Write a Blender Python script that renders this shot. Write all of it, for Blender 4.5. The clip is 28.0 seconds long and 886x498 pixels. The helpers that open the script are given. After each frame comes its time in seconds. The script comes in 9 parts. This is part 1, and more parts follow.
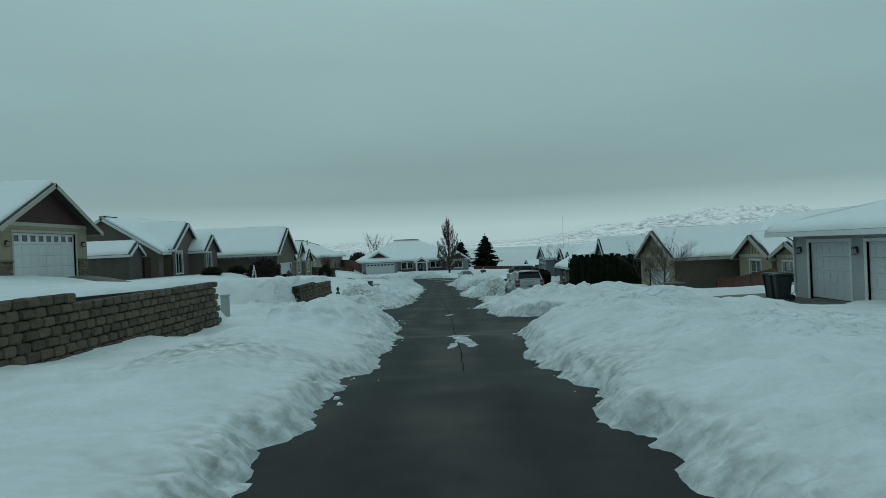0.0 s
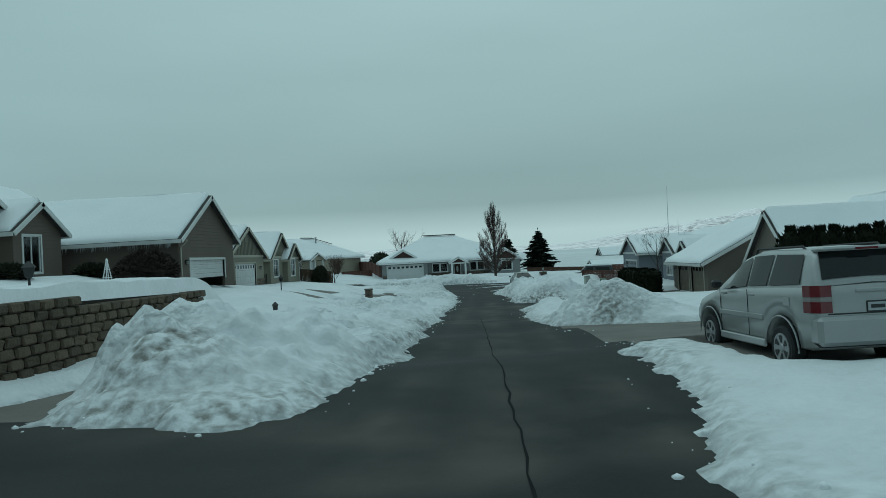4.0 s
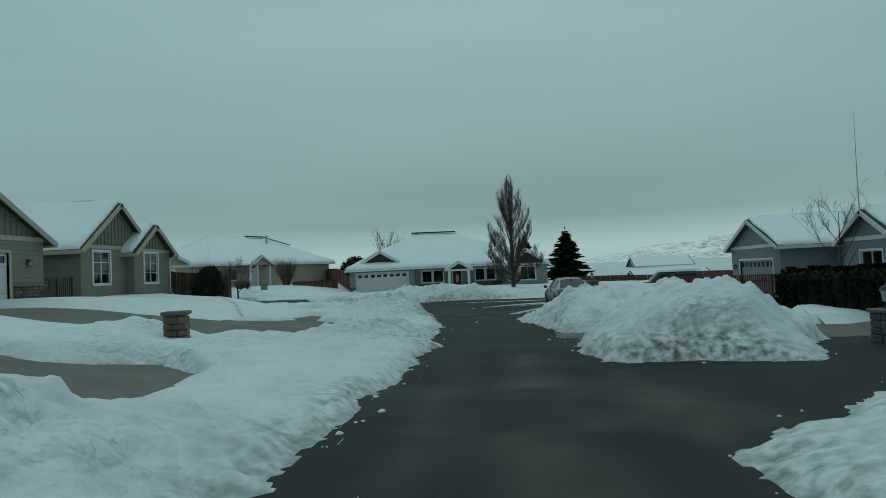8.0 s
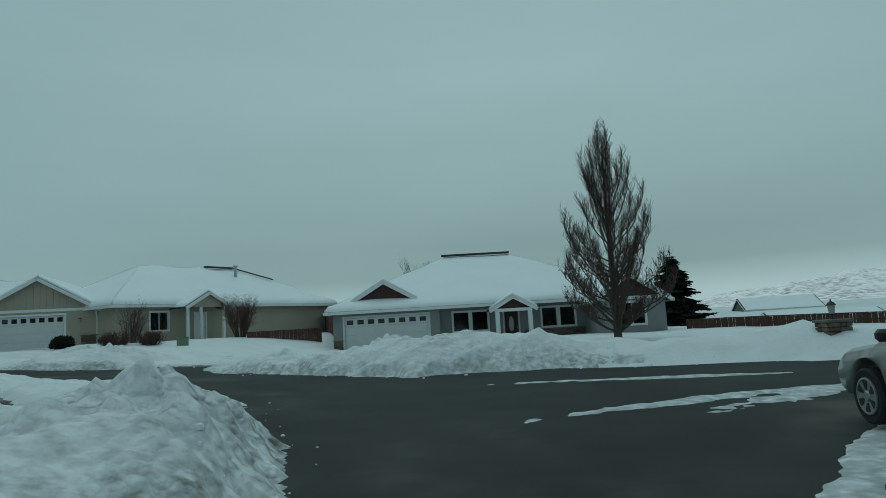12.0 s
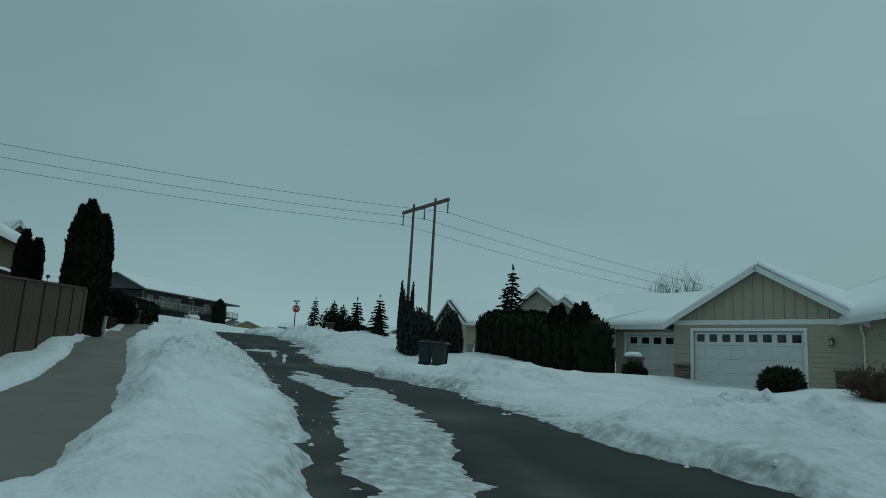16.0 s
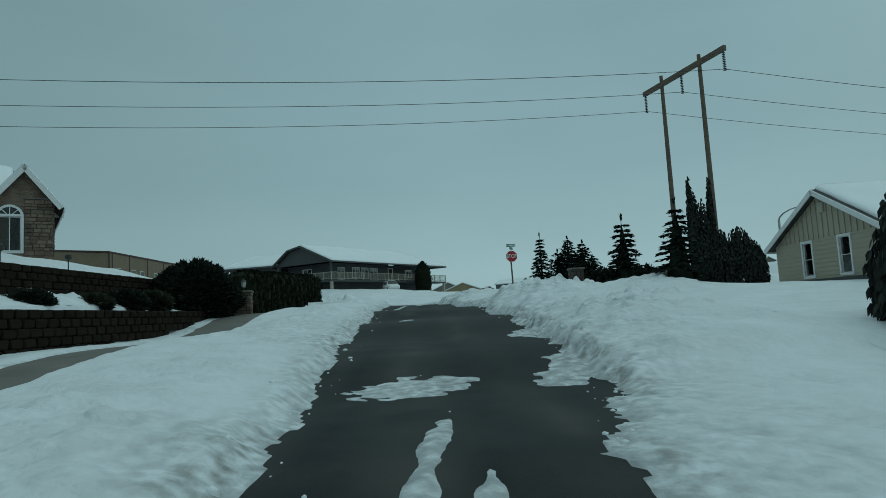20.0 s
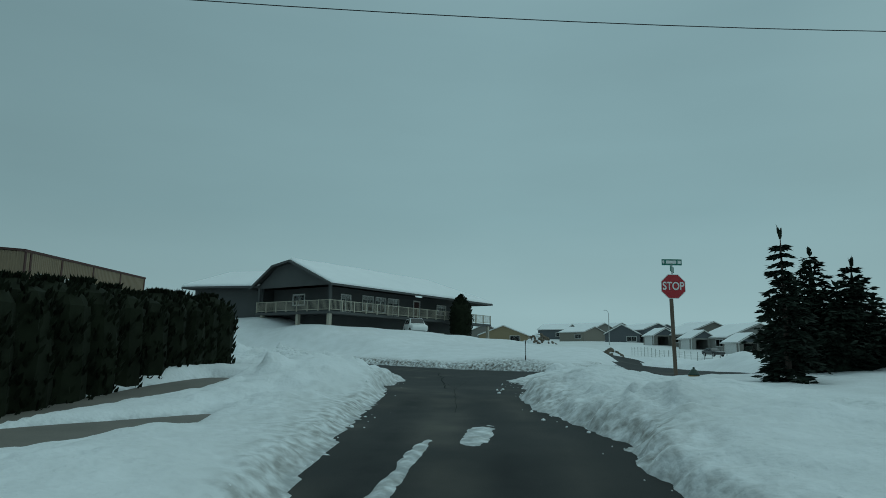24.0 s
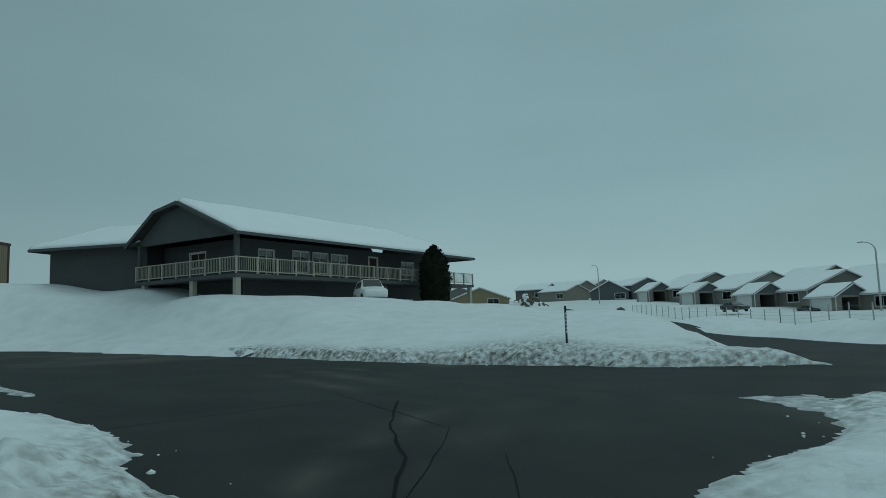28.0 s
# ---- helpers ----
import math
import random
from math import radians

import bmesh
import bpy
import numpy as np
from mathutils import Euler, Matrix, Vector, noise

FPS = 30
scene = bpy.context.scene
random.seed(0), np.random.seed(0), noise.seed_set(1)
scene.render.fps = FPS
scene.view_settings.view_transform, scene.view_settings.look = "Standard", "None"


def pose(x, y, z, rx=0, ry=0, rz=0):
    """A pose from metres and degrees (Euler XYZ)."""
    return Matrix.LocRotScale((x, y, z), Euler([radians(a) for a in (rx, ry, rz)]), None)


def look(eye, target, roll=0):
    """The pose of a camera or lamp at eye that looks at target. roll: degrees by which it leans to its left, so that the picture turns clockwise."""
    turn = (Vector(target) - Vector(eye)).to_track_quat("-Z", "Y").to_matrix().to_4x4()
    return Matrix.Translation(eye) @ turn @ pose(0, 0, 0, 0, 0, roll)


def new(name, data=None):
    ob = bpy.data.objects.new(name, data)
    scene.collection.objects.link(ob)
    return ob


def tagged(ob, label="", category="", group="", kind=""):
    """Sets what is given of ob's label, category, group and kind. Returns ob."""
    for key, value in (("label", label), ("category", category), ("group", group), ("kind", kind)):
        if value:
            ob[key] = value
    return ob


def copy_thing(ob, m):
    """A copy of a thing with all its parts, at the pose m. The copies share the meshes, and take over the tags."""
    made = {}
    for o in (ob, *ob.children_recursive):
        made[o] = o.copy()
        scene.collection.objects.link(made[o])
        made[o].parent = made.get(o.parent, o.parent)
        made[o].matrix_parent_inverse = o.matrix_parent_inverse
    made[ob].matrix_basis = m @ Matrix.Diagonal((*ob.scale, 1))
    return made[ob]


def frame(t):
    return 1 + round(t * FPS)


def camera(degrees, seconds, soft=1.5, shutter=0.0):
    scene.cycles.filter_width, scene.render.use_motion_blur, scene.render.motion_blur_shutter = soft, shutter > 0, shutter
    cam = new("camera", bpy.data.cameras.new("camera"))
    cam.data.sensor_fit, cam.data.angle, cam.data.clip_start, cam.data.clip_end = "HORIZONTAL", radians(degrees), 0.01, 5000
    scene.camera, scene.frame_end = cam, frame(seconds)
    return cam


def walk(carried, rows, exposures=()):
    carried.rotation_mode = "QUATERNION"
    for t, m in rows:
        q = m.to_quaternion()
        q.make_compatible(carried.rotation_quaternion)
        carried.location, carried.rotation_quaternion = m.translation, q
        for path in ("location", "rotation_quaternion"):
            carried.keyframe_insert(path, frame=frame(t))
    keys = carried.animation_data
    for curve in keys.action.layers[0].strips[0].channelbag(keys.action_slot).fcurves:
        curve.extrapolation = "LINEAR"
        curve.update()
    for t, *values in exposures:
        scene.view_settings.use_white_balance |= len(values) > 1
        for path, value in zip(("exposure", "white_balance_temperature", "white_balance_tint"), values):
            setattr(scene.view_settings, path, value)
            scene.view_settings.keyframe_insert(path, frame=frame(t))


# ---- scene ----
cam = camera(67.1, 28.0, 0.8)
METRES, EYE, TILT, LEAN, TURN = 193.0, 1.6, 0.0, 0.0, 0.0
ROWS = [
    (0.0, 0.0, 0.0, 0.0, -0.0, -0.08, 2.42),
    (0.5, -0.0002, 0.0172, -0.0008, 1.07, -0.28, 4.42),
    (1.0, -0.0003, 0.0359, -0.0018, 1.72, -0.55, 3.09),
    (1.5, -0.0005, 0.0555, -0.0026, 2.32, -0.54, 5.24),
    (2.0, -0.0006, 0.0761, -0.0037, 2.62, -0.74, 5.09),
    (2.5, -0.0006, 0.0972, -0.0048, 2.43, -0.62, 8.36),
    (3.0, -0.0006, 0.1183, -0.006, 2.01, -0.71, 4.57),
    (3.5, -0.0009, 0.1396, -0.0068, 3.17, -0.14, 3.55),
    (4.0, -0.0012, 0.1608, -0.0076, 3.64, 0.62, 3.06),
    (4.5, -0.0015, 0.1821, -0.0087, 3.99, 1.08, 2.39),
    (6.5, -0.0023, 0.2624, -0.0125, 3.32, 1.82, 3.89),
    (7.0, -0.0026, 0.2819, -0.0132, 3.4, 1.78, 4.72),
    (7.5, -0.0028, 0.3017, -0.0141, 4.01, 1.84, 4.23),
    (8.0, -0.0031, 0.3211, -0.0148, 4.42, 2.03, 2.8),
    (8.5, -0.0035, 0.3405, -0.0155, 5.09, 2.56, 3.97),
    (9.0, -0.004, 0.3598, -0.0161, 5.54, 2.9, 2.66),
    (9.5, -0.0042, 0.3784, -0.0168, 5.94, 3.26, 2.11),
    (10.0, -0.0047, 0.3974, -0.0171, 6.37, 3.59, 1.96),
    (10.5, -0.005, 0.4164, -0.0176, 6.74, 4.07, 1.67),
    (11.0, -0.0054, 0.4349, -0.018, 7.76, 4.64, 0.96),
    (11.5, -0.0058, 0.4529, -0.0183, 8.72, 5.89, 2.42),
    (13.5, -0.0188, 0.5134, -0.0177, 25.43, 9.38, 1.6),
    (14.0, -0.0258, 0.5282, -0.0177, 38.09, 8.93, -0.62),
    (14.5, -0.0348, 0.5424, -0.0176, 48.28, 8.89, -0.97),
    (15.0, -0.0463, 0.5549, -0.0175, 58.59, 9.08, -1.18),
    (15.5, -0.0592, 0.5653, -0.0173, 66.74, 9.32, -2.01),
    (16.0, -0.0737, 0.5736, -0.0168, 73.17, 9.89, -3.32),
    (16.5, -0.0889, 0.5795, -0.0163, 80.27, 9.72, -2.49),
    (17.0, -0.1053, 0.5838, -0.0155, 86.98, 9.56, -1.39),
    (17.5, -0.1225, 0.5863, -0.0144, 93.37, 9.63, -1.02),
    (18.0, -0.1411, 0.587, -0.0137, 96.48, 9.22, -1.27),
    (18.5, -0.1593, 0.5869, -0.0128, 97.47, 8.91, 0.44),
    (19.0, -0.1779, 0.5861, -0.0121, 94.26, 7.3, 1.34),
    (19.5, -0.1968, 0.5851, -0.0112, 90.24, 6.22, 2.67),
    (20.0, -0.2165, 0.5837, -0.0102, 91.89, 5.64, 3.31),
    (20.5, -0.2363, 0.5822, -0.0089, 92.72, 7.24, 2.31),
    (21.0, -0.2561, 0.5806, -0.0077, 93.54, 6.94, 1.32),
    (21.5, -0.2758, 0.5789, -0.0064, 94.17, 7.33, 0.3),
    (22.0, -0.2952, 0.5773, -0.0053, 92.89, 8.36, -0.24),
    (22.5, -0.3134, 0.5757, -0.0042, 94.18, 8.78, -1.01),
    (24.5, -0.3801, 0.57, -0.0002, 94.42, 8.96, -0.82),
    (25.0, -0.3954, 0.5688, 0.0004, 94.15, 8.53, -0.63),
    (25.5, -0.4102, 0.5678, 0.0009, 93.81, 8.35, -0.58),
    (26.0, -0.4241, 0.5668, 0.0013, 93.48, 7.78, -0.94),
    (26.5, -0.4368, 0.566, 0.0016, 93.7, 7.41, -0.51),
    (27.0, -0.4491, 0.5653, 0.0018, 93.58, 7.18, -0.38),
    (27.5, -0.4607, 0.5646, 0.0019, 93.3, 7.04, 0.4),
    (28.0, -0.4717, 0.5641, 0.0022, 91.95, 6.03, 1.89),
]
walk(cam, [(t, pose(0, 0, EYE, TILT, LEAN, TURN) @ pose(METRES * x, METRES * y, METRES * z, 90 + pitch, roll, yaw)) for t, x, y, z, yaw, pitch, roll in ROWS],
     exposures=[(0.0, 0.05), (2.5, 0.13), (4.0, 0.20), (7.0, 0.02), (11.0, -0.02), (13.5, -0.06), (14.0, -0.12), (15.0, -0.14), (17.5, -0.04), (20.0, 0.05), (22.0, 0.05), (25.0, -0.02), (28.0, -0.04)])

# ---------------------------------------------------------------- sky and light
world = bpy.data.worlds.new("overcast")
scene.world = world
world.use_nodes = True
wt = world.node_tree
wt.nodes.clear()


def wnode(kind, **values):
    n = wt.nodes.new(kind)
    for k, v in values.items():
        n.inputs[k].default_value = v
    return n


w_out, w_bg, w_co = wnode("ShaderNodeOutputWorld"), wnode("ShaderNodeBackground", Strength=1.0), wnode("ShaderNodeTexCoord")
w_sep = wnode("ShaderNodeSeparateXYZ")
wt.links.new(w_co.outputs["Generated"], w_sep.inputs[0])


def w_ramp(stops):
    r = wt.nodes.new("ShaderNodeValToRGB")
    e = r.color_ramp.elements
    while len(e) < len(stops):
        e.new(0.5)
    for el, (p, c) in zip(e, stops):
        el.position, el.color = p, (*c, 1)
    wt.links.new(w_sep.outputs["Z"], r.inputs[0])
    return r


SKY_N = w_ramp([(0.0, (0.382, 0.53, 0.53)), (0.03, (0.401, 0.55, 0.55)), (0.075, (0.215, 0.318, 0.318)), (0.12, (0.212, 0.318, 0.322)), (0.21, (0.272, 0.405, 0.41)), (0.36, (0.320, 0.47, 0.48)), (1.0, (0.315, 0.47, 0.50))])
SKY_W = w_ramp([(0.0, (0.268, 0.415, 0.437)), (0.06, (0.282, 0.437, 0.460)), (0.20, (0.226, 0.372, 0.402)), (0.45, (0.204, 0.338, 0.370)), (1.0, (0.315, 0.47, 0.50))])
w_dir = wnode("ShaderNodeMapRange")
w_dir.inputs["From Min"].default_value, w_dir.inputs["From Max"].default_value = 0.35, 1.12
wt.links.new(w_sep.outputs["Y"], w_dir.inputs["Value"])
w_map = wnode("ShaderNodeMapping", Scale=(1.2, 1.2, 5.0))
wt.links.new(w_co.outputs["Generated"], w_map.inputs[0])
w_noise = wnode("ShaderNodeTexNoise", Scale=1.6, Detail=5.0, Roughness=0.5)
wt.links.new(w_map.outputs[0], w_noise.inputs["Vector"])
w_mix = wt.nodes.new("ShaderNodeMix")
w_mix.data_type = "RGBA"
wt.links.new(w_dir.outputs[0], w_mix.inputs["Factor"])
wt.links.new(SKY_W.outputs[0], w_mix.inputs["A"])
wt.links.new(SKY_N.outputs[0], w_mix.inputs["B"])
w_cl = wnode("ShaderNodeMapRange")
w_cl.inputs["From Min"].default_value, w_cl.inputs["From Max"].default_value = 0.3, 0.7
w_cl.inputs["To Min"].default_value, w_cl.inputs["To Max"].default_value = 0.96, 1.04
wt.links.new(w_noise.outputs["Fac"], w_cl.inputs["Value"])
w_mul = wt.nodes.new("ShaderNodeVectorMath")
w_mul.operation = "MULTIPLY"
wt.links.new(w_mix.outputs["Result"], w_mul.inputs[0])
wt.links.new(w_cl.outputs[0], w_mul.inputs[1])
w_south = wnode("ShaderNodeMapRange")
w_south.inputs["From Min"].default_value, w_south.inputs["From Max"].default_value = -0.6, 0.0
w_south.inputs["To Min"].default_value, w_south.inputs["To Max"].default_value = 0.80, 1.0
wt.links.new(w_sep.outputs["Y"], w_south.inputs["Value"])
w_mul2 = wt.nodes.new("ShaderNodeVectorMath")
w_mul2.operation = "MULTIPLY"
wt.links.new(w_mul.outputs[0], w_mul2.inputs[0])
wt.links.new(w_south.outputs[0], w_mul2.inputs[1])
wt.links.new(w_mul2.outputs[0], w_bg.inputs["Color"])
wt.links.new(w_bg.outputs[0], w_out.inputs[0])

sun = new("sun", bpy.data.lights.new("sun", "SUN"))
sun.data.energy, sun.data.angle, sun.data.color = 0.35, radians(60), (0.74, 1.0, 1.0)
sun.matrix_world = look((0, 0, 100), (25, -40, 0))

# ---------------------------------------------------------------- materials
MATS = {}


def mat(name, color, rough=0.7, var=0.12, scale=4.0, fine=40.0, bump=0.15, dist=0.02, metal=0.0, rnd=0.0, spec=0.5, coat=0.0, second=None):
    """A surface with two scales of variation, fine relief, and a spread between alike pieces."""
    if name in MATS:
        return MATS[name]
    m = bpy.data.materials.new(name)
    m.use_nodes = True
    t = m.node_tree
    b = t.nodes["Principled BSDF"]
    co = t.nodes.new("ShaderNodeTexCoord")
    n1 = t.nodes.new("ShaderNodeTexNoise")
    n2 = t.nodes.new("ShaderNodeTexNoise")
    for n, sc in ((n1, scale), (n2, fine)):
        n.inputs["Scale"].default_value = sc
        n.inputs["Detail"].default_value = 4
        t.links.new(co.outputs["Object"], n.inputs["Vector"])
    add = t.nodes.new("ShaderNodeMath")
    add.operation = "MULTIPLY_ADD"
    t.links.new(n2.outputs["Fac"], add.inputs[0])
    add.inputs[1].default_value = 0.45
    t.links.new(n1.outputs["Fac"], add.inputs[2])
    mr = t.nodes.new("ShaderNodeMapRange")
    mr.inputs["From Min"].default_value, mr.inputs["From Max"].default_value = 0.45, 1.0
    t.links.new(add.outputs[0], mr.inputs["Value"])
    mix = t.nodes.new("ShaderNodeMix")
    mix.data_type = "RGBA"
    lo = second or tuple(c * (1 - var) for c in color)
    hi = color if second else tuple(min(0.95, c * (1 + var)) for c in color)
    mix.inputs["A"].default_value, mix.inputs["B"].default_value = (*lo, 1), (*hi, 1)
    t.links.new(mr.outputs[0], mix.inputs["Factor"])
    out = mix.outputs["Result"]
    if rnd:
        info = t.nodes.new("ShaderNodeObjectInfo")
        r = t.nodes.new("ShaderNodeMapRange")
        r.inputs["To Min"].default_value, r.inputs["To Max"].default_value = 1 - rnd, 1 + rnd
        t.links.new(info.outputs["Random"], r.inputs["Value"])
        mu = t.nodes.new("ShaderNodeVectorMath")
        mu.operation = "MULTIPLY"
        t.links.new(out, mu.inputs[0])
        t.links.new(r.outputs[0], mu.inputs[1])
        out = mu.outputs[0]
    t.links.new(out, b.inputs["Base Color"])
    b.inputs["Roughness"].default_value, b.inputs["Metallic"].default_value = rough, metal
    b.inputs["Specular IOR Level"].default_value = spec
    b.inputs["Coat Weight"].default_value = coat
    b.inputs["Coat Roughness"].default_value = 0.08
    if bump:
        bp = t.nodes.new("ShaderNodeBump")
        bp.inputs["Strength"].default_value, bp.inputs["Distance"].default_value = bump, dist
        t.links.new(n2.outputs["Fac"], bp.inputs["Height"])
        t.links.new(bp.outputs[0], b.inputs["Normal"])
    MATS[name] = m
    return m


SNOW = mat("snow", (0.81, 0.83, 0.85), 0.6, second=(0.69, 0.71, 0.715), scale=1.1, fine=11, bump=0.45, dist=0.06, spec=0.25)


def add_stain(m, attribute, color, top, noise_scale):
    """Lets a mesh attribute lay grit or slush over a surface, broken up by noise."""
    t = m.node_tree
    b = t.nodes["Principled BSDF"]
    old = b.inputs["Base Color"].links[0].from_socket
    at, co, n = t.nodes.new("ShaderNodeAttribute"), t.nodes.new("ShaderNodeTexCoord"), t.nodes.new("ShaderNodeTexNoise")
    at.attribute_name = attribute
    n.inputs["Scale"].default_value, n.inputs["Detail"].default_value = noise_scale, 6
    t.links.new(co.outputs["Object"], n.inputs["Vector"])
    mr, mu, mix = t.nodes.new("ShaderNodeMapRange"), t.nodes.new("ShaderNodeMath"), t.nodes.new("ShaderNodeMix")
    mr.inputs["From Min"].default_value, mr.inputs["From Max"].default_value, mr.inputs["To Max"].default_value = 0.38, 0.66, top
    t.links.new(n.outputs["Fac"], mr.inputs["Value"])
    mu.operation = "MULTIPLY"
    t.links.new(mr.outputs[0], mu.inputs[0])
    t.links.new(at.outputs["Fac"], mu.inputs[1])
    mix.data_type = "RGBA"
    mix.inputs["B"].default_value = (*color, 1)
    t.links.new(mu.outputs[0], mix.inputs["Factor"])
    t.links.new(old, mix.inputs["A"])
    t.links.new(mix.outputs["Result"], b.inputs["Base Color"])


add_stain(SNOW, "grit", (0.15, 0.135, 0.11), 1.0, 5.5)
add_stain(SNOW, "slush", (0.34, 0.36, 0.37), 0.9, 5.0)


def add_churn(m, attribute):
    """Broken clods on ploughed snow: two sizes of cells, raised where the attribute is high."""
    t = m.node_tree
    b = t.nodes["Principled BSDF"]
    old = b.inputs["Normal"].links[0].from_socket
    at, co = t.nodes.new("ShaderNodeAttribute"), t.nodes.new("ShaderNodeTexCoord")
    at.attribute_name = attribute
    wob = t.nodes.new("ShaderNodeTexNoise")
    wob.inputs["Scale"].default_value, wob.inputs["Detail"].default_value = 3.0, 3
    t.links.new(co.outputs["Object"], wob.inputs["Vector"])
    off = t.nodes.new("ShaderNodeVectorMath")
    off.operation = "MULTIPLY_ADD"
    off.inputs[1].default_value = (0.18, 0.18, 0.18)
    t.links.new(wob.outputs["Color"], off.inputs[0])
    t.links.new(co.outputs["Object"], off.inputs[2])
    total = None
    for scale, weight in ((3.2, 1.0), (7.5, 0.5)):
        v = t.nodes.new("ShaderNodeTexVoronoi")
        v.feature = "SMOOTH_F1"
        v.inputs["Scale"].default_value, v.inputs["Smoothness"].default_value = scale, 0.25
        t.links.new(off.outputs[0], v.inputs["Vector"])
        k = t.nodes.new("ShaderNodeMath")
        k.operation = "MULTIPLY_ADD"
        k.inputs[1].default_value = -weight
        t.links.new(v.outputs["Distance"], k.inputs[0])
        if total:
            t.links.new(total, k.inputs[2])
        total = k.outputs[0]
    bp, f = t.nodes.new("ShaderNodeBump"), t.nodes.new("ShaderNodeMath")
    f.operation = "MULTIPLY"
    f.inputs[1].default_value = 0.9
    t.links.new(at.outputs["Fac"], f.inputs[0])
    t.links.new(f.outputs[0], bp.inputs["Strength"])
    bp.inputs["Distance"].default_value = 0.15
    t.links.new(total, bp.inputs["Height"])
    t.links.new(old, bp.inputs["Normal"])
    t.links.new(bp.outputs[0], b.inputs["Normal"])


add_churn(SNOW, "churn")
ROOFSNOW = mat("roof_snow", (0.87, 0.89, 0.90), 0.55, second=(0.82, 0.84, 0.85), scale=0.5, fine=7, bump=0.25, dist=0.05, spec=0.3)
FARSNOW = mat("far_snow", (0.80, 0.82, 0.83), 0.7, second=(0.60, 0.61, 0.60), scale=0.02, fine=0.3, bump=0)
HILLS = mat("hill_snow_glow", (0.93, 0.94, 0.94), 0.8, second=(0.80, 0.81, 0.82), scale=0.004, fine=0.03, bump=0)
add_stain(HILLS, "bare", (0.14, 0.135, 0.13), 0.8, 0.06)
# faint glow in their own colour, added to lift the hills' brightness
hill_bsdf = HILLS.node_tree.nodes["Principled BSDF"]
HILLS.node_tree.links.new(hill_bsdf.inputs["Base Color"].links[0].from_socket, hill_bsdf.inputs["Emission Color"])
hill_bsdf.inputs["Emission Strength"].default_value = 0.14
ASPHALT = mat("asphalt", (0.033, 0.033, 0.031), 0.72, second=(0.014, 0.015, 0.015), scale=0.6, fine=60, bump=0.3, dist=0.01, spec=0.18)
CONCRETE = mat("concrete", (0.19, 0.172, 0.148), 0.8, second=(0.115, 0.105, 0.09), scale=0.8, fine=30, bump=0.2, dist=0.01)
SHINGLE = mat("shingle", (0.045, 0.042, 0.04), 0.85, var=0.3, scale=3, fine=30, bump=0.4)
TRIM = mat("trim_white", (0.62, 0.62, 0.60), 0.5, var=0.05, scale=2, fine=30, bump=0.05)
TRIMTAN = mat("trim_tan", (0.42, 0.38, 0.31), 0.55, var=0.06, scale=2, fine=30, bump=0.05)
DOORWHITE = mat("garage_white", (0.66, 0.66, 0.65), 0.45, var=0.05, scale=2, fine=20, bump=0.05)
PANE = mat("window_dark", (0.015, 0.018, 0.020), 0.06, var=0.2, bump=0, spec=0.6)
BLIND = mat("blind", (0.45, 0.45, 0.43), 0.7, var=0.05, bump=0)
BROWN = mat("siding_brown", (0.135, 0.104, 0.082), 0.75, var=0.10, scale=0.7, fine=25, bump=0.12)
TAN = mat("siding_tan", (0.33, 0.27, 0.19), 0.75, var=0.08, scale=0.7, fine=25, bump=0.12)
OLIVE = mat("siding_olive", (0.235, 0.215, 0.165), 0.75, var=0.08, scale=0.7, fine=25, bump=0.12)
OLIVE2 = mat("batten_olive", (0.20, 0.185, 0.145), 0.75, var=0.08, scale=0.7, fine=25, bump=0.12)
BEIGE = mat("siding_beige", (0.40, 0.35, 0.27), 0.75, var=0.06, scale=0.7, fine=25, bump=0.12)
GREY = mat("siding_grey", (0.26, 0.265, 0.265), 0.75, var=0.06, scale=0.7, fine=25, bump=0.12)
BLUEGREY = mat("siding_blue_grey", (0.20, 0.225, 0.25), 0.75, var=0.06, scale=0.7, fine=25, bump=0.12)
PALE = mat("siding_pale", (0.46, 0.46, 0.45), 0.75, var=0.05, scale=0.7, fine=25, bump=0.1)
DARKGREY = mat("siding_dark", (0.075, 0.078, 0.078), 0.8, var=0.10, scale=0.7, fine=25, bump=0.1)
MAROON = mat("gable_maroon", (0.060, 0.022, 0.018), 0.7, var=0.15, scale=2, fine=30, bump=0.2)
STUCCO = mat("stucco_brown", (0.135, 0.094, 0.065), 0.9, var=0.10, scale=0.6, fine=60, bump=0.3)
STONE = mat("stone_veneer", (0.23, 0.165, 0.12), 0.85, second=(0.10, 0.072, 0.055), scale=2.2, fine=14, bump=0.7, dist=0.04, rnd=0.35)
BLOCK = mat("wall_block", (0.105, 0.076, 0.051), 0.9, var=0.22, scale=3, fine=22, bump=0.7, dist=0.04, rnd=0.28)
MORTAR = mat("block_joint", (0.035, 0.028, 0.022), 0.95, var=0.2, bump=0.2)
FENCEWOOD = mat("fence_wood", (0.060, 0.034, 0.019), 0.8, var=0.2, scale=1.5, fine=18, bump=0.3, rnd=0.18)
REDWOOD = mat("fence_red", (0.115, 0.045, 0.032), 0.8, var=0.2, scale=1.5, fine=18, bump=0.3, rnd=0.15)
POLEWOOD = mat("pole_wood", (0.13, 0.095, 0.07), 0.85, var=0.25, scale=1.2, fine=14, bump=0.4)
BARK = mat("bark", (0.075, 0.055, 0.045), 0.9, var=0.3, scale=6, fine=30, bump=0.5)
TWIG = mat("twig", (0.085, 0.055, 0.045), 0.9, var=0.25, scale=6, fine=30, bump=0)
ARBOR = mat("arborvitae", (0.012, 0.016, 0.008), 0.9, var=0.3, scale=1.5, fine=9, bump=0.0, spec=0.15)
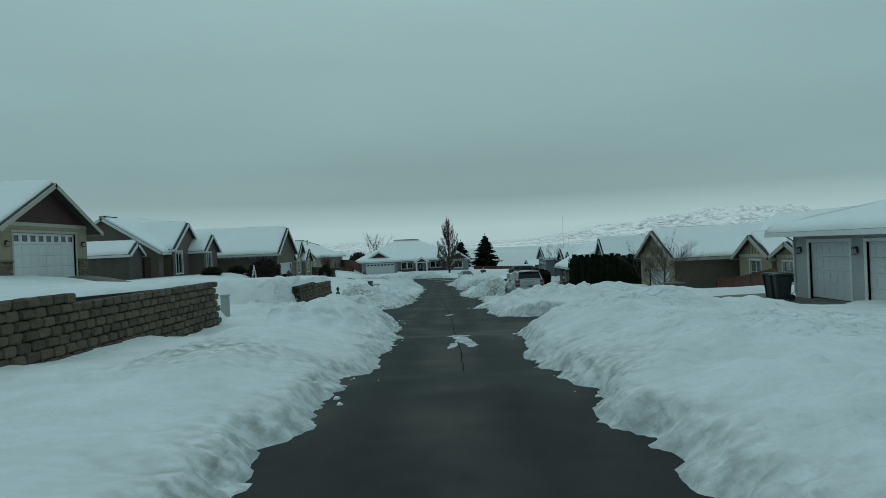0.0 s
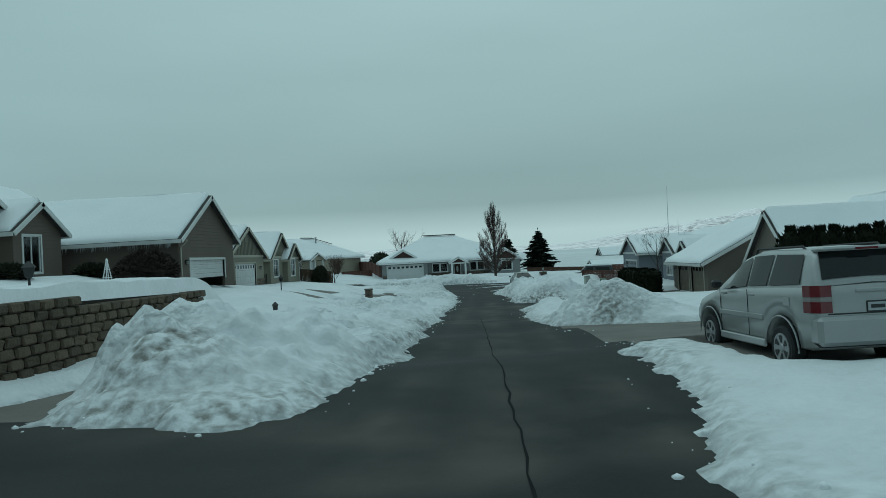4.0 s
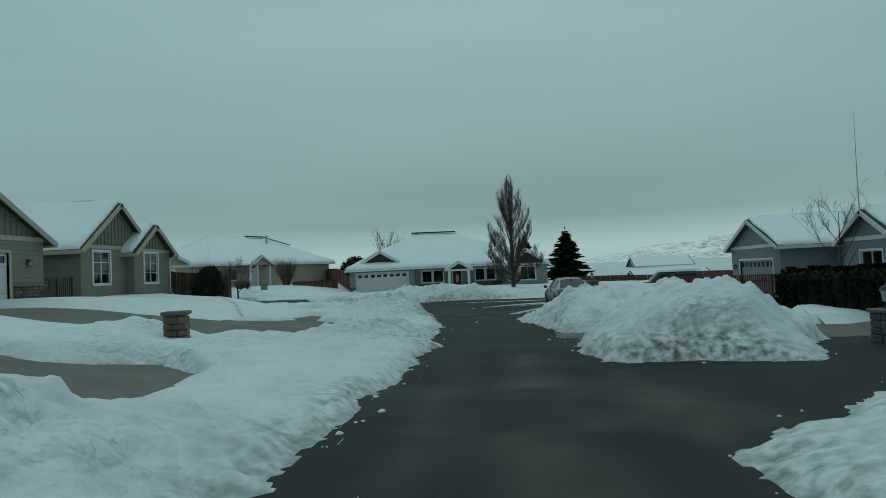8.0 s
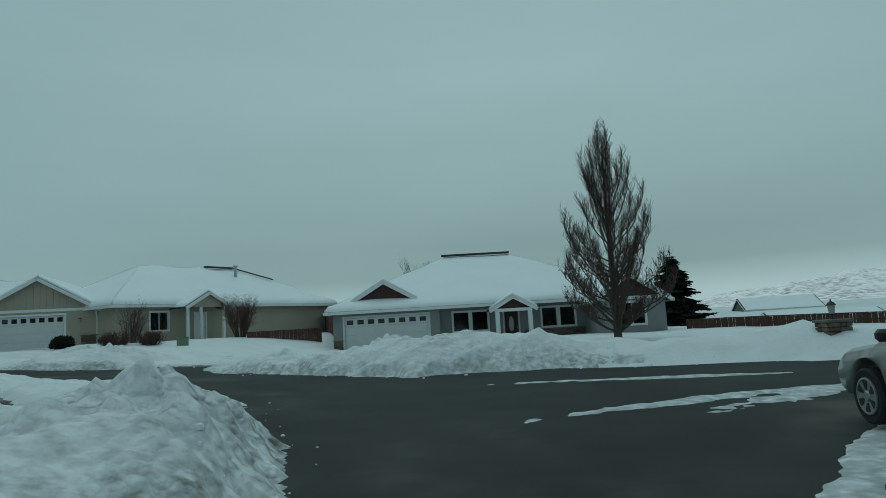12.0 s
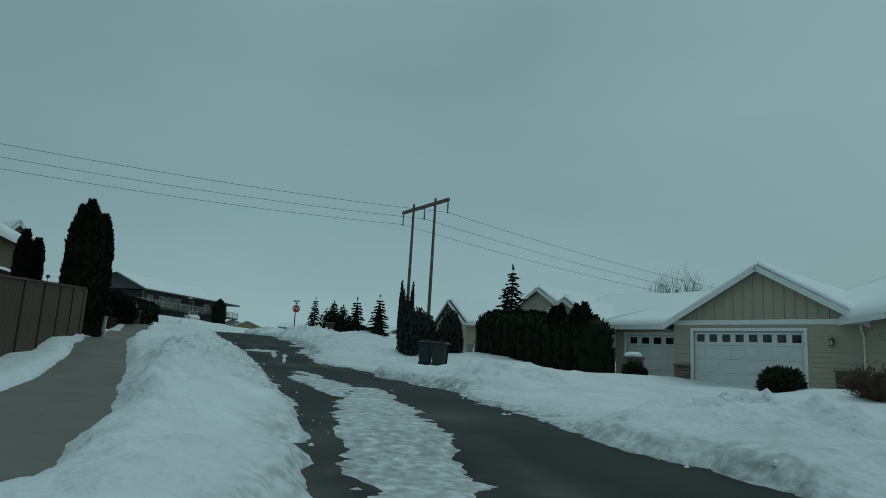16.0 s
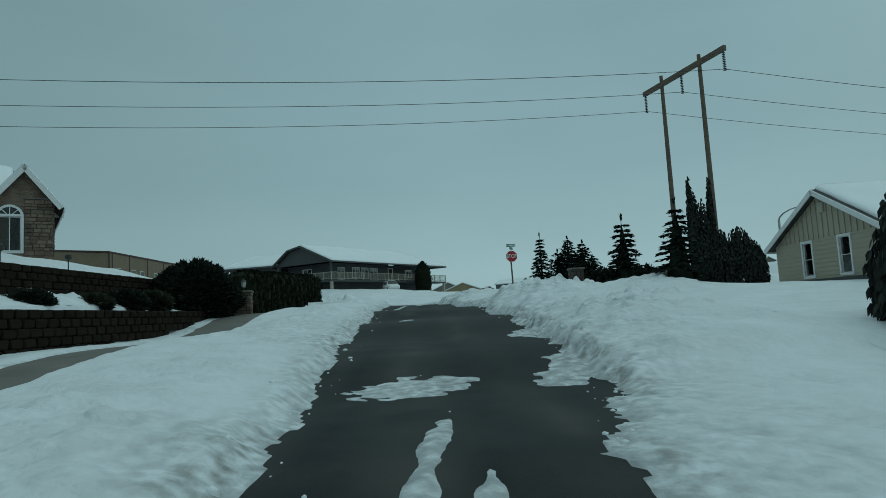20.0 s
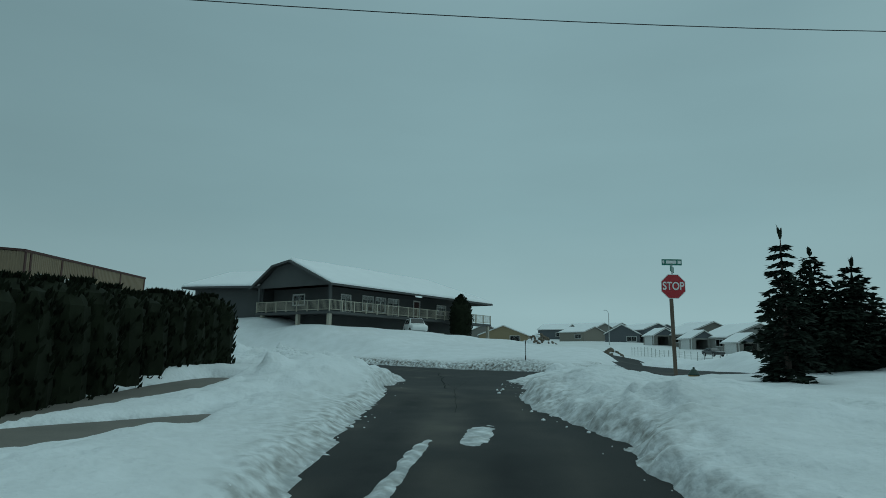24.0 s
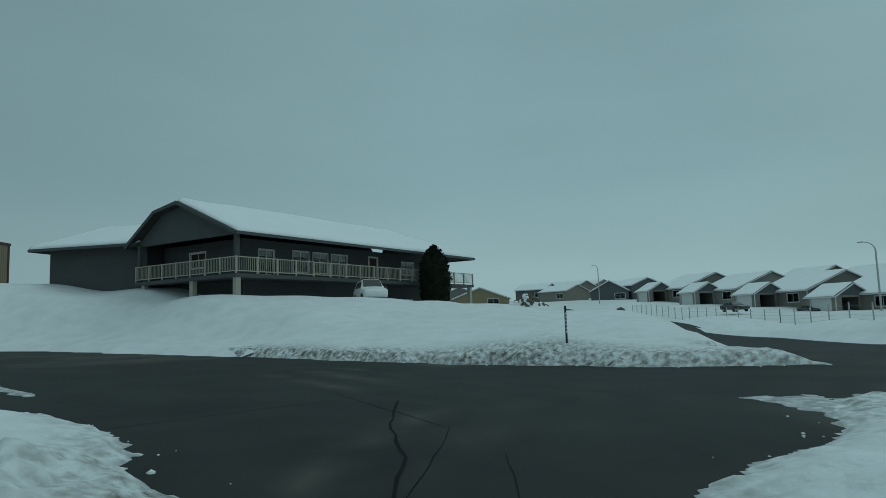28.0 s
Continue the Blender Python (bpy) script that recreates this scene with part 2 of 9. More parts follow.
SPRUCE = mat("spruce_green", (0.020, 0.029, 0.021), 0.9, spec=0.15, var=0.4, scale=2.0, fine=16, bump=0.3)
SHRUB = mat("shrub", (0.030, 0.036, 0.018), 0.85, var=0.4, scale=3, fine=18, bump=0.3)
STEEL = mat("galvanised", (0.42, 0.43, 0.43), 0.45, var=0.08, bump=0.05, metal=0.8)
BLACK = mat("black_metal", (0.02, 0.02, 0.02), 0.5, var=0.2, bump=0.05)
RUBBER = mat("rubber", (0.018, 0.018, 0.018), 0.85, var=0.25, bump=0.2)
REDSIGN = mat("sign_red", (0.42, 0.02, 0.03), 0.4, var=0.06, bump=0.02)
WHITEPAINT = mat("white_paint", (0.75, 0.75, 0.74), 0.4, var=0.04, bump=0.02)
GREENSIGN = mat("sign_green", (0.01, 0.17, 0.13), 0.4, var=0.06, bump=0.02)
RAILPAINT = mat("rail_cream", (0.40, 0.37, 0.30), 0.6, var=0.08, bump=0.05)
METALWALL = mat("metal_wall", (0.20, 0.145, 0.088), 0.5, var=0.08, scale=0.4, fine=12, bump=0.1)


# ---------------------------------------------------------------- mesh helpers
class Shape:
    """Vertices and faces that become one mesh."""

    def __init__(self):
        self.v, self.f = [], []

    def add(self, verts, faces):
        n = len(self.v)
        self.v += [tuple(p) for p in verts]
        self.f += [tuple(n + i for i in f) for f in faces]
        return self

    def box(self, x0, y0, z0, x1, y1, z1):
        return self.add([(x0, y0, z0), (x1, y0, z0), (x1, y1, z0), (x0, y1, z0), (x0, y0, z1), (x1, y0, z1), (x1, y1, z1), (x0, y1, z1)], BOXF)

    def cbox(self, x0, y0, z0, x1, y1, z1, c=0.01):
        """A box with chamfered edges."""
        lo, hi = (x0, y0, z0), (x1, y1, z1)
        vs = []
        for k in range(3):
            for sx in (0, 1):
                for sy in (0, 1):
                    for sz in (0, 1):
                        sgn = (sx, sy, sz)
                        vs.append(tuple((hi[a] if sgn[a] else lo[a]) if a == k else (hi[a] - c if sgn[a] else lo[a] + c) for a in range(3)))
        return self.add(vs, CBOXF)

    def beam(self, a, b, w, h, up=(0, 0, 1)):
        """A bar of width w and height h from a to b; its top is the line a-b."""
        a, b = Vector(a), Vector(b)
        d = (b - a).normalized()
        s = d.cross(Vector(up)).normalized() * (w / 2)
        u = s.cross(d).normalized() * h
        vs = [p + q for p in (a, b) for q in (-s - u, s - u, s, -s)]
        return self.add(vs, [(0, 1, 2, 3), (7, 6, 5, 4), (0, 4, 5, 1), (1, 5, 6, 2), (2, 6, 7, 3), (3, 7, 4, 0)])

    def tube(self, pts, radii, n=8, cap=True):
        pts = [Vector(p) for p in pts]
        start = len(self.v)
        for i, p in enumerate(pts):
            d = (pts[min(i + 1, len(pts) - 1)] - pts[max(i - 1, 0)]).normalized()
            s = d.orthogonal().normalized() if abs(d.z) < 0.99 else Vector((1, 0, 0))
            if abs(d.z) < 0.99:
                s = d.cross(Vector((0, 0, 1))).normalized()
            t = d.cross(s).normalized()
            r = radii[i] if isinstance(radii, (list, tuple)) else radii
            for k in range(n):
                a = 2 * math.pi * k / n
                self.v.append(tuple(p + s * (r * math.cos(a)) + t * (r * math.sin(a))))
        for i in range(len(pts) - 1):
            for k in range(n):
                a, b = start + i * n + k, start + i * n + (k + 1) % n
                self.f.append((a, b, b + n, a + n))
        if cap:
            self.f.append(tuple(range(start + n - 1, start - 1, -1)))
            self.f.append(tuple(range(len(self.v) - n, len(self.v))))
        return self

    def prism(self, poly, d):
        """A flat polygon of 3D points pushed along the vector d."""
        n = len(poly)
        vs = [Vector(p) for p in poly] + [Vector(p) + Vector(d) for p in poly]
        fs = [tuple(range(n - 1, -1, -1)), tuple(range(n, 2 * n))] + [(i, (i + 1) % n, n + (i + 1) % n, n + i) for i in range(n)]
        return self.add(vs, fs)

    def lathe(self, profile, n=16, at=(0, 0, 0)):
        start = len(self.v)
        for r, z in profile:
            for k in range(n):
                a = 2 * math.pi * k / n
                self.v.append((at[0] + r * math.cos(a), at[1] + r * math.sin(a), at[2] + z))
        for i in range(len(profile) - 1):
            for k in range(n):
                a, b = start + i * n + k, start + i * n + (k + 1) % n
                self.f.append((a, b, b + n, a + n))
        self.f.append(tuple(range(start + n - 1, start - 1, -1)))
        self.f.append(tuple(range(len(self.v) - n, len(self.v))))
        return self

    def moved(self, m):
        self.v = [tuple(m @ Vector(p)) for p in self.v]
        return self


BOXF = [(3, 2, 1, 0), (4, 5, 6, 7), (0, 1, 5, 4), (1, 2, 6, 5), (2, 3, 7, 6), (3, 0, 4, 7)]


def chamfer_faces():
    def i(k, s):
        return k * 8 + s[0] * 4 + s[1] * 2 + s[2]
    fs = []
    for k in range(3):
        a, b = [(1, 2), (2, 0), (0, 1)][k]
        for side in (0, 1):
            ring = []
            for pa, pb in ((0, 0), (1, 0), (1, 1), (0, 1)):
                s = [0, 0, 0]
                s[k], s[a], s[b] = side, pa, pb
                ring.append(i(k, s))
            fs.append(tuple(ring if side else ring[::-1]))
    for k in range(3):
        a, b = (k + 1) % 3, (k + 2) % 3
        for pa in (0, 1):
            for pb in (0, 1):
                s0, s1 = [0, 0, 0], [0, 0, 0]
                s0[a] = s1[a] = pa
                s0[b] = s1[b] = pb
                s1[k] = 1
                q = (i(a, s0), i(a, s1), i(b, s1), i(b, s0))
                fs.append(q if pa != pb else q[::-1])
    for sx in (0, 1):
        for sy in (0, 1):
            for sz in (0, 1):
                q = tuple(i(k, (sx, sy, sz)) for k in range(3))
                fs.append(q if (sx + sy + sz) % 2 else q[::-1])
    return fs


CBOXF = chamfer_faces()


def mesh_of(name, shape, material, smooth=False):
    me = bpy.data.meshes.new(name)
    seen, remap, verts = {}, [], []
    for p in shape.v:
        key = (round(p[0], 4), round(p[1], 4), round(p[2], 4))
        if key not in seen:
            seen[key] = len(verts)
            verts.append(key)
        remap.append(seen[key])
    faces = [tuple(dict.fromkeys(remap[i] for i in f)) for f in shape.f]
    me.from_pydata(verts, [], [f for f in faces if len(f) > 2])
    me.materials.append(material)
    if smooth:
        me.polygons.foreach_set("use_smooth", [True] * len(me.polygons))
    me.update()
    return me


def part(name, shape, material, parent, label="", smooth=False):
    ob = new(name, mesh_of(name, shape, material, smooth))
    ob.parent = parent
    return tagged(ob, label)


def thing(name, m, label, category, group="", kind=""):
    ob = new(name)
    ob.empty_display_size = 0.3
    ob.matrix_basis = m
    return tagged(ob, label, category, group, kind)


def solo(name, shape, material, label, category, m=None, group="", kind="", smooth=False):
    ob = new(name, mesh_of(name, shape, material, smooth))
    if m is not None:
        ob.matrix_basis = m
    return tagged(ob, label, category, group, kind)


# ---------------------------------------------------------------- the lie of the land
def hash2(ix, iy, seed):
    h = (ix.astype(np.int64) * 374761393 + iy.astype(np.int64) * 668265263 + seed * 982451653) & 0x7FFFFFFF
    h = ((h ^ (h >> 13)) * 1274126177) & 0x7FFFFFFF
    h = ((h ^ (h >> 16)) * 2246822519) & 0x7FFFFFFF
    return ((h ^ (h >> 15)) & 0xFFFF) / 65535.0


def vnoise(x, y, seed=0):
    ix, iy = np.floor(x), np.floor(y)
    fx, fy = x - ix, y - iy
    fx, fy = fx * fx * fx * (fx * (fx * 6 - 15) + 10), fy * fy * fy * (fy * (fy * 6 - 15) + 10)
    a, b = hash2(ix, iy, seed), hash2(ix + 1, iy, seed)
    c, d = hash2(ix, iy + 1, seed), hash2(ix + 1, iy + 1, seed)
    return (a + (b - a) * fx) * (1 - fy) + (c + (d - c) * fx) * fy - 0.5


def fbm(x, y, seed=0, octaves=3):
    return sum(vnoise(x * 2 ** k + 17.3 * k, y * 2 ** k - 9.1 * k, seed + k) / 2 ** k for k in range(octaves))


def smooth(a, b, x):
    t = np.clip((x - a) / (b - a), 0, 1)
    return t * t * (3 - 2 * t)


# street line: x, y, height of the pavement
LINE = np.array([(0, -80, 3.4), (0, -40, 1.8), (0, -20, 0.9), (0, 0, 0), (0, 7, -0.32), (0, 14.7, -0.71), (0, 23, -1.1), (0, 31, -1.47), (0, 39, -1.85),
                 (0, 50.6, -2.41), (0, 56, -2.63), (0, 62, -2.86), (0, 69, -3.08), (0, 76.7, -3.3), (0, 84, -3.46), (0, 91, -3.5)])
LINE2 = np.array([(-3.6, 99.1, -3.45), (-8.9, 107.1, -3.38), (-14.2, 110.7, -3.24), (-20.3, 112.7, -2.99), (-27.2, 113.3, -2.64), (-34.5, 113.1, -2.32),
                  (-41.8, 112.7, -1.97), (-49.4, 112, -1.5), (-57, 111.4, -1.02), (-65, 110.8, -0.5), (-73.5, 110, -0.03), (-82, 109.4, 0.25), (-91, 108.9, 0.4), (-98, 108.5, 0.42)])
LOTS = np.array([(-6.6, 9, -0.2), (-6.6, 15, -0.5), (-6.8, 21, -0.85), (-134, 97, 3.6), (-132, 93, 3.8), (-138, 87, 4.7), (-142, 78, 5.4), (-130, 87, 2.2), (-133, 81, 4.2), (-136, 76, 5.3), (-138, 70, 5.7), (-133, 72, 4.9), (-134, 66, 5.5), (-145, 68, 5.8), (-145, 54, 5.8), (-137, 100, 3.4), (-143, 104, 3.2), (-150, 108.5, 3.0), (-128, 100, 2.7), (-126, 104, 1.7), (-120, 111, 1.1), (-132, 111, 2.0), (-142, 115, 2.0), (-132, 88, 3.4), (-108, 105, 0.43), (-104, 111, 0.42), (-122, 84, 0.45), (-122, 75, 0.45), (-121, 62, 0.5), (-117, 92, 0.45), (-122, 95, 0.7),(-21, 85, -1.8), (-21, 96, -1.95), (-17, 68, -1.25), (15, 26, -1.1), (5, 42.5, -1.8), (16, 48, -2.5), (15, 65, -3.0), (15, 83, -3.6), (16, 105, -3.6), (-12, 133, -3.2), (0, 133, -3.2), (5, 112, -3.45),
                 (-37, 128, -1.9), (-27, 136, -2.1), (-23, 148, -2.1), (-58, 130, -1.0), (-72, 128, -0.2), (-90, 128, 0.9), (-40, 105.2, -1.58), (-45, 104.4, -1.33), (-34, 106, -2.12), (-29, 106.2, -2.55), (-31, 105.6, -2.3), (-60, 104.5, -0.75), (-75, 104, 0.2), (-90, 104, 0.7),
                 (-104, 114, 0.55), (-113, 98, 0.5), (-118, 124, 0.6), (-119, 88, 0.5), (-112, 90, 0.5), (-112, 68, 0.5), (-119, 66, 0.6), (-121, 50, 0.5), (-160, 60, 6.0), (-150, 124, 0.6), (-180, 112, 3.0), 
                 (-45, 160, -1.0), (0, 180, -4.5), (30, 150, -5), (60, 60, -4), (-60, 40, 1.5), (-60, 0, 3.5), (60, 0, 0), (-100, 30, 6), (-130, 30, 6.5), (-250, 150, 4.0), (-290, 147, 6.0), (-330, 140, 7.5), (-280, 90, 5.0), (-240, 112, 4.6), (-160, 158, 1.2), (-172, 152, 1.2), (-188, 146, 1.3), (-148, 162, 1.2), (-151, 145, -0.2), (-165, 145, 0.0), (-185, 146, 0.8), (-215, 145, 1.6), (-150, 135, 0.0), (-175, 135, 0.6), (-200, 134, 1.4), (-130, 130, 0.2), (-160, 124, 0.9), (-191, 161, 1.1), (-208, 156, 2.1), (-225, 152, 3.1), (-242, 148, 4.2), (-270, 146, 5.4), (-190, 118, 3.2)])
ANCH = np.vstack([LINE, LINE2, LOTS])
CROSSING = [(-99, 102.6), (-106, 95), (-114.5, 80), (-116, 66), (-116, 38), (-126, 38), (-126, 66), (-128, 78), (-126.8, 86), (-121.5, 97), (-114.5, 109), (-108.8, 117.4), (-102.5, 115)]
# level yards: x0, x1, y0, y1, z and how softly each side (x0, x1, y0, y1) ends
YARDS = [(-60, -7.95, 2, 22.3, 0.62, (9, 0.15, 6, 1.6)), (-60, -21.5, 25, 43, 0.92, (9, 12, 3, 3)), (-60, -8.85, 40.5, 50.2, -0.42, (9, 0.15, 2.0, 5)), (-60, -20, 50, 64, -0.15, (9, 5, 4, 5)),
         (-74, -50, 60, 101.4, 0.25, (2, 3, 9, 0.15)), (-73, -52, 60, 98.9, 1.78, (4, 3, 9, 0.15)), (-74, -57, 50, 95.5, 2.5, (4, 2.5, 9, 3.0))]


def land(x, y):
    x, y = np.asarray(x, float), np.asarray(y, float)
    num, den = np.zeros(x.shape), np.zeros(x.shape)
    for ax, ay, az in ANCH:
        w = 1.0 / ((x - ax) ** 2 + (y - ay) ** 2 + 6.0) ** 2
        num += w * az
        den += w
    z = num / den
    for x0, x1, y0, y1, level, (a, b, c, d) in YARDS:
        w = smooth(x0 - a, x0, x) * (1 - smooth(x1, x1 + b, x)) * smooth(y0 - c, y0, y) * (1 - smooth(y1, y1 + d, y))
        z = z + (level - z) * w
    d = poly_dist(x, y, CROSSING)
    w = (1 - smooth(0.5, 7.0, d)) * smooth(119, 114, y)
    return z + (0.45 + 0.026 * np.maximum(0, 108 - y) - z) * w


def land1(x, y):
    return float(land(np.array([x]), np.array([y]))[0])


def poly_dist(x, y, poly):
    """Distance to a polygon, negative inside."""
    p = np.array(poly, float)
    best, inside = np.full(x.shape, 1e9), np.zeros(x.shape, bool)
    for (ax, ay), (bx, by) in zip(p, np.roll(p, -1, 0)):
        dx, dy = bx - ax, by - ay
        t = np.clip(((x - ax) * dx + (y - ay) * dy) / (dx * dx + dy * dy), 0, 1)
        best = np.minimum(best, (x - ax - t * dx) ** 2 + (y - ay - t * dy) ** 2)
        cross = ((ay > y) != (by > y)) & (x < (bx - ax) * (y - ay) / (by - ay + 1e-12) + ax)
        inside ^= cross
    best = np.sqrt(best)
    return np.where(inside, -best, best)


STREET = [(-1.6, -60), (-1.5, 8), (-1.5, 24), (-3.0, 30.4), (-5.9, 33), (-6.9, 39.7), (-4.6, 39.0), (-3.0, 38.9), (-2.6, 40.4), (-2.5, 43.5), (-2.5, 66), (-2.5, 80), (-3.0, 91), (-4.7, 98.6), (-8.6, 104.8), (-13, 108.6), (-19.5, 111.2), (-27, 112.0), (-33, 111.6), (-47, 110.9), (-58, 109.7),
          (-65, 109.2), (-85, 107.7), (-94, 106.8), (-97.2, 106.1), (-101.2, 103.4), (-103.6, 98.6), (-108, 92.6), (-114.5, 80), (-116, 66), (-116, 38), (-126, 38), (-126, 66), (-128, 78), (-126.8, 86), (-121.5, 97), (-114.5, 109), (-108.8, 117.4), (-79, 160), (-71, 155), (-103.6, 115.6), (-100, 113.6), (-97, 110.9),
          (-87, 110.9), (-78, 112.2), (-66, 114), (-58.5, 114.5), (-52, 114.6), (-48, 113.8), (-44, 114.2), (-39, 115.3), (-33, 116.4), (-24, 116.8), (-20, 117.3), (-16.8, 117.8), (-15.2, 115.4), (-12.5, 113.6), (-8.7, 111.8), (-6.1, 110.2), (-1.5, 111.6), (3.5, 111.8), (10, 110),
          (10, 104), (4.6, 101), (1.3, 97.5), (0.6, 92), (1.2, 85), (1.6, 76.4), (4.0, 75.4), (5.4, 75.2), (7.6, 79.6), (9.4, 80.6), (8.2, 76), (6, 73), (3.2, 69.8), (1.6, 68.4), (1.5, 60), (2.6, 52), (2.9, 47), (2.2, 42), (1.7, 35), (2.1, 27.6), (3.0, 25.4), (4.4, 25.7), (7.2, 27.3), (8.6, 25), (6.6, 20.8), (2.0, 18.4), (1.8, 8), (2.0, -60)]
SIDE = [(-106, 119.5), (-112, 117.0), (-126, 119.8), (-150, 122.4), (-230, 126), (-230, 128.5), (-150, 125.2), (-124, 123.6), (-103, 125)]
DRIVES = [[(-5.5, 32.4), (-9.6, 34.4), (-20.6, 33.6), (-20.6, 39.2), (-12, 38.4), (-10.2, 37.9), (-8.8, 38.3), (-8.0, 39.6), (-7.7, 43.4), (-7.2, 43.4), (-7, 41.3), (-6.4, 40)],
          [(-7.4, 67.2), (-9, 67.0), (-16.2, 67.2), (-16.2, 72.8), (-9.4, 74), (-8.0, 76.2), (-6.7, 75), (-5.9, 70.5), (-6.2, 68)],
          [(-7.0, 91.2), (-6.4, 88), (-7.2, 84.5), (-9, 81.8), (-13, 79.8), (-20, 79.2), (-20, 85.5), (-13, 84.8), (-11.2, 86.2), (-10.4, 89), (-9.2, 92.0)],
          [(7.0, 21.6), (15, 23.5), (15, 31), (9.4, 30.6), (6.8, 27.0)],
          [(1.5, 44.2), (15.4, 46.2), (15.4, 51.2), (1.5, 55.5)],
          [(3.5, 45.4), (4.3, 41.2), (6.7, 41.3), (6.9, 46)],
          [(1, 68.6), (3.2, 69.8), (6, 73), (10, 76.4), (15, 78.5), (15, 86), (9.4, 84.6), (7.6, 79.6), (5.4, 75.2), (4, 75.4), (1, 76.2)],
          [(0.8, 80.8), (7, 81), (14, 96), (15.5, 101.5), (15.5, 107), (12, 100), (7.6, 87), (6, 84.4), (0.8, 83.9)],
          [(-16, 112), (-21.5, 115), (-14.8, 133), (-9.5, 133)],
          [(-25, 116), (-31, 116), (-38.3, 129.6), (-33.5, 131)],
          [(-39, 115), (-50, 113), (-53, 121), (-41, 121.5)]]
PACKED = DRIVES[-3:]
# where the ploughed bank is lower: x0, x1, y0, y1, bank, lawn
LOW = [(1.4, 16, 37, 51, 0.15, 0.4), (-86, -37, 98, 112, 0.22, 0.5), (-72, -50, 101.0, 103.4, 1.0, 0.3), (-12, 4, 110.5, 118, 0.8, 0.9), (-37, -17, 98, 112, 0.4, 0.55), (1, 9, 27.5, 37.5, 0.35, 0.55), (1, 9, -5, 20, 0.6, 0.8), (-55, -16, 112.5, 122, 0.45, 0.8), (-16, -8, 110.5, 119, 0.5, 0.7), (1, 9, 54, 71, 0.2, 0.4), (4.5, 13, 69.2, 76, 0.12, 0.4), (-7.5, -2, 50, 63, 0.5, 0.7), (-6.6, -2, 62, 80, 0.25, 0.5), (-9, -1, 24, 33, 0.55, 0.7), (-14, -1, 36, 43, 0.3, 0.6), (-14, -2, 80, 92, 0.25, 0.45), (-18, -4, 91, 110, 0.4, 0.6), (0.4, 8, 91.5, 102, 0.12, 0.2), (-92, -56, 112.5, 122, 0.6, 0.75), (-107, -93.2, 108.5, 124, 0.08, 0.2), (-97, -84, 102.8, 107.5, 0.55, 0.7), (-7.7, -5.0, 4, 23, 0.35, 0.35), (-5.5, -1, 0, 20, 0.5, 0.7), (-38, -28, 107, 112, 0.85, 0.9), (-110, -93.5, 92, 106.5, 0.2, 0.4)]
# the footpath behind the bank of the second street
PATHS = [[(-14.6, 104.2), (-15.4, 105.6), (-17.4, 107.1), (-20.4, 108.9), (-24, 109.0), (-28, 108.5), (-33, 107.9), (-40, 106.8), (-46, 105.9), (-60, 104.5), (-70, 103.8), (-76, 104.2), (-80, 105.6), (-82, 105.2), (-79, 102.6), (-88, 104.0), (-88, 102.7),
          (-78, 101.6), (-77.5, 98), (-73.8, 98), (-74, 102.2), (-60, 103.3), (-46, 104.6), (-40, 105.5), (-33, 106.5), (-27, 107.2), (-23.5, 107.5), (-20.5, 106.9), (-18.8, 105.4), (-17.2, 103.4)],
         [(-8.9, 91.6), (-9.3, 95.6), (-10.0, 95.6), (-9.8, 91.6)], [(-10.5, 101.6), (-12.2, 104.0), (-15.2, 105.0), (-16.4, 103.8), (-12.9, 102.8), (-11.6, 101.2)]]
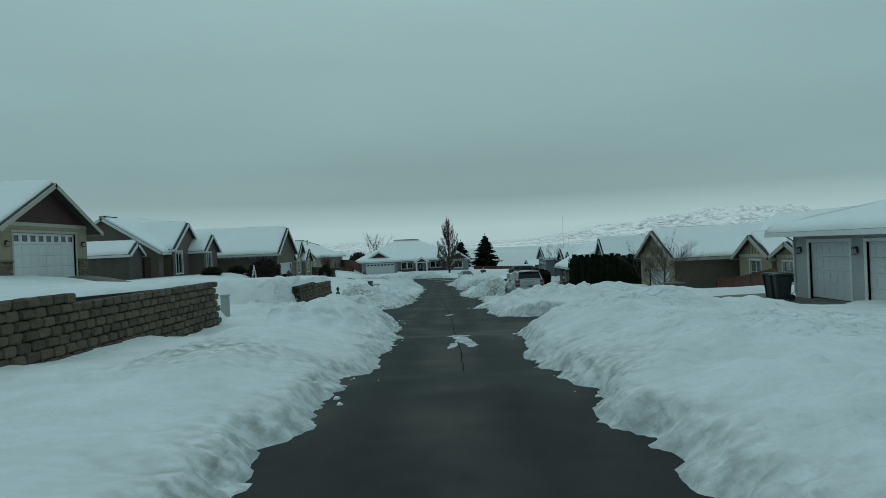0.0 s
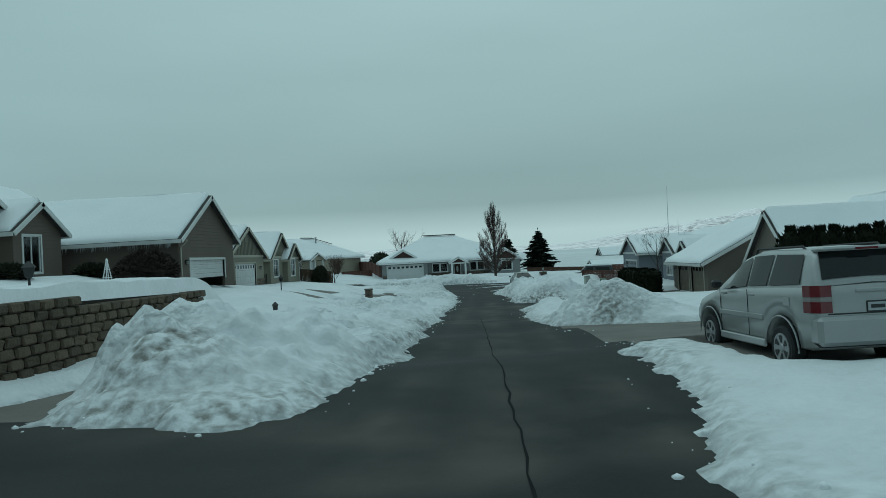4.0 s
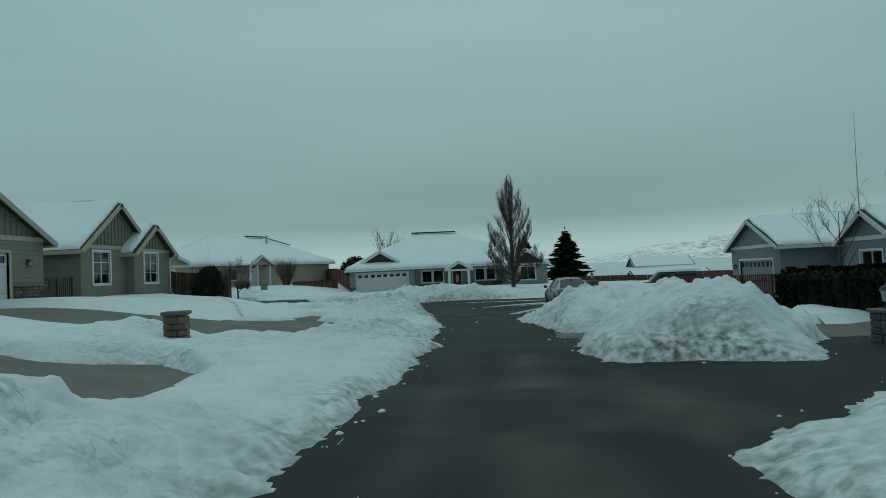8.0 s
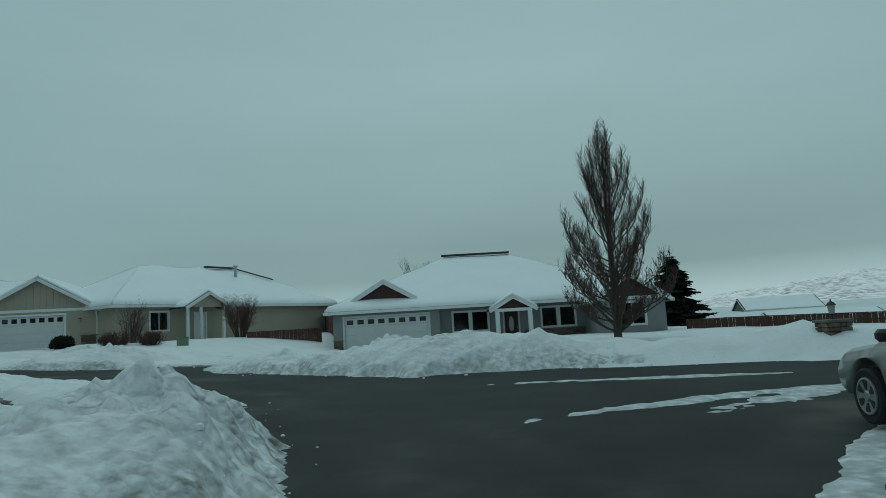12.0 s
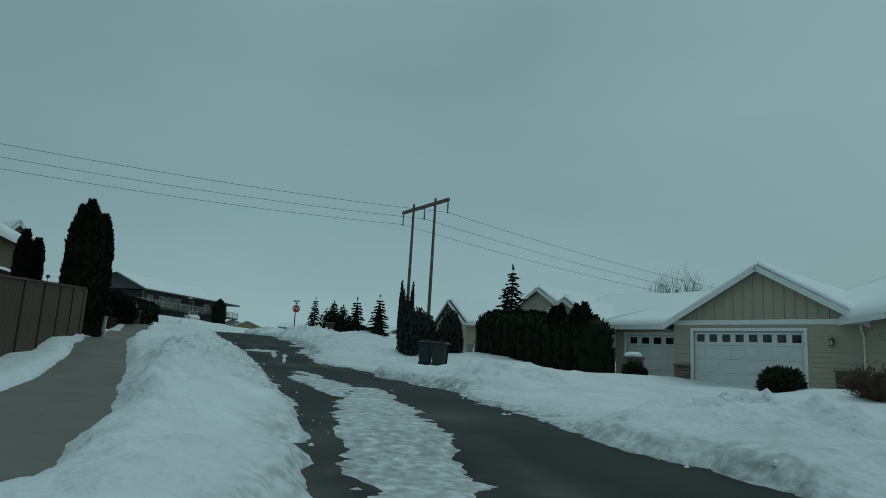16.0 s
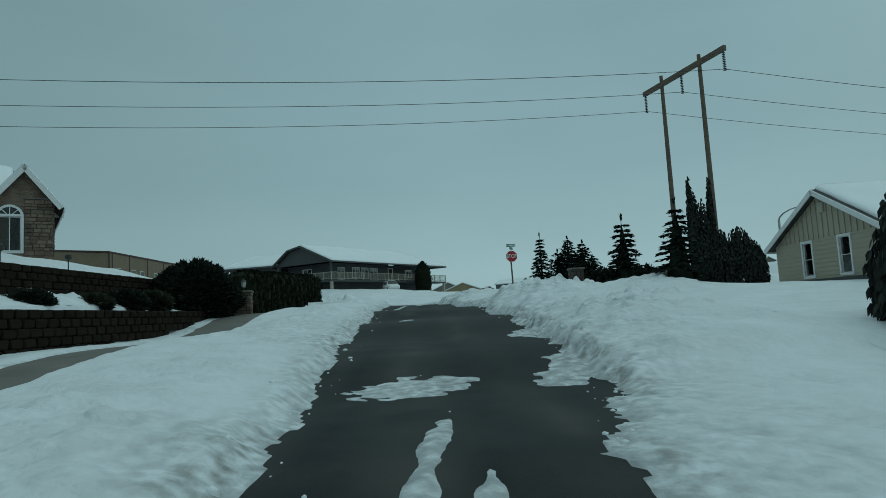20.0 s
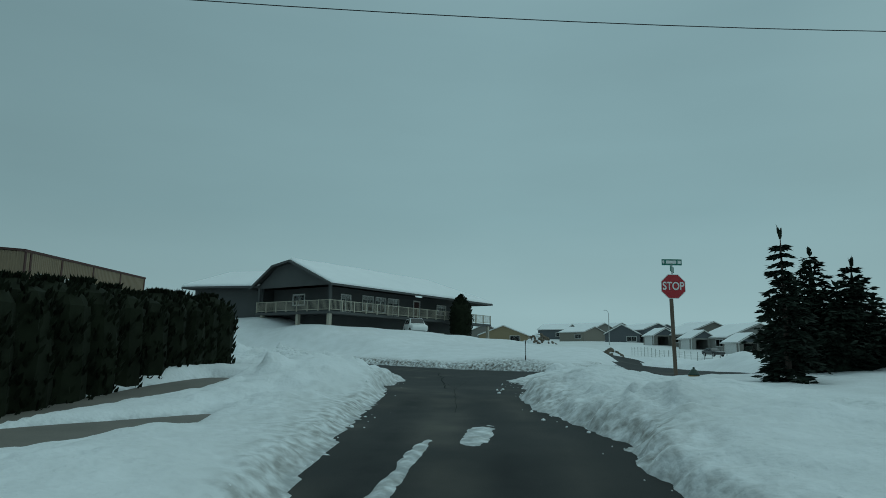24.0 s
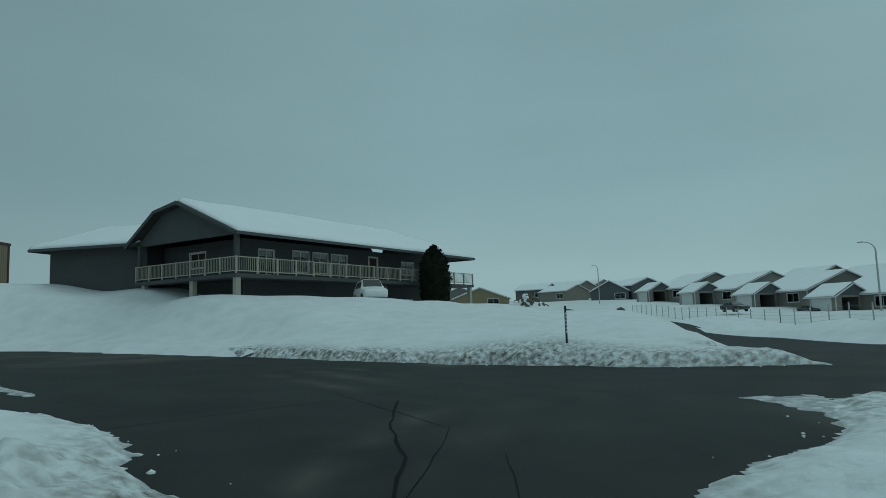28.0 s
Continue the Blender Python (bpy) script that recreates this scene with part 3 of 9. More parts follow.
# heaps: x, y, height, spread across and along, turn
HEAPS = [(-4.2, 15, 0.12, 1.6, 3, 0), (-3.2, 22, 0.3, 1.4, 3, 0), (-3.8, 28.8, 0.25, 1.5, 1.5, 0), (-5.6, 41.9, 1.0, 1.1, 1.1, 0), (-5.6, 45, 0.42, 1.5, 2.2, 0), (-4.6, 49, 0.3, 1.6, 3, 0), (-4.8, 58, 0.15, 1.5, 2.5, 0), (-6.4, 64.2, 0.35, 2.3, 1.2, 0), (-4.9, 67.0, 0.5, 1.1, 1.6, 0), (-6, 77.5, 0.25, 1.8, 2, 0), (-5.0, 83.5, 0.35, 1.7, 2, 0),
         (-6, 97, 0.45, 1.8, 3, 0), (4.4, 16, 0.4, 1.5, 3.5, 0), (5.4, 17.6, 0.7, 1.6, 2.0, 0), (6, 12, 0.4, 2, 3, 0), (5.6, 31.3, 0.75, 1.6, 1.6, 0), (4.6, 30.2, 0.2, 1.3, 1.5, 0), (5.0, 34.6, 0.1, 1.4, 1.4, 0), (-9.4, 40.4, 0.2, 1.1, 1.3, 0), (4.6, 58.5, 0.12, 1.6, 1.8, 0), (2.7, 64.5, 0.42, 0.8, 2.2, 0), (4.5, 56.3, 1.25, 1.5, 1.2, 0), (-95.5, 102.2, 0.6, 2.4, 1.8, 40), (-98.2, 100.0, 0.6, 1.6, 1.8, 40), (4.2, 78.6, 0.62, 1.3, 1.6, 0), (3.2, 88.4, 0.62, 1.2, 1.6, 0), (6.4, 88.6, 0.4, 2, 1.8, 0),
         (-6, 113.4, 0.5, 2.6, 1.2, 10), (-11.5, 116.5, 0.15, 2.4, 1.2, 25), (-6.5, 27.4, 0.3, 2.4, 1.5, 0), (-3, 112.9, 0.2, 1.6, 0.9, 0), (-24, 119.2, 0.25, 3, 1, 0), (-36, 119.8, 0.4, 3.6, 1.1, 0), (-44, 108.6, 0.08, 8, 0.8, -3), (-68, 107.0, 0.08, 6, 0.8, -4), (-88, 105.4, 0.12, 3.4, 1.5, 0), (-93.5, 102.8, 0.25, 2.4, 1.6, 40), (-33, 109.3, 0.38, 5, 0.7, -4), (-70, 117, 0.45, 6, 1.8, 0), (-82, 114.8, 0.25, 5, 1.6, 0), (-60, 117, 0.25, 5, 1.5, 0), (-70, 120.4, 0.7, 2.2, 1.6, 0), (-94, 118, 0.05, 4, 2, 0),
         (-116, 106, 0.2, 2, 1, 50), (-115, 111.6, 0.4, 2.4, 1.4, 50), (-96.4, 112.3, 0.2, 1.8, 0.9, 0), (-98.4, 113.4, 0.18, 1.4, 0.9, 30), (-117, 127.0, 0.9, 3.5, 1.0, -8), (-126, 127.6, 0.7, 4, 1.0, -6), (-150, 130.5, 1.0, 7, 1.6, -6), (-163, 131.5, 1.5, 6, 2, -6), (-9.8, 39.2, 0.4, 2.2, 1.2, 0), (-12.5, 41.0, 0.3, 2.0, 1.2, 0), (10.8, 42.0, 0.75, 1.8, 1.8, 0), (11.4, 38.4, 0.6, 1.8, 1.6, 0), (-62, 100.3, 0.45, 4, 0.6, 0), (-54, 100.3, 0.5, 4, 0.6, 0), (-9.2, 76.2, 0.2, 1.0, 0.9, 0), (-6.8, 79.8, 0.4, 1.2, 1.0, 0), (-9.6, 79.4, 0.35, 1.0, 1.0, 0), (-8.0, 98.6, 0.3, 1.2, 3.0, 10)]
# thin packed snow left on the pavement: x, y, half length, half width, turn
PATCHES = [(0.45, 16.6, 1.2, 0.2, 98), (0.1, 15.6, 0.7, 0.12, 80), (0.3, 17.8, 0.4, 0.2, 20), (0.2, 30.5, 0.35, 0.14, 60), (-1.5, 91.3, 0.5, 0.08, 80), (-26.4, 113.3, 6.5, 0.95, -7), (-34.0, 113.0, 4.2, 0.75, 2), (-47.4, 112.3, 2.6, 0.13, -2), (-45.6, 112.7, 1.6, 0.10, -4), (-51.8, 111.8, 1.0, 0.85, 0), (-52.6, 114.2, 1.3, 0.6, -10),
           (-59.0, 114.2, 1.2, 0.4, 0), (-65.5, 110.6, 1.3, 0.15, -4), (-80.5, 110.0, 1.6, 0.25, -4), (-77.5, 109.2, 2.2, 0.14, -4), (-102.2, 114.6, 1.4, 0.8, 30), (-107, 97.5, 3.0, 0.3, 50), (-103.5, 98.5, 1.8, 0.35, 55), (2.2, 99, 4.5, 0.35, 60), (0.8, 103, 3.5, 0.3, 30), (3.6, 104, 3.2, 0.4, 40), (1.0, 107.5, 4.0, 0.35, 5), (-100, 115.5, 2.0, 0.9, 50), (-95, 101.5, 2.5, 0.6, 40)]


def edge_noise(x, y):
    straight = 1 - 0.6 * smooth(-24, -34, x) * smooth(111.8, 110.6, y) * smooth(-92, -86, x)
    return straight * (0.55 * fbm(x * 0.55, y * 0.55, 3, 3) + 0.22 * fbm(x * 2.6, y * 2.6, 9, 3))


def clod(x, y, size, seed):
    """Rounded lumps, one to a jittered cell, each with its own height."""
    gx, gy = np.floor(x / size), np.floor(y / size)
    best = np.zeros(x.shape)
    for i in (-1, 0, 1):
        for j in (-1, 0, 1):
            cx, cy = gx + i, gy + j
            px, py = (cx + 0.15 + 0.7 * hash2(cx, cy, seed)) * size, (cy + 0.15 + 0.7 * hash2(cx, cy, seed + 1)) * size
            r = size * (0.35 + 0.45 * hash2(cx, cy, seed + 2))
            q = ((x - px) ** 2 + (y - py) ** 2) / (r * r)
            best = np.maximum(best, np.clip(1 - q, 0, 1) ** 0.8 * hash2(cx, cy, seed + 3) ** 1.5)
    return best


def snow_depth(x, y):
    jag = edge_noise(x, y)
    ds = np.minimum(poly_dist(x, y, STREET), poly_dist(x, y, SIDE)) + jag
    dd = np.full(x.shape, 1e9)
    for p in DRIVES[:-3]:
        dd = np.minimum(dd, poly_dist(x, y, p))
    dp = np.full(x.shape, 1e9)
    for p in PATHS:
        dp = np.minimum(dp, poly_dist(x, y, p))
    dd, dp = dd + 0.6 * jag, dp + 0.35 * jag
    dk = np.full(x.shape, 1e9)
    for p in PACKED:
        dk = np.minimum(dk, poly_dist(x, y, p) + 0.8 * jag)
    bank_k, lawn_k = np.ones(x.shape), np.ones(x.shape)
    for x0, x1, y0, y1, kb, kl in LOW:
        w = smooth(x0 - 1, x0 + 1, x) * (1 - smooth(x1 - 1, x1 + 1, x)) * smooth(y0 - 1.5, y0 + 1.5, y) * (1 - smooth(y1 - 1.5, y1 + 1.5, y))
        bank_k, lawn_k = bank_k * (1 - w * (1 - kb)), lawn_k * (1 - w * (1 - kl))
    near = np.minimum(np.minimum(ds, dd), dp)
    lawn = (0.34 + 0.10 * fbm(x * 0.25, y * 0.25, 21, 2)) * smooth(0, 0.45, near) * lawn_k
    lawn = lawn * (0.16 + 0.84 * smooth(-0.4, 1.0, dk))
    along = 0.44 + 0.45 * fbm(x * 0.16, y * 0.16, 31, 2)
    bank = along * smooth(0, 1.8, ds) * (1 - smooth(2.1, 4.4, ds)) * smooth(0, 1.4, dd) * smooth(0, 0.9, dp) * smooth(0, 1.2, dk) * bank_k
    cross = smooth(-101, -106, x + 0.45 * (y - 108))
    bank = bank * (1 - 0.72 * cross)
    heap = np.zeros(x.shape)
    for hx, hy, h, a, b, turn in HEAPS:
        c, s = math.cos(radians(turn)), math.sin(radians(turn))
        u, v = ((x - hx) * c + (y - hy) * s) / a, (-(x - hx) * s + (y - hy) * c) / b
        heap = np.maximum(heap, h * np.exp(-0.5 * (u * u + v * v)))
    heap *= smooth(0, 1.2, near)
    loose = smooth(0.0, 0.5, near) * (0.25 + np.clip((bank + heap) / 0.6, 0, 1))
    broken = smooth(-0.25, 0.35, fbm(x * 0.35, y * 0.35, 71, 2)) * np.clip((bank + heap) / 0.25, 0, 1)
    clods = (1 - cross) * (0.15 * clod(x, y, 0.85, 81) + 0.18 * clod(x + 3.1, y, 0.5, 83) + 0.14 * clod(x, y + 1.7, 0.32, 85))
    chunks = smooth(0.15, 0.7, near) * np.clip((heap + 0.5 * bank) / 0.3, 0, 1) * (0.35 + 0.65 * smooth(-0.15, 0.25, fbm(x * 0.4, y * 0.4, 73, 2)))
    clods = clods + (1 - cross) * chunks * (0.15 * clod(x + 5, y, 0.62, 87) + 0.17 * clod(x, y + 9, 0.38, 89) + 0.08 * clod(x + 7, y + 2, 0.21, 93))
    lumps = loose * (0.20 * fbm(x * 0.9, y * 0.9, 41, 2) + 0.10 * fbm(x * 2.4, y * 2.4, 45, 2)) + smooth(0.05, 0.5, near) * (0.12 + broken) * clods
    ruts = smooth(0.1, -0.4, dk) * (0.05 * fbm(x * 0.5 + y * 0.3, y * 1.9 - x * 1.1, 75, 3) + 0.012)
    lumps = lumps * (0.3 + 0.7 * smooth(-0.4, 0.6, dk)) * (1 - 0.65 * cross) + ruts
    depth = lawn + bank + heap + lumps
    thin = np.full(x.shape, -1.0)
    for px, py, a, b, turn in PATCHES:
        c, s = math.cos(radians(turn)), math.sin(radians(turn))
        u, v = ((x - px) * c + (y - py) * s) / a, (-(x - px) * s + (y - py) * c) / b
        thin = np.maximum(thin, (1 - np.sqrt(u * u + v * v)) * (1.9 if a > 4 else 1.0))
    thin = np.clip(0.05 * (np.minimum(thin, 0.9) - 0.12 + 0.6 * fbm(x * 1.1, y * 1.1, 51, 2) + 0.5 * fbm(x * 4.0, y * 4.0, 57, 2)), -0.2, 0.03)
    return np.where(near > 0, np.where(dk < 0.2, depth, np.maximum(depth, 0.004)), np.maximum(-0.12, thin))


def grit_of(x, y):
    """How much road grit the snow holds: most at the road's edge and on ploughed faces."""
    ds = np.minimum(poly_dist(x, y, STREET), poly_dist(x, y, SIDE)) + edge_noise(x, y)
    face = smooth(2.6, 0.3, ds) * smooth(-0.1, 0.45, fbm(x * 0.3, y * 0.3, 91, 3))
    far_road = smooth(-97, -104, x)
    dirt = np.zeros(x.shape)
    for gx, gy, r, k in DIRTY:
        dirt = np.maximum(dirt, k * np.exp(-((x - gx) ** 2 + (y - gy) ** 2) / (r * r)))
    return np.clip((0.5 + 0.35 * far_road) * smooth(0.9 + 0.8 * far_road, 0.1, ds) + 0.3 * face + 0.9 * dirt, 0, 1)


# dirty faces of heaps that were scraped off the road: x, y, spread, amount
DIRTY = [(-3.9, 10.5, 1.3, 0.9), (-4.9, 40.7, 0.9, 1.0), (-4.0, 39.8, 1.3, 0.5), (4.2, 75.4, 1.0, 1.0), (3.2, 75.6, 1.2, 0.6), (4.0, 54.9, 1.2, 1.0), (-5.6, 113.0, 1.3, 0.5), (-3.4, 82, 2.5, 0.5), (-4.2, 94, 3.5, 0.6), (-6.0, 99, 2.5, 0.6), (-40, 109.6, 5, 0.25), (-62, 108, 5, 0.25), (-96, 105, 2, 0.4)]


def churn_of(x, y):
    """How broken the snow is: heaped and ploughed parts, in patches."""
    ds = np.minimum(poly_dist(x, y, STREET), poly_dist(x, y, SIDE)) + edge_noise(x, y)
    out = 0.35 * smooth(0.0, 0.5, ds) * (1 - smooth(1.8, 4.0, ds))
    for hx, hy, h, a, b, turn in HEAPS:
        c, s = math.cos(radians(turn)), math.sin(radians(turn))
        u, v = ((x - hx) * c + (y - hy) * s) / a, (-(x - hx) * s + (y - hy) * c) / b
        out = np.maximum(out, smooth(0.0, 0.3, h) * np.exp(-0.4 * (u * u + v * v)))
    return np.clip(out * (0.35 + 0.65 * smooth(-0.2, 0.2, fbm(x * 0.5, y * 0.5, 113, 2))), 0, 1)


def slush_of(x, y):
    d = snow_depth(x, y)
    return smooth(0.10, 0.0, d)


def grid_sheet(name, x0, x1, y0, y1, step, keep, height, material, label, category, kind="structure", shade=True, marks=()):
    """One sheet of square cells, those whose middles keep() takes, at height()."""
    nx, ny = int(round((x1 - x0) / step)) + 1, int(round((y1 - y0) / step)) + 1
    gx, gy = np.meshgrid(x0 + step * np.arange(nx), y0 + step * np.arange(ny))
    cells = keep(gx[:-1, :-1] + step / 2, gy[:-1, :-1] + step / 2)
    iy, ix = np.nonzero(cells)
    quads = np.stack([iy * nx + ix, iy * nx + ix + 1, (iy + 1) * nx + ix + 1, (iy + 1) * nx + ix], 1)
    used, inv = np.unique(quads, return_inverse=True)
    px, py = gx.ravel()[used], gy.ravel()[used]
    pts = np.stack([px, py, height(px, py)], 1)
    me = bpy.data.meshes.new(name)
    me.from_pydata(pts.tolist(), [], inv.reshape(-1, 4).tolist())
    me.materials.append(material)
    if shade:
        me.polygons.foreach_set("use_smooth", np.ones(len(me.polygons), bool))
    for attribute, values in marks:
        a = me.attributes.new(attribute, "FLOAT", "POINT")
        a.data.foreach_set("value", values(px, py).astype(np.float32))
    me.update()
    return tagged(new(name, me), label, category, "", kind)


PATH = np.vstack([LINE[1:, :2], LINE2[:, :2], [(-104, 110), (-112, 104)]])


def path_dist(x, y):
    best = np.full(x.shape, 1e9)
    for (ax, ay), (bx, by) in zip(PATH[:-1], PATH[1:]):
        dx, dy = bx - ax, by - ay
        t = np.clip(((x - ax) * dx + (y - ay) * dy) / (dx * dx + dy * dy), 0, 1)
        best = np.minimum(best, (x - ax - t * dx) ** 2 + (y - ay - t * dy) ** 2)
    return np.sqrt(best)


def cells_close(x, y):
    return (path_dist(x, y) < 7.4) & (y > 1.2)


def cells_near(x, y):
    return (path_dist(x, y) < 11) & (y > -3) & ~((path_dist(x, y) < 7.1) & (y > 1.5))


def cells_mid(x, y):
    return (path_dist(x, y) < 48) & (y > -45) & ~((path_dist(x, y) < 10.0) & (y > -2.0))


def cells_far(x, y):
    return ~((path_dist(x, y) < 46.5) & (y > -43))


def snow_top(x, y):
    return land(x, y) + snow_depth(x, y)


def bare_of(x, y):
    """Rock and brush that show through on the steep gullies of the hills."""
    r, north = np.hypot(x + 30, y - 90), np.arctan2(x + 30, y - 90)
    gully = smooth(0.16, 0.34, np.abs(fbm(x / 150, y / 150, 63, 3)) + 0.8 * np.abs(fbm(x / 60, y / 60, 65, 2)))
    low = smooth(900, 1500, r) * (1 - smooth(1900, 2600, r)) * smooth(-0.6, 0.3, np.cos(north))
    return np.clip(0.75 * gully * smooth(1500, 2200, r) + 0.8 * low * smooth(-0.1, 0.2, fbm(x / 260, y / 50, 69, 3)), 0, 1)


def far_land(x, y):
    """The valley and the snowy hills beyond it."""
    z = land(x, y)
    r = np.hypot(x + 30, y - 90)
    north = np.arctan2(x + 30, y - 90)
    away = smooth(180, 700, r)
    z = z * (1 - away) - 18 * smooth(250, 1200, r) * smooth(-0.6, 0.2, np.cos(north)) * (1 - smooth(1500, 2300, r))
    rough = 1 - 2.6 * np.abs(fbm(x / 520, y / 520, 61, 5)) - 0.5 * np.abs(fbm(x / 150, y / 150, 63, 3))
    front = smooth(0.12, 0.38, north) * (1 - smooth(1.5, 2.0, north))
    ridge = smooth(1500, 3000, r) * smooth(-0.15, 0.05, north) * (1 - smooth(1.5, 2.0, north)) * 26 + smooth(1700, 3000, r) * front * (36 + 80 * rough) * (1 - 0.3 * smooth(0.42, 0.6, north))
    west = smooth(1700, 3300, r) * smooth(-0.75, -0.2, north) * (1 - smooth(-0.15, 0.05, north)) * (34 + 50 * fbm(x / 800, y / 800, 67, 4))
    return z + np.maximum(ridge, 0) + np.maximum(west, 0)


grid_sheet("ground", -240, 120, -80, 240, 2.0, lambda x, y: path_dist(x, y) < 70, lambda x, y: np.minimum.reduce([land(x + i, y + j) for i in (-2, 0, 2) for j in (-2, 0, 2)]) - 0.25, mat("soil", (0.12, 0.095, 0.07), 0.95, var=0.3, scale=0.8, fine=12), "frozen soil under the snow", "ground")
def track_of(x, y):
    """Damp tyre tracks along the line that cars take, broken by noise."""
    d = path_dist(x, y) + 0.25 * fbm(x * 0.12, y * 0.12, 95, 2)
    t = np.exp(-((d - 0.8) / 0.3) ** 2) + 0.7 * np.exp(-((d - 2.0) / 0.25) ** 2)
    return np.clip(t * smooth(-0.35, 0.3, fbm(x * 0.25, y * 0.25, 97, 3)), 0, 1)


def dry_of(x, y):
    """Paler dry asphalt between the tyre tracks and in patches."""
    d = path_dist(x, y) + 0.3 * fbm(x * 0.1, y * 0.1, 99, 2)
    t = np.exp(-(d / 0.4) ** 2) + 0.8 * np.exp(-((d - 1.45) / 0.3) ** 2) + 0.9 * smooth(0.05, 0.22, fbm(x * 0.11, y * 0.11, 103, 3))
    return np.clip(t * smooth(-0.3, 0.2, fbm(x * 0.2, y * 0.2, 101, 3)), 0, 1)


add_stain(ASPHALT, "dry", (0.092, 0.082, 0.068), 0.95, 0.5)
add_stain(ASPHALT, "track", (0.008, 0.009, 0.009), 0.9, 1.3)
ROAD = grid_sheet("road", -232, 16, -62, 166, 0.4, lambda x, y: np.minimum(poly_dist(x, y, STREET), poly_dist(x, y, SIDE)) < 1.6, lambda x, y: land(x, y), ASPHALT, "dark damp asphalt road between banks of snow", "road", marks=(("track", track_of), ("dry", dry_of)))


def crack(points, width, seed):
    """A sealed seam in the asphalt, a little ragged."""
    rr, s, last = random.Random(seed), Shape(), None
    for (ax, ay), (bx, by) in zip(points[:-1], points[1:]):
        n = max(1, int(math.dist((ax, ay), (bx, by)) / 0.5))
        for i in range(n + (1 if (bx, by) == points[-1] else 0)):
            f_ = i / n
            x, y = ax + (bx - ax) * f_ + rr.uniform(-0.03, 0.03), ay + (by - ay) * f_ + rr.uniform(-0.03, 0.03)
            w, L_ = width * rr.uniform(0.5, 1.3) / 2, math.dist((ax, ay), (bx, by))
            px, py = -(by - ay) / L_ * w, (bx - ax) / L_ * w
            z = land1(x, y) + 0.006
            if last is not None:
                s.add([last[0], last[1], (x + px, y + py, z), (x - px, y - py, z)], [(0, 1, 2, 3)])
            last = ((x - px, y - py, z), (x + px, y + py, z))
    part("crack", s, TAR, ROAD, "dark sealed crack")


TAR = mat("tar", (0.014, 0.014, 0.014), 0.95, spec=0.1, var=0.2, bump=0.1)
crack([(0.3, 12), (0.2, 30), (0.0, 40), (-0.3, 52), (-0.6, 62)], 0.03, 1)
crack([(-5.4, 33.2), (-2, 32.6), (0.5, 32.9)], 0.04, 2)
crack([(-2.4, 60), (0.3, 60.6), (1.4, 60.4)], 0.015, 3)
crack([(-84, 109.5), (-90, 109.1), (-99, 109.3)], 0.012, 4)
crack([(-90, 109.2), (-96, 108.2), (-101, 108.6), (-106, 105.8)], 0.014, 5)
crack([(-90, 108.85), (-93.3, 108.55), (-96.5, 108.2), (-99, 108.1), (-101.5, 107.65), (-104.4, 107.5)], 0.045, 8)
crack([(-101, 103.5), (-107, 108), (-110, 111)], 0.02, 6)
crack([(-104, 100.5), (-109.5, 103.5), (-112, 108)], 0.014, 7)
for k, p in enumerate(DRIVES):
    px, py = [q[0] for q in p], [q[1] for q in p]
    grid_sheet("driveway", math.floor(min(px)) - 1, math.ceil(max(px)) + 1, math.floor(min(py)) - 1, math.ceil(max(py)) + 1, 0.5,
               lambda x, y: (poly_dist(x, y, p) < 0.5) & (poly_dist(x, y, STREET) > -0.2), lambda x, y: land(x, y) + 0.02 - 0.05 * (poly_dist(x, y, STREET) < 0.2),
               CONCRETE, "cleared concrete driveway between snow banks", "driveway")
for p in PATHS:
    grid_sheet("pavement", -92, -6, 92, 114, 0.4, lambda x, y: poly_dist(x, y, p) < 0.5, lambda x, y: land(x, y) + 0.03, CONCRETE, "cleared concrete footpath beside the snow bank", "footpath")
grid_sheet("snow_bank", -124.8, 12, -3.6, 126, 0.09, cells_close, snow_top, SNOW, "ploughed lumpy snow banks along the street", "snow", marks=(("grit", grit_of), ("slush", slush_of), ("churn", churn_of)))
grid_sheet("snow_cover", -124.8, 12.96, -3.6, 126, 0.24, cells_near, snow_top, SNOW, "trodden snow beside the street", "snow", marks=(("grit", grit_of), ("slush", slush_of), ("churn", churn_of)))
grid_sheet("snow_field", -170, 50, -46, 162, 0.8, cells_mid, lambda x, y: snow_top(x, y) - 0.02, SNOW, "deep undisturbed snow over yards and fields", "snow")
grid_sheet("far_ground", -420, 420, -300, 560, 6.0, cells_far, lambda x, y: land(x, y) + 0.30, FARSNOW, "snow-covered ground beyond the houses", "ground")
# far backdrop; its surface glows a little beyond the daylight it gets
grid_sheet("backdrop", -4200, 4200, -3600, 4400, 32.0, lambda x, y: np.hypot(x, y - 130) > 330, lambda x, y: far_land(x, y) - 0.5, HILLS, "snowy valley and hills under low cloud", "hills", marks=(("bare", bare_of),))


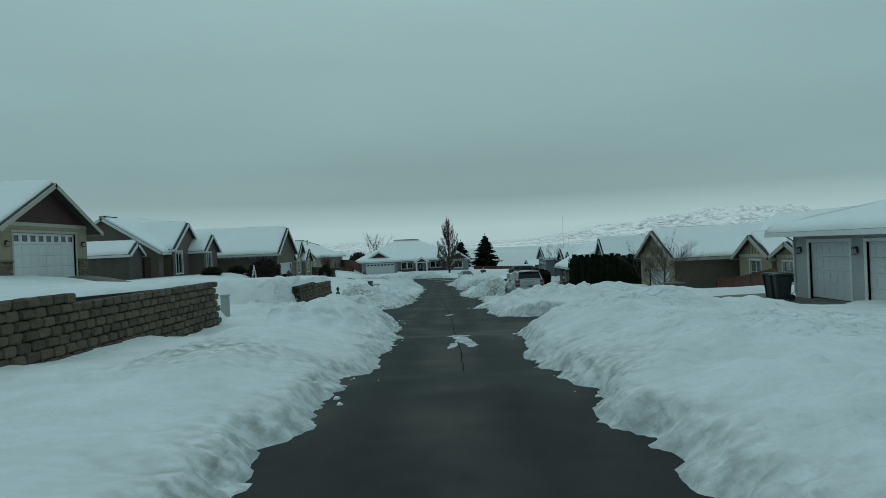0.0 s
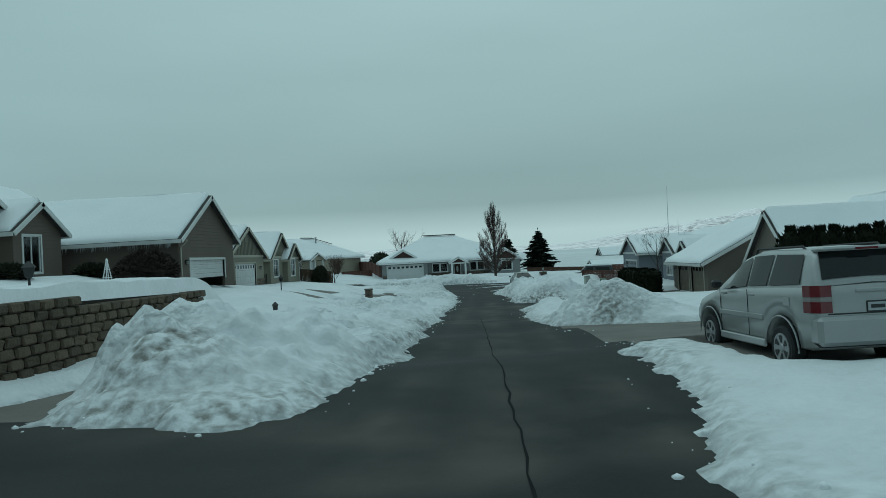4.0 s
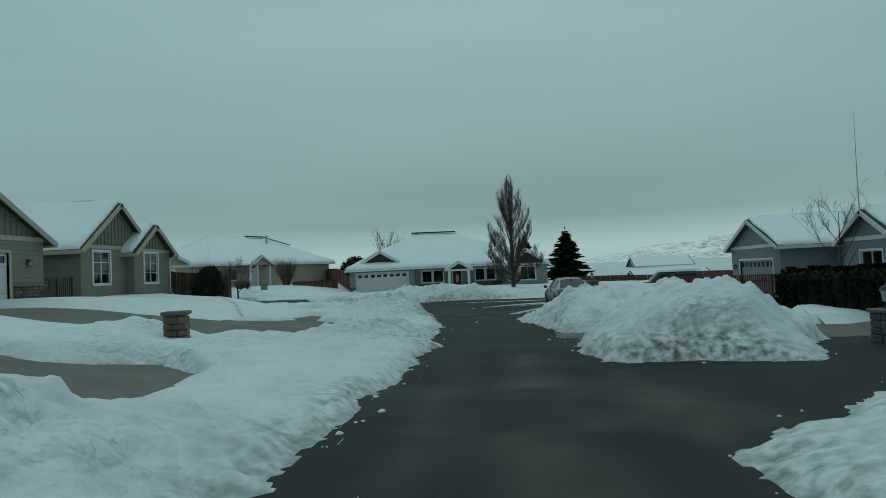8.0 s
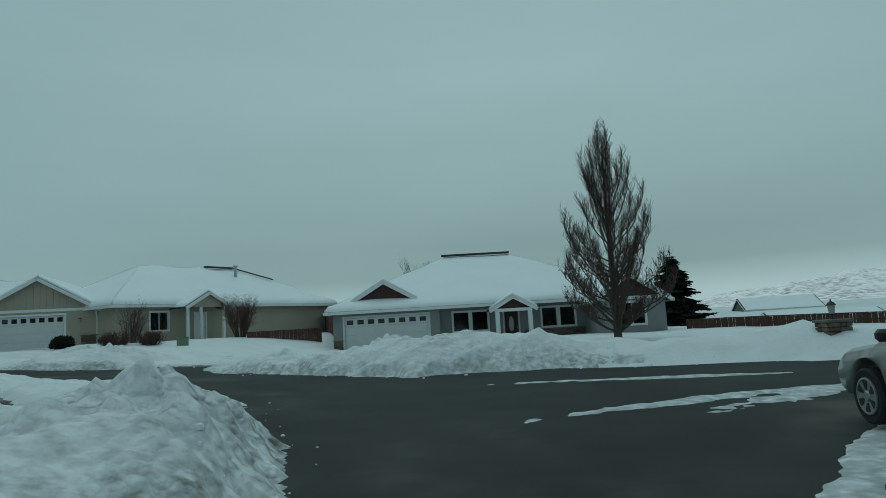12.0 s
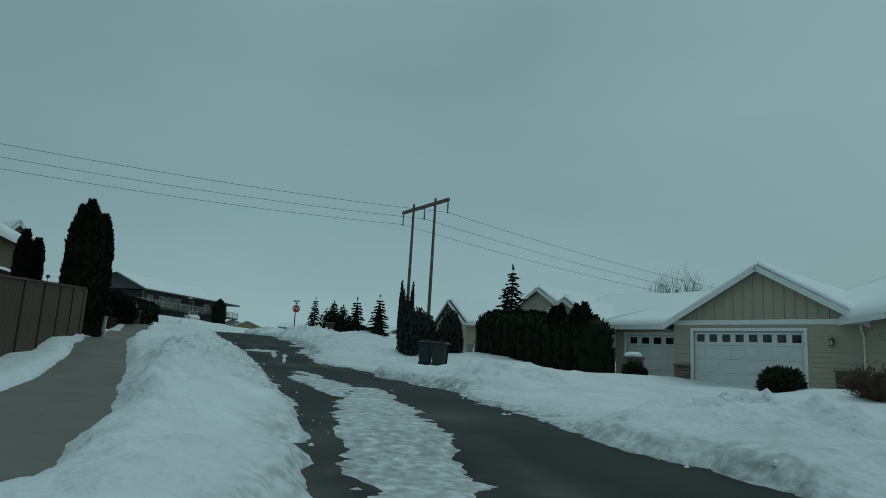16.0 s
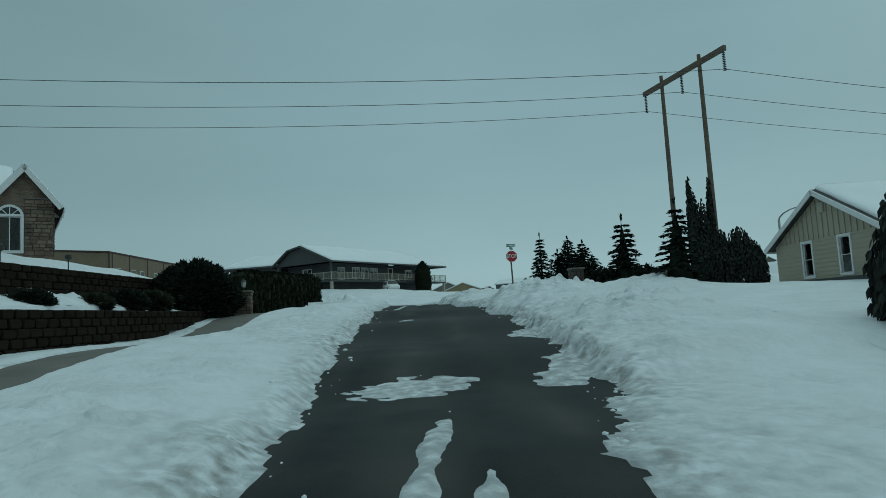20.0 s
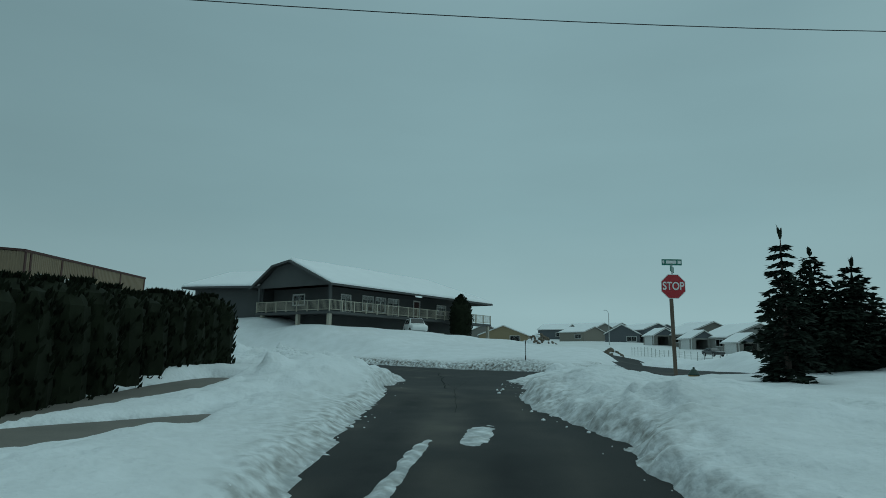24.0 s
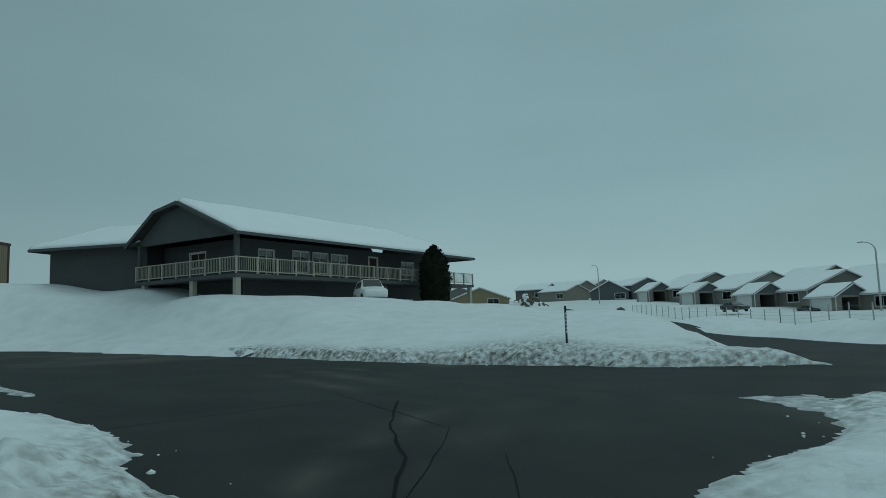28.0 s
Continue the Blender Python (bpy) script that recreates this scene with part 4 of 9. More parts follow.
# crumbs of snow that fell from the banks onto the pavement
def crumbs():
    rr, s, spots = random.Random(900), Shape(), []
    edge = STREET + STREET[:1]
    for (ax, ay), (bx, by) in zip(edge[:-1], edge[1:]):
        if min(ay, by) < -5 or min(ax, bx) < -120 or max(ay, by) > 125:
            continue
        for k in range(int(math.dist((ax, ay), (bx, by)) * 2.4)):
            f_ = rr.random()
            spots.append((ax + (bx - ax) * f_ + rr.gauss(0, 0.25), ay + (by - ay) * f_ + rr.gauss(0, 0.25)))
    px, py = np.array([p[0] for p in spots]), np.array([p[1] for p in spots])
    for x, y, z in zip(px, py, land(px, py) + np.maximum(0, snow_depth(px, py))):
        r = 0.01 + 0.045 * rr.random() ** 4
        top = [(x + r * math.cos(a) * rr.uniform(0.6, 1.3), y + r * math.sin(a) * rr.uniform(0.6, 1.3), z + r * rr.uniform(0.2, 0.6)) for a in (0, 1.26, 2.51, 3.77, 5.03)]
        n = [(qx, qy, z - 0.03) for qx, qy, qz in top]
        s.add(n + top + [(x, y, z + r * rr.uniform(0.7, 1.0))], [(i, (i + 1) % 5, 5 + (i + 1) % 5, 5 + i) for i in range(5)] + [(5 + i, 5 + (i + 1) % 5, 10) for i in range(5)])
    return s


solo("snow_crumbs", crumbs(), ROOFSNOW, "crumbs of snow fallen from the banks onto asphalt", "snow", kind="stuff", smooth=True)

# ---------------------------------------------------------------- house building
class Wall:
    """A frame on a wall: s runs to the right as seen from outside, n points out, z up."""

    def __init__(self, a, b, z=0.0):
        self.a, self.b, self.z = Vector((*a, z)), Vector((*b, z)), z
        self.len = (self.b - self.a).length
        self.s = (self.b - self.a).normalized()
        self.n = self.s.cross(Vector((0, 0, 1)))

    def at(self, s, n, z):
        return self.a + self.s * s + self.n * n + Vector((0, 0, z))

    def box(self, shape, s0, s1, n0, n1, z0, z1, c=0.0):
        m = Matrix(((self.s.x, -self.n.x, 0, self.a.x), (self.s.y, -self.n.y, 0, self.a.y), (0, 0, 1, self.z), (0, 0, 0, 1)))
        tmp = Shape()
        if c:
            tmp.cbox(s0, -n1, z0, s1, -n0, z1, c)
        else:
            tmp.box(s0, -n1, z0, s1, -n0, z1)
        tmp.moved(m)
        shape.add(tmp.v, tmp.f)


def siding(shape, w, s0, s1, z0, z1, lap=0.19, thick=0.16):
    """A stretch of wall clad in overlapping boards, one closed skin."""
    prof, k = [], math.floor(z0 / lap)
    while k * lap < z1 - 1e-4:
        a, b = max(z0, k * lap), min(z1, (k + 1) * lap)
        prof += [(0.022 * (1 - (a - k * lap) / lap), a), (0.022 * (1 - (b - k * lap) / lap), b)]
        k += 1
    prof += [(-thick, z1), (-thick, z0)]
    n = len(prof)
    vs = [w.at(s, o, z) for s in (s0, s1) for o, z in prof]
    fs = [(i, n + i, n + (i + 1) % n, (i + 1) % n) for i in range(n)] + [tuple(range(n)), tuple(range(2 * n - 1, n - 1, -1))]
    shape.add(vs, fs)


def wall(house, w, h, holes=(), material=BROWN, name="wall", lap=0.19, base=-0.6):
    sh = Shape()
    cuts = sorted({0.0, w.len, *[x for o in holes for x in o[:2]]})
    for s0, s1 in zip(cuts[:-1], cuts[1:]):
        if s1 - s0 < 1e-3:
            continue
        over = sorted([o for o in holes if o[0] <= s0 + 1e-4 and o[1] >= s1 - 1e-4], key=lambda o: o[2])
        z = base
        for o in over:
            if o[2] > z + 1e-3:
                siding(sh, w, s0, s1, z, o[2], lap)
            z = o[3]
        if z < h - 1e-3:
            siding(sh, w, s0, s1, z, h, lap)
    return part(name, sh, material, house)


def window(house, w, s0, s1, z0, z1, trim=TRIM, bars=1, rows=0, blind=0.0, tw=0.10):
    """A framed window with panes; bars and rows split it."""
    fr = Shape()
    for a in ((s0 - tw, s1 + tw, z1, z1 + tw), (s0 - tw, s1 + tw, z0 - tw, z0), (s0 - tw, s0, z0, z1), (s1, s1 + tw, z0, z1)):
        w.box(fr, a[0], a[1], -0.10, 0.05, a[2], a[3], 0.008)
    fr_ob = part("window", fr, trim, house)
    sash = Shape()
    b = 0.035
    for a in ((s0, s1, z1 - b, z1), (s0, s1, z0, z0 + b), (s0, s0 + b, z0 + b, z1 - b), (s1 - b, s1, z0 + b, z1 - b)):
        w.box(sash, *a[:2], -0.07, -0.01, *a[2:])
    for k in range(bars):
        c = s0 + (s1 - s0) * (k + 1) / (bars + 1)
        w.box(sash, c - b / 2, c + b / 2, -0.07, -0.01, z0 + b, z1 - b)
    for k in range(rows):
        c = z0 + (z1 - z0) * (k + 1) / (rows + 1)
        w.box(sash, s0 + b, s1 - b, -0.06, -0.015, c - 0.012, c + 0.012)
    part("sash", sash, WHITEPAINT, fr_ob)
    for k in range(bars + 1):
        a0, a1 = s0 + (s1 - s0) * k / (bars + 1), s0 + (s1 - s0) * (k + 1) / (bars + 1)
        p = Shape()
        w.box(p, a0 + 0.01, a1 - 0.01, -0.052, -0.045, z0 + 0.01, z1 - 0.01)
        part("pane", p, GLASS, fr_ob)
    back = Shape()
    w.box(back, s0 - 0.02, s1 + 0.02, -0.75, -0.70, z0 - 0.1, z1 + 0.1)
    part("room_shade", back, DARKROOM, fr_ob)
    if blind:
        bl = Shape()
        n = int((z1 - z0) * blind / 0.05)
        for k in range(n):
            z = z1 - 0.04 - 0.05 * k
            w.box(bl, s0 + 0.02, s1 - 0.02, -0.13, -0.115, z - 0.04, z)
        part("blind", bl, BLIND, fr_ob)
    return fr_ob


def garage_door(house, w, s0, s1, h, trim=TRIM, panes=8, cols=4, lights=True, material=None, rows=4):
    """A sectional door with its casing."""
    t = 0.14
    fr = Shape()
    for a in ((s0 - t, s1 + t, h, h + t), (s0 - t, s0, -0.1, h), (s1, s1 + t, -0.1, h)):
        w.box(fr, a[0], a[1], -0.12, 0.045, a[2], a[3], 0.01)
    door = part("garage_door", fr, trim, house)
    mt = material or DOORWHITE
    step = h / rows
    for r in range(rows):
        sec = Shape()
        z0, z1 = r * step, (r + 1) * step - 0.008
        top = lights and r == rows - 1
        if top:
            d = (s1 - s0) / panes
            pw, ph0, ph1 = d * 0.62, z0 + step * 0.24, z0 + step * 0.78
            w.box(sec, s0, s1, -0.11, -0.07, z0, ph0)
            w.box(sec, s0, s1, -0.11, -0.07, ph1, z1)
            for k in range(panes + 1):
                a = s0 if k == 0 else s0 + d * k - (d - pw) / 2
                b = s1 if k == panes else s0 + d * k + (d - pw) / 2
                w.box(sec, a, b, -0.11, -0.07, ph0, ph1)
        else:
            w.box(sec, s0, s1, -0.11, -0.08, z0, z1)
            d = (s1 - s0) / (cols * 2)
            for k in range(cols * 2):
                w.box(sec, s0 + d * k + 0.07, s0 + d * (k + 1) - 0.07, -0.085, -0.068, z0 + 0.09, z1 - 0.09, 0.012)
        so = part("door_section", sec, mt, door)
        if top:
            for k in range(panes):
                a = s0 + d * k + (d - pw) / 2
                p = Shape()
                w.box(p, a, a + pw, -0.098, -0.092, ph0, ph1)
                part("pane", p, PANE, door)
    return door


def snow_slab(shape, c00, c10, c11, c01, t=0.30, free=(True, True, True, True), seed=0, grid=(14, 10)):
    """Snow lying on a roof plane; free edges (c00-c10, c10-c11, c11-c01, c01-c00) are rounded off."""
    c = [Vector(p) for p in (c00, c10, c11, c01)]
    la, lb = ((c[1] - c[0]).length + (c[2] - c[3]).length) / 2, ((c[3] - c[0]).length + (c[2] - c[1]).length) / 2
    nu, nv = grid

    def ease(k, n):
        a = k / n
        return 0.5 - 0.5 * math.cos(math.pi * a) if n > 3 else a
    top, bot = [], []
    for j in range(nv + 1):
        for i in range(nu + 1):
            u, v = ease(i, nu), ease(j, nv)
            p = (c[0] * (1 - u) + c[1] * u) * (1 - v) + (c[3] * (1 - u) + c[2] * u) * v
            d = min([9.0] + [dist for dist, fr in ((v * lb, free[0]), ((1 - u) * la, free[1]), ((1 - v) * lb, free[2]), (u * la, free[3])) if fr])
            r = min(1.0, d / 0.28)
            h = t * (0.34 + 0.66 * math.sqrt(max(0.0, 1 - (1 - r) ** 2)))
            h *= 1 + 0.35 * noise.noise(Vector((p.x * 0.5 + seed, p.y * 0.5, seed))) + 0.12 * noise.noise(Vector((p.x * 1.9, p.y * 1.9 + seed, 3)))
            wob = 0.05 * noise.noise(Vector((p.x * 1.3, p.y * 1.3, seed + 7)))
            top.append(p + Vector((0, 0, h + 0.01)))
            bot.append(p + Vector((wob, wob, 0.005)))
    n = (nu + 1) * (nv + 1)
    fs = []
    for j in range(nv):
        for i in range(nu):
            a = j * (nu + 1) + i
            fs.append((a, a + 1, a + nu + 2, a + nu + 1))
    rim = [i for i in range(nu + 1)] + [j * (nu + 1) + nu for j in range(1, nv + 1)] + [nv * (nu + 1) + i for i in range(nu - 1, -1, -1)] + [j * (nu + 1) for j in range(nv - 1, 0, -1)]
    for a, b in zip(rim, rim[1:] + rim[:1]):
        fs.append((n + a, n + b, b, a))
    shape.add(top + bot, fs)


def roof_plane(house, c00, c10, c11, c01, snow=0.30, free=(True, True, False, True), rakes=(True, True), trim=TRIM, seed=0, gutter=True, inset=0.05):
    """A roof plane with its boards and snow; c00-c10 is the eave, c01-c11 the top."""
    c = [Vector(p) for p in (c00, c10, c11, c01)]
    deck = Shape()
    deck.prism([p - Vector((0, 0, 0.10)) for p in c], (0, 0, 0.10))
    rp = part("roof", deck, SHINGLE, house)
    side = (c[1] - c[0]).normalized()
    out = side.cross(Vector((0, 0, 1)))
    if gutter:
        part("gutter", Shape().beam(c[0] + out * 0.03, c[1] + out * 0.03, 0.06, 0.19), trim, rp)
    for on, a, b, sg in ((rakes[0], c[0], c[3], -1), (rakes[1], c[1], c[2], 1)):
        if on:
            part("rake_board", Shape().beam(a + side * sg * 0.02, b + side * sg * 0.02, 0.045, 0.22), trim, rp)
    if snow:
        sn = Shape()
        up = (c[3] - c[0]).normalized() * inset
        lo, hi = [side * (inset + 0.13 + 0.05 * math.sin(seed * 1.7 + k)) * (1 if rakes[k] else 0) for k in (0, 1)]
        q = [c[0] + lo + up, c[1] - hi + up, c[2] - hi, c[3] + lo]
        snow_slab(sn, *q, t=snow * 0.68, free=free, seed=seed)
        part("snow", sn, ROOFSNOW, rp, "thick rounded snow on the roof", smooth=True)
    return rp


def gable_fill(house, w, h, rise, material, batten=0.0, trim=TRIM, band=True, lap=0.19):
    """The triangle of wall under a gable roof."""
    sh = Shape()
    half, mid = w.len / 2, w.len / 2
    if batten:
        sh.prism([w.at(0, -0.02, h), w.at(w.len, -0.02, h), w.at(mid, -0.02, h + rise)], -w.n * 0.14)
    else:
        z = h
        while z < h + rise - 0.02:
            z2 = min(z + lap, h + rise)
            a0, a1 = half * (1 - (z - h) / rise), half * (1 - (z2 - h) / rise)
            q = [w.at(mid - a0, 0.022, z), w.at(mid + a0, 0.022, z), w.at(mid + a1, 0, z2), w.at(mid - a1, 0, z2), w.at(mid - a0, 0, z), w.at(mid + a0, 0, z)]
            sh.add(q, [(0, 1, 2, 3), (4, 5, 1, 0)])
            z = z2
        sh.add([w.at(0, 0, h), w.at(w.len, 0, h), w.at(mid, 0, h + rise)], [(2, 1, 0)])
    ob = part("gable", sh, material, house)
    x = batten / 2
    while batten and x < w.len - 0.05:
        top = h + rise * (1 - abs(x - mid) / half) - 0.05
        if top > h + 0.1:
            bt = Shape()
            w.box(bt, x - 0.022, x + 0.022, -0.02, 0.018, h, top)
            part("batten", bt, material, ob)
        x += batten
    if band:
        b = Shape()
        w.box(b, -0.02, w.len + 0.02, -0.05, 0.045, h - 0.10, h + 0.10, 0.01)
        part("band_board", b, trim, house)
    return ob


def wing(house, u0, u1, v0, v1, h, rise, ridge="v", mats=(BROWN, BROWN), holes=(), right=(), left=(), oh=0.45, batten=0.0, trim=TRIM, snow=0.30, seed=0, front=True, band=True, ends=(True, True), walls="fblr", side=None):
    """A block with a gable roof. ridge 'v': the gable looks to the front."""
    f, r = Wall((u0, v0), (u1, v0)), Wall((u1, v0), (u1, v1))
    b, l = Wall((u1, v1), (u0, v1)), Wall((u0, v1), (u0, v0))
    for key, w, hl in (("f", f, holes), ("r", r, right), ("b", b, ()), ("l", l, left)):
        if key in walls:
            wall(house, w, h, hl, mats[0] if key == "f" or side is None else side)
    if ridge == "v":
        um, sl = (u0 + u1) / 2, rise / ((u1 - u0) / 2)
        zt, ze = h + rise + 0.12, h + 0.12 - sl * oh
        va, vb = v0 - oh * 0.8, v1 + oh * 0.8
        if front:
            gable_fill(house, f, h, rise, mats[1], batten, trim, band)
        gable_fill(house, b, h, rise, mats[1], 0, trim, False)
        roof_plane(house, (u0 - oh, vb, ze), (u0 - oh, va, ze), (um, va, zt), (um, vb, zt), snow, (True, True, False, True), (ends[1], ends[0]), trim, seed)
        roof_plane(house, (u1 + oh, va, ze), (u1 + oh, vb, ze), (um, vb, zt), (um, va, zt), snow, (True, True, False, True), (ends[0], ends[1]), trim, seed + 5)
    else:
        vm, sl = (v0 + v1) / 2, rise / ((v1 - v0) / 2)
        zt, ze = h + rise + 0.12, h + 0.12 - sl * oh
        ua, ub = u0 - oh * 0.8, u1 + oh * 0.8
        gable_fill(house, r, h, rise, mats[1], batten, trim, band)
        gable_fill(house, l, h, rise, mats[1], batten, trim, band)
        roof_plane(house, (ua, v0 - oh, ze), (ub, v0 - oh, ze), (ub, vm, zt), (ua, vm, zt), snow, (True, True, False, True), (ends[0], ends[1]), trim, seed)
        roof_plane(house, (ub, v1 + oh, ze), (ua, v1 + oh, ze), (ua, vm, zt), (ub, vm, zt), snow, (True, True, False, True), (ends[1], ends[0]), trim, seed + 5)
    return f, r, b, l


def corner_boards(house, pts, h, trim):
    for x, y in pts:
        s = Shape()
        s.cbox(x - 0.06, y - 0.06, -0.5, x + 0.06, y + 0.06, h, 0.008)
        part("corner_board", s, trim, house)


def hip(house, u0, u1, v0, v1, h, rise, oh=0.5, ridge=None, trim=TRIM, snow=0.3, seed=0):
    """A hip roof over a rectangle; ridge gives u from-to and v."""
    a, b, v = ridge or (u0 + (v1 - v0) / 2, u1 - (v1 - v0) / 2, (v0 + v1) / 2)
    z, t = h + 0.05, h + 0.05 + rise
    p = [(u0 - oh, v0 - oh, z), (u1 + oh, v0 - oh, z), (u1 + oh, v1 + oh, z), (u0 - oh, v1 + oh, z)]
    ra, rb = (a, v, t), (b, v, t)
    no = (True, False, False, False)
    roof_plane(house, p[0], p[1], rb, ra, snow, no, (False, False), trim, seed, inset=0.03)
    roof_plane(house, p[1], p[2], rb, rb, snow, no, (False, False), trim, seed + 1, inset=0.03)
    roof_plane(house, p[2], p[3], ra, rb, snow, no, (False, False), trim, seed + 2, inset=0.03)
    roof_plane(house, p[3], p[0], ra, ra, snow, no, (False, False), trim, seed + 3, inset=0.03)


def door(house, w, s0, s1, h, material, trim=TRIM, oval=False):
    fr = Shape()
    for a in ((s0 - 0.12, s1 + 0.12, h, h + 0.14), (s0 - 0.12, s0, 0, h), (s1, s1 + 0.12, 0, h)):
        w.box(fr, *a[:2], -0.1, 0.045, *a[2:], 0.008)
    d = part("front_door", fr, trim, house)
    leaf = Shape()
    w.box(leaf, s0, s1, -0.09, -0.05, 0.02, h)
    m = (s0 + s1) / 2
    if not oval:
        for z0, z1 in ((0.2, 0.9), (1.05, 1.85)):
            for a, b in ((s0 + 0.12, m - 0.05), (m + 0.05, s1 - 0.12)):
                w.box(leaf, a, b, -0.055, -0.035, z0, z1, 0.01)
    part("leaf", leaf, material, d)
    if oval:
        g = Shape()
        g.prism([w.at(m + 0.17 * math.cos(a), -0.045, 1.25 + 0.5 * math.sin(a)) for a in [k * math.pi / 10 for k in range(20)]], w.n * 0.02)
        part("oval_glass", g, BLIND, d, "pale oval glass")
    k = Shape()
    k.lathe([(0.0, 0), (0.03, 0.0), (0.035, 0.02), (0.02, 0.05), (0.0, 0.055)], 10)
    k.moved(Matrix.Translation(w.at(s1 - 0.08, -0.05, 1.0)) @ w.n.to_track_quat("Z", "Y").to_matrix().to_4x4())
    part("door_knob", k, STEEL, d)
    return d


def wall_lamp(house, w, s, z):
    lam = Shape()
    w.box(lam, s - 0.05, s + 0.05, 0.02, 0.045, z - 0.10, z + 0.12, 0.008)
    w.box(lam, s - 0.015, s + 0.015, 0.04, 0.14, z + 0.10, z + 0.13)
    w.box(lam, s - 0.08, s + 0.08, 0.06, 0.22, z + 0.06, z + 0.10, 0.012)
    w.box(lam, s - 0.06, s + 0.06, 0.08, 0.20, z - 0.16, z - 0.13, 0.008)
    for a in (s - 0.06, s + 0.048):
        for n in (0.08, 0.188):
            w.box(lam, a, a + 0.012, n, n + 0.012, z - 0.14, z + 0.07)
    ob = part("wall_lamp", lam, BLACK, house, "black lantern on the wall")
    g = Shape()
    w.box(g, s - 0.045, s + 0.045, 0.095, 0.185, z - 0.13, z + 0.06)
    part("lamp_glass", g, BLIND, ob)


def downspout(house, w, s, h, trim=TRIM):
    d = Shape()
    pts = [w.at(s, 0.42, h - 0.12), w.at(s, 0.40, h - 0.25), w.at(s, 0.07, h - 0.5), w.at(s, 0.07, 0.15), w.at(s, 0.25, 0.02)]
    d.tube(pts, 0.04, 6)
    part("downspout", d, trim, house)


def stone_skirt(house, w, s0, s1, z1, z0=0.0, n=0.06):
    """Rough stones laid against the foot of a wall, with a cap."""
    z = z0
    k = 0
    rr = random.Random(int(s0 * 31 + z1 * 7 + w.len * 3))
    while z < z1 - 0.05:
        hgt = min(rr.uniform(0.11, 0.2), z1 - z)
        s = s0
        while s < s1 - 0.02:
            ln = min(rr.uniform(0.18, 0.5), s1 - s)
            st = Shape()
            w.box(st, s + 0.008, s + ln - 0.008, -0.01, n + rr.uniform(0, 0.035), z + 0.008, z + hgt - 0.008, 0.018)
            part("stone", st, STONE, house)
            s += ln
        z += hgt
    cap = Shape()
    w.box(cap, s0 - 0.03, s1 + 0.03, -0.01, n + 0.07, z1, z1 + 0.06, 0.012)
    part("stone_cap", cap, CONCRETE, house)


def at_house(x, y, z, turn):
    return pose(x, y, z, 0, 0, turn)


GLASS = bpy.data.materials.new("glass")
GLASS.use_nodes = True
gb = GLASS.node_tree.nodes["Principled BSDF"]
gb.inputs["Base Color"].default_value = (0.9, 0.93, 0.93, 1)
gb.inputs["Transmission Weight"].default_value = 1.0
gb.inputs["Roughness"].default_value = 0.02
gb.inputs["IOR"].default_value = 1.35
DARKROOM = mat("dark_room", (0.02, 0.02, 0.02), 0.9, var=0.3, bump=0)

# ================================================================ first street, west side
# tan house with the dark gable over its garage
h1 = thing("house", at_house(-20.6, 30.9, 0.95, 90), "tan house with dark gable, white garage door and snowy roof", "house")
f, r, b, l = wing(h1, 0, 7.75, 0, 12, 2.7, 2.05, "v", (TAN, MAROON), [(1.15, 6.55, -0.6, 2.28)], seed=1, oh=0.75, trim=TRIMTAN)
garage_door(h1, f, 1.15, 6.55, 2.28, TRIMTAN, 8)
for s in (0.55, 7.2):
    wall_lamp(h1, f, s, 1.75)
for a, c in ((0.0, 0.98), (6.75, 7.75)):
    stone_skirt(h1, f, a, c, 0.85)
wing(h1, -16, 0, 4, 14, 2.7, 2.6, "u", (TAN, TAN), seed=3, walls="fb")

# brown house with two small window gables, its garage standing forward
h2 = thing("house", at_house(-22.7, 55.0, -0.35, 90), "brown sided house with two small window gables under deep snow", "house")
f, r, b, l = wing(h2, 1.2, 7.0, 0, 6, 2.95, 2.05, "v", (BROWN, BROWN), [(0.5, 1.9, 0.75, 2.6)], seed=4, band=False, walls="fl", oh=0.4)
window(h2, f, 0.5, 1.9, 0.75, 2.6, TRIM, 1, 0)
f2, r2, b2, l2 = wing(h2, 4.8, 8.2, -1.3, 4, 2.75, 1.2, "v", (BROWN, BROWN), [(0.65, 1.85, 0.75, 2.45)], seed=5, band=False, walls="flr", oh=0.4)
window(h2, f2, 0.65, 1.85, 0.75, 2.45, TRIM, 1, 0)
wing(h2, -0.3, 14, 0.6, 9.4, 2.73, 2.75, "u", (BROWN, BROWN), seed=6, walls="fblr", band=False)
part("ridge_vent", Shape().beam((-0.5, 5.0, 5.72), (1.6, 5.0, 5.72), 0.5, 0.1), SHINGLE, h2)
f3, r3, b3, l3 = wing(h2, 10.0, 17.5, -6.5, 9, 2.25, 2.35, "v", (BROWN, BROWN), [(1.3, 6.0, -0.6, 1.0)], seed=7, band=False, oh=0.45, walls="flr")
garage_door(h2, f3, 1.3, 6.0, 1.0, TRIM, 8, lights=False, rows=4)
wall_lamp(h2, f3, 0.7, 0.9)
downspout(h2, f3, 0.1, 2.2, TRIMTAN)
ice = Shape()
rr = random.Random(5)
for k in range(110):
    x = -6.3 + 6.4 * k / 110
    ln = rr.uniform(0.06, 0.38)
    ice.tube([(9.55, x, 2.0), (9.55, x, 2.0 - ln)], [0.012, 0.002], 4, False)
part("icicles", ice, mat("ice", (0.75, 0.8, 0.82), 0.15, var=0.05, bump=0), h2, "row of small icicles under the eave")

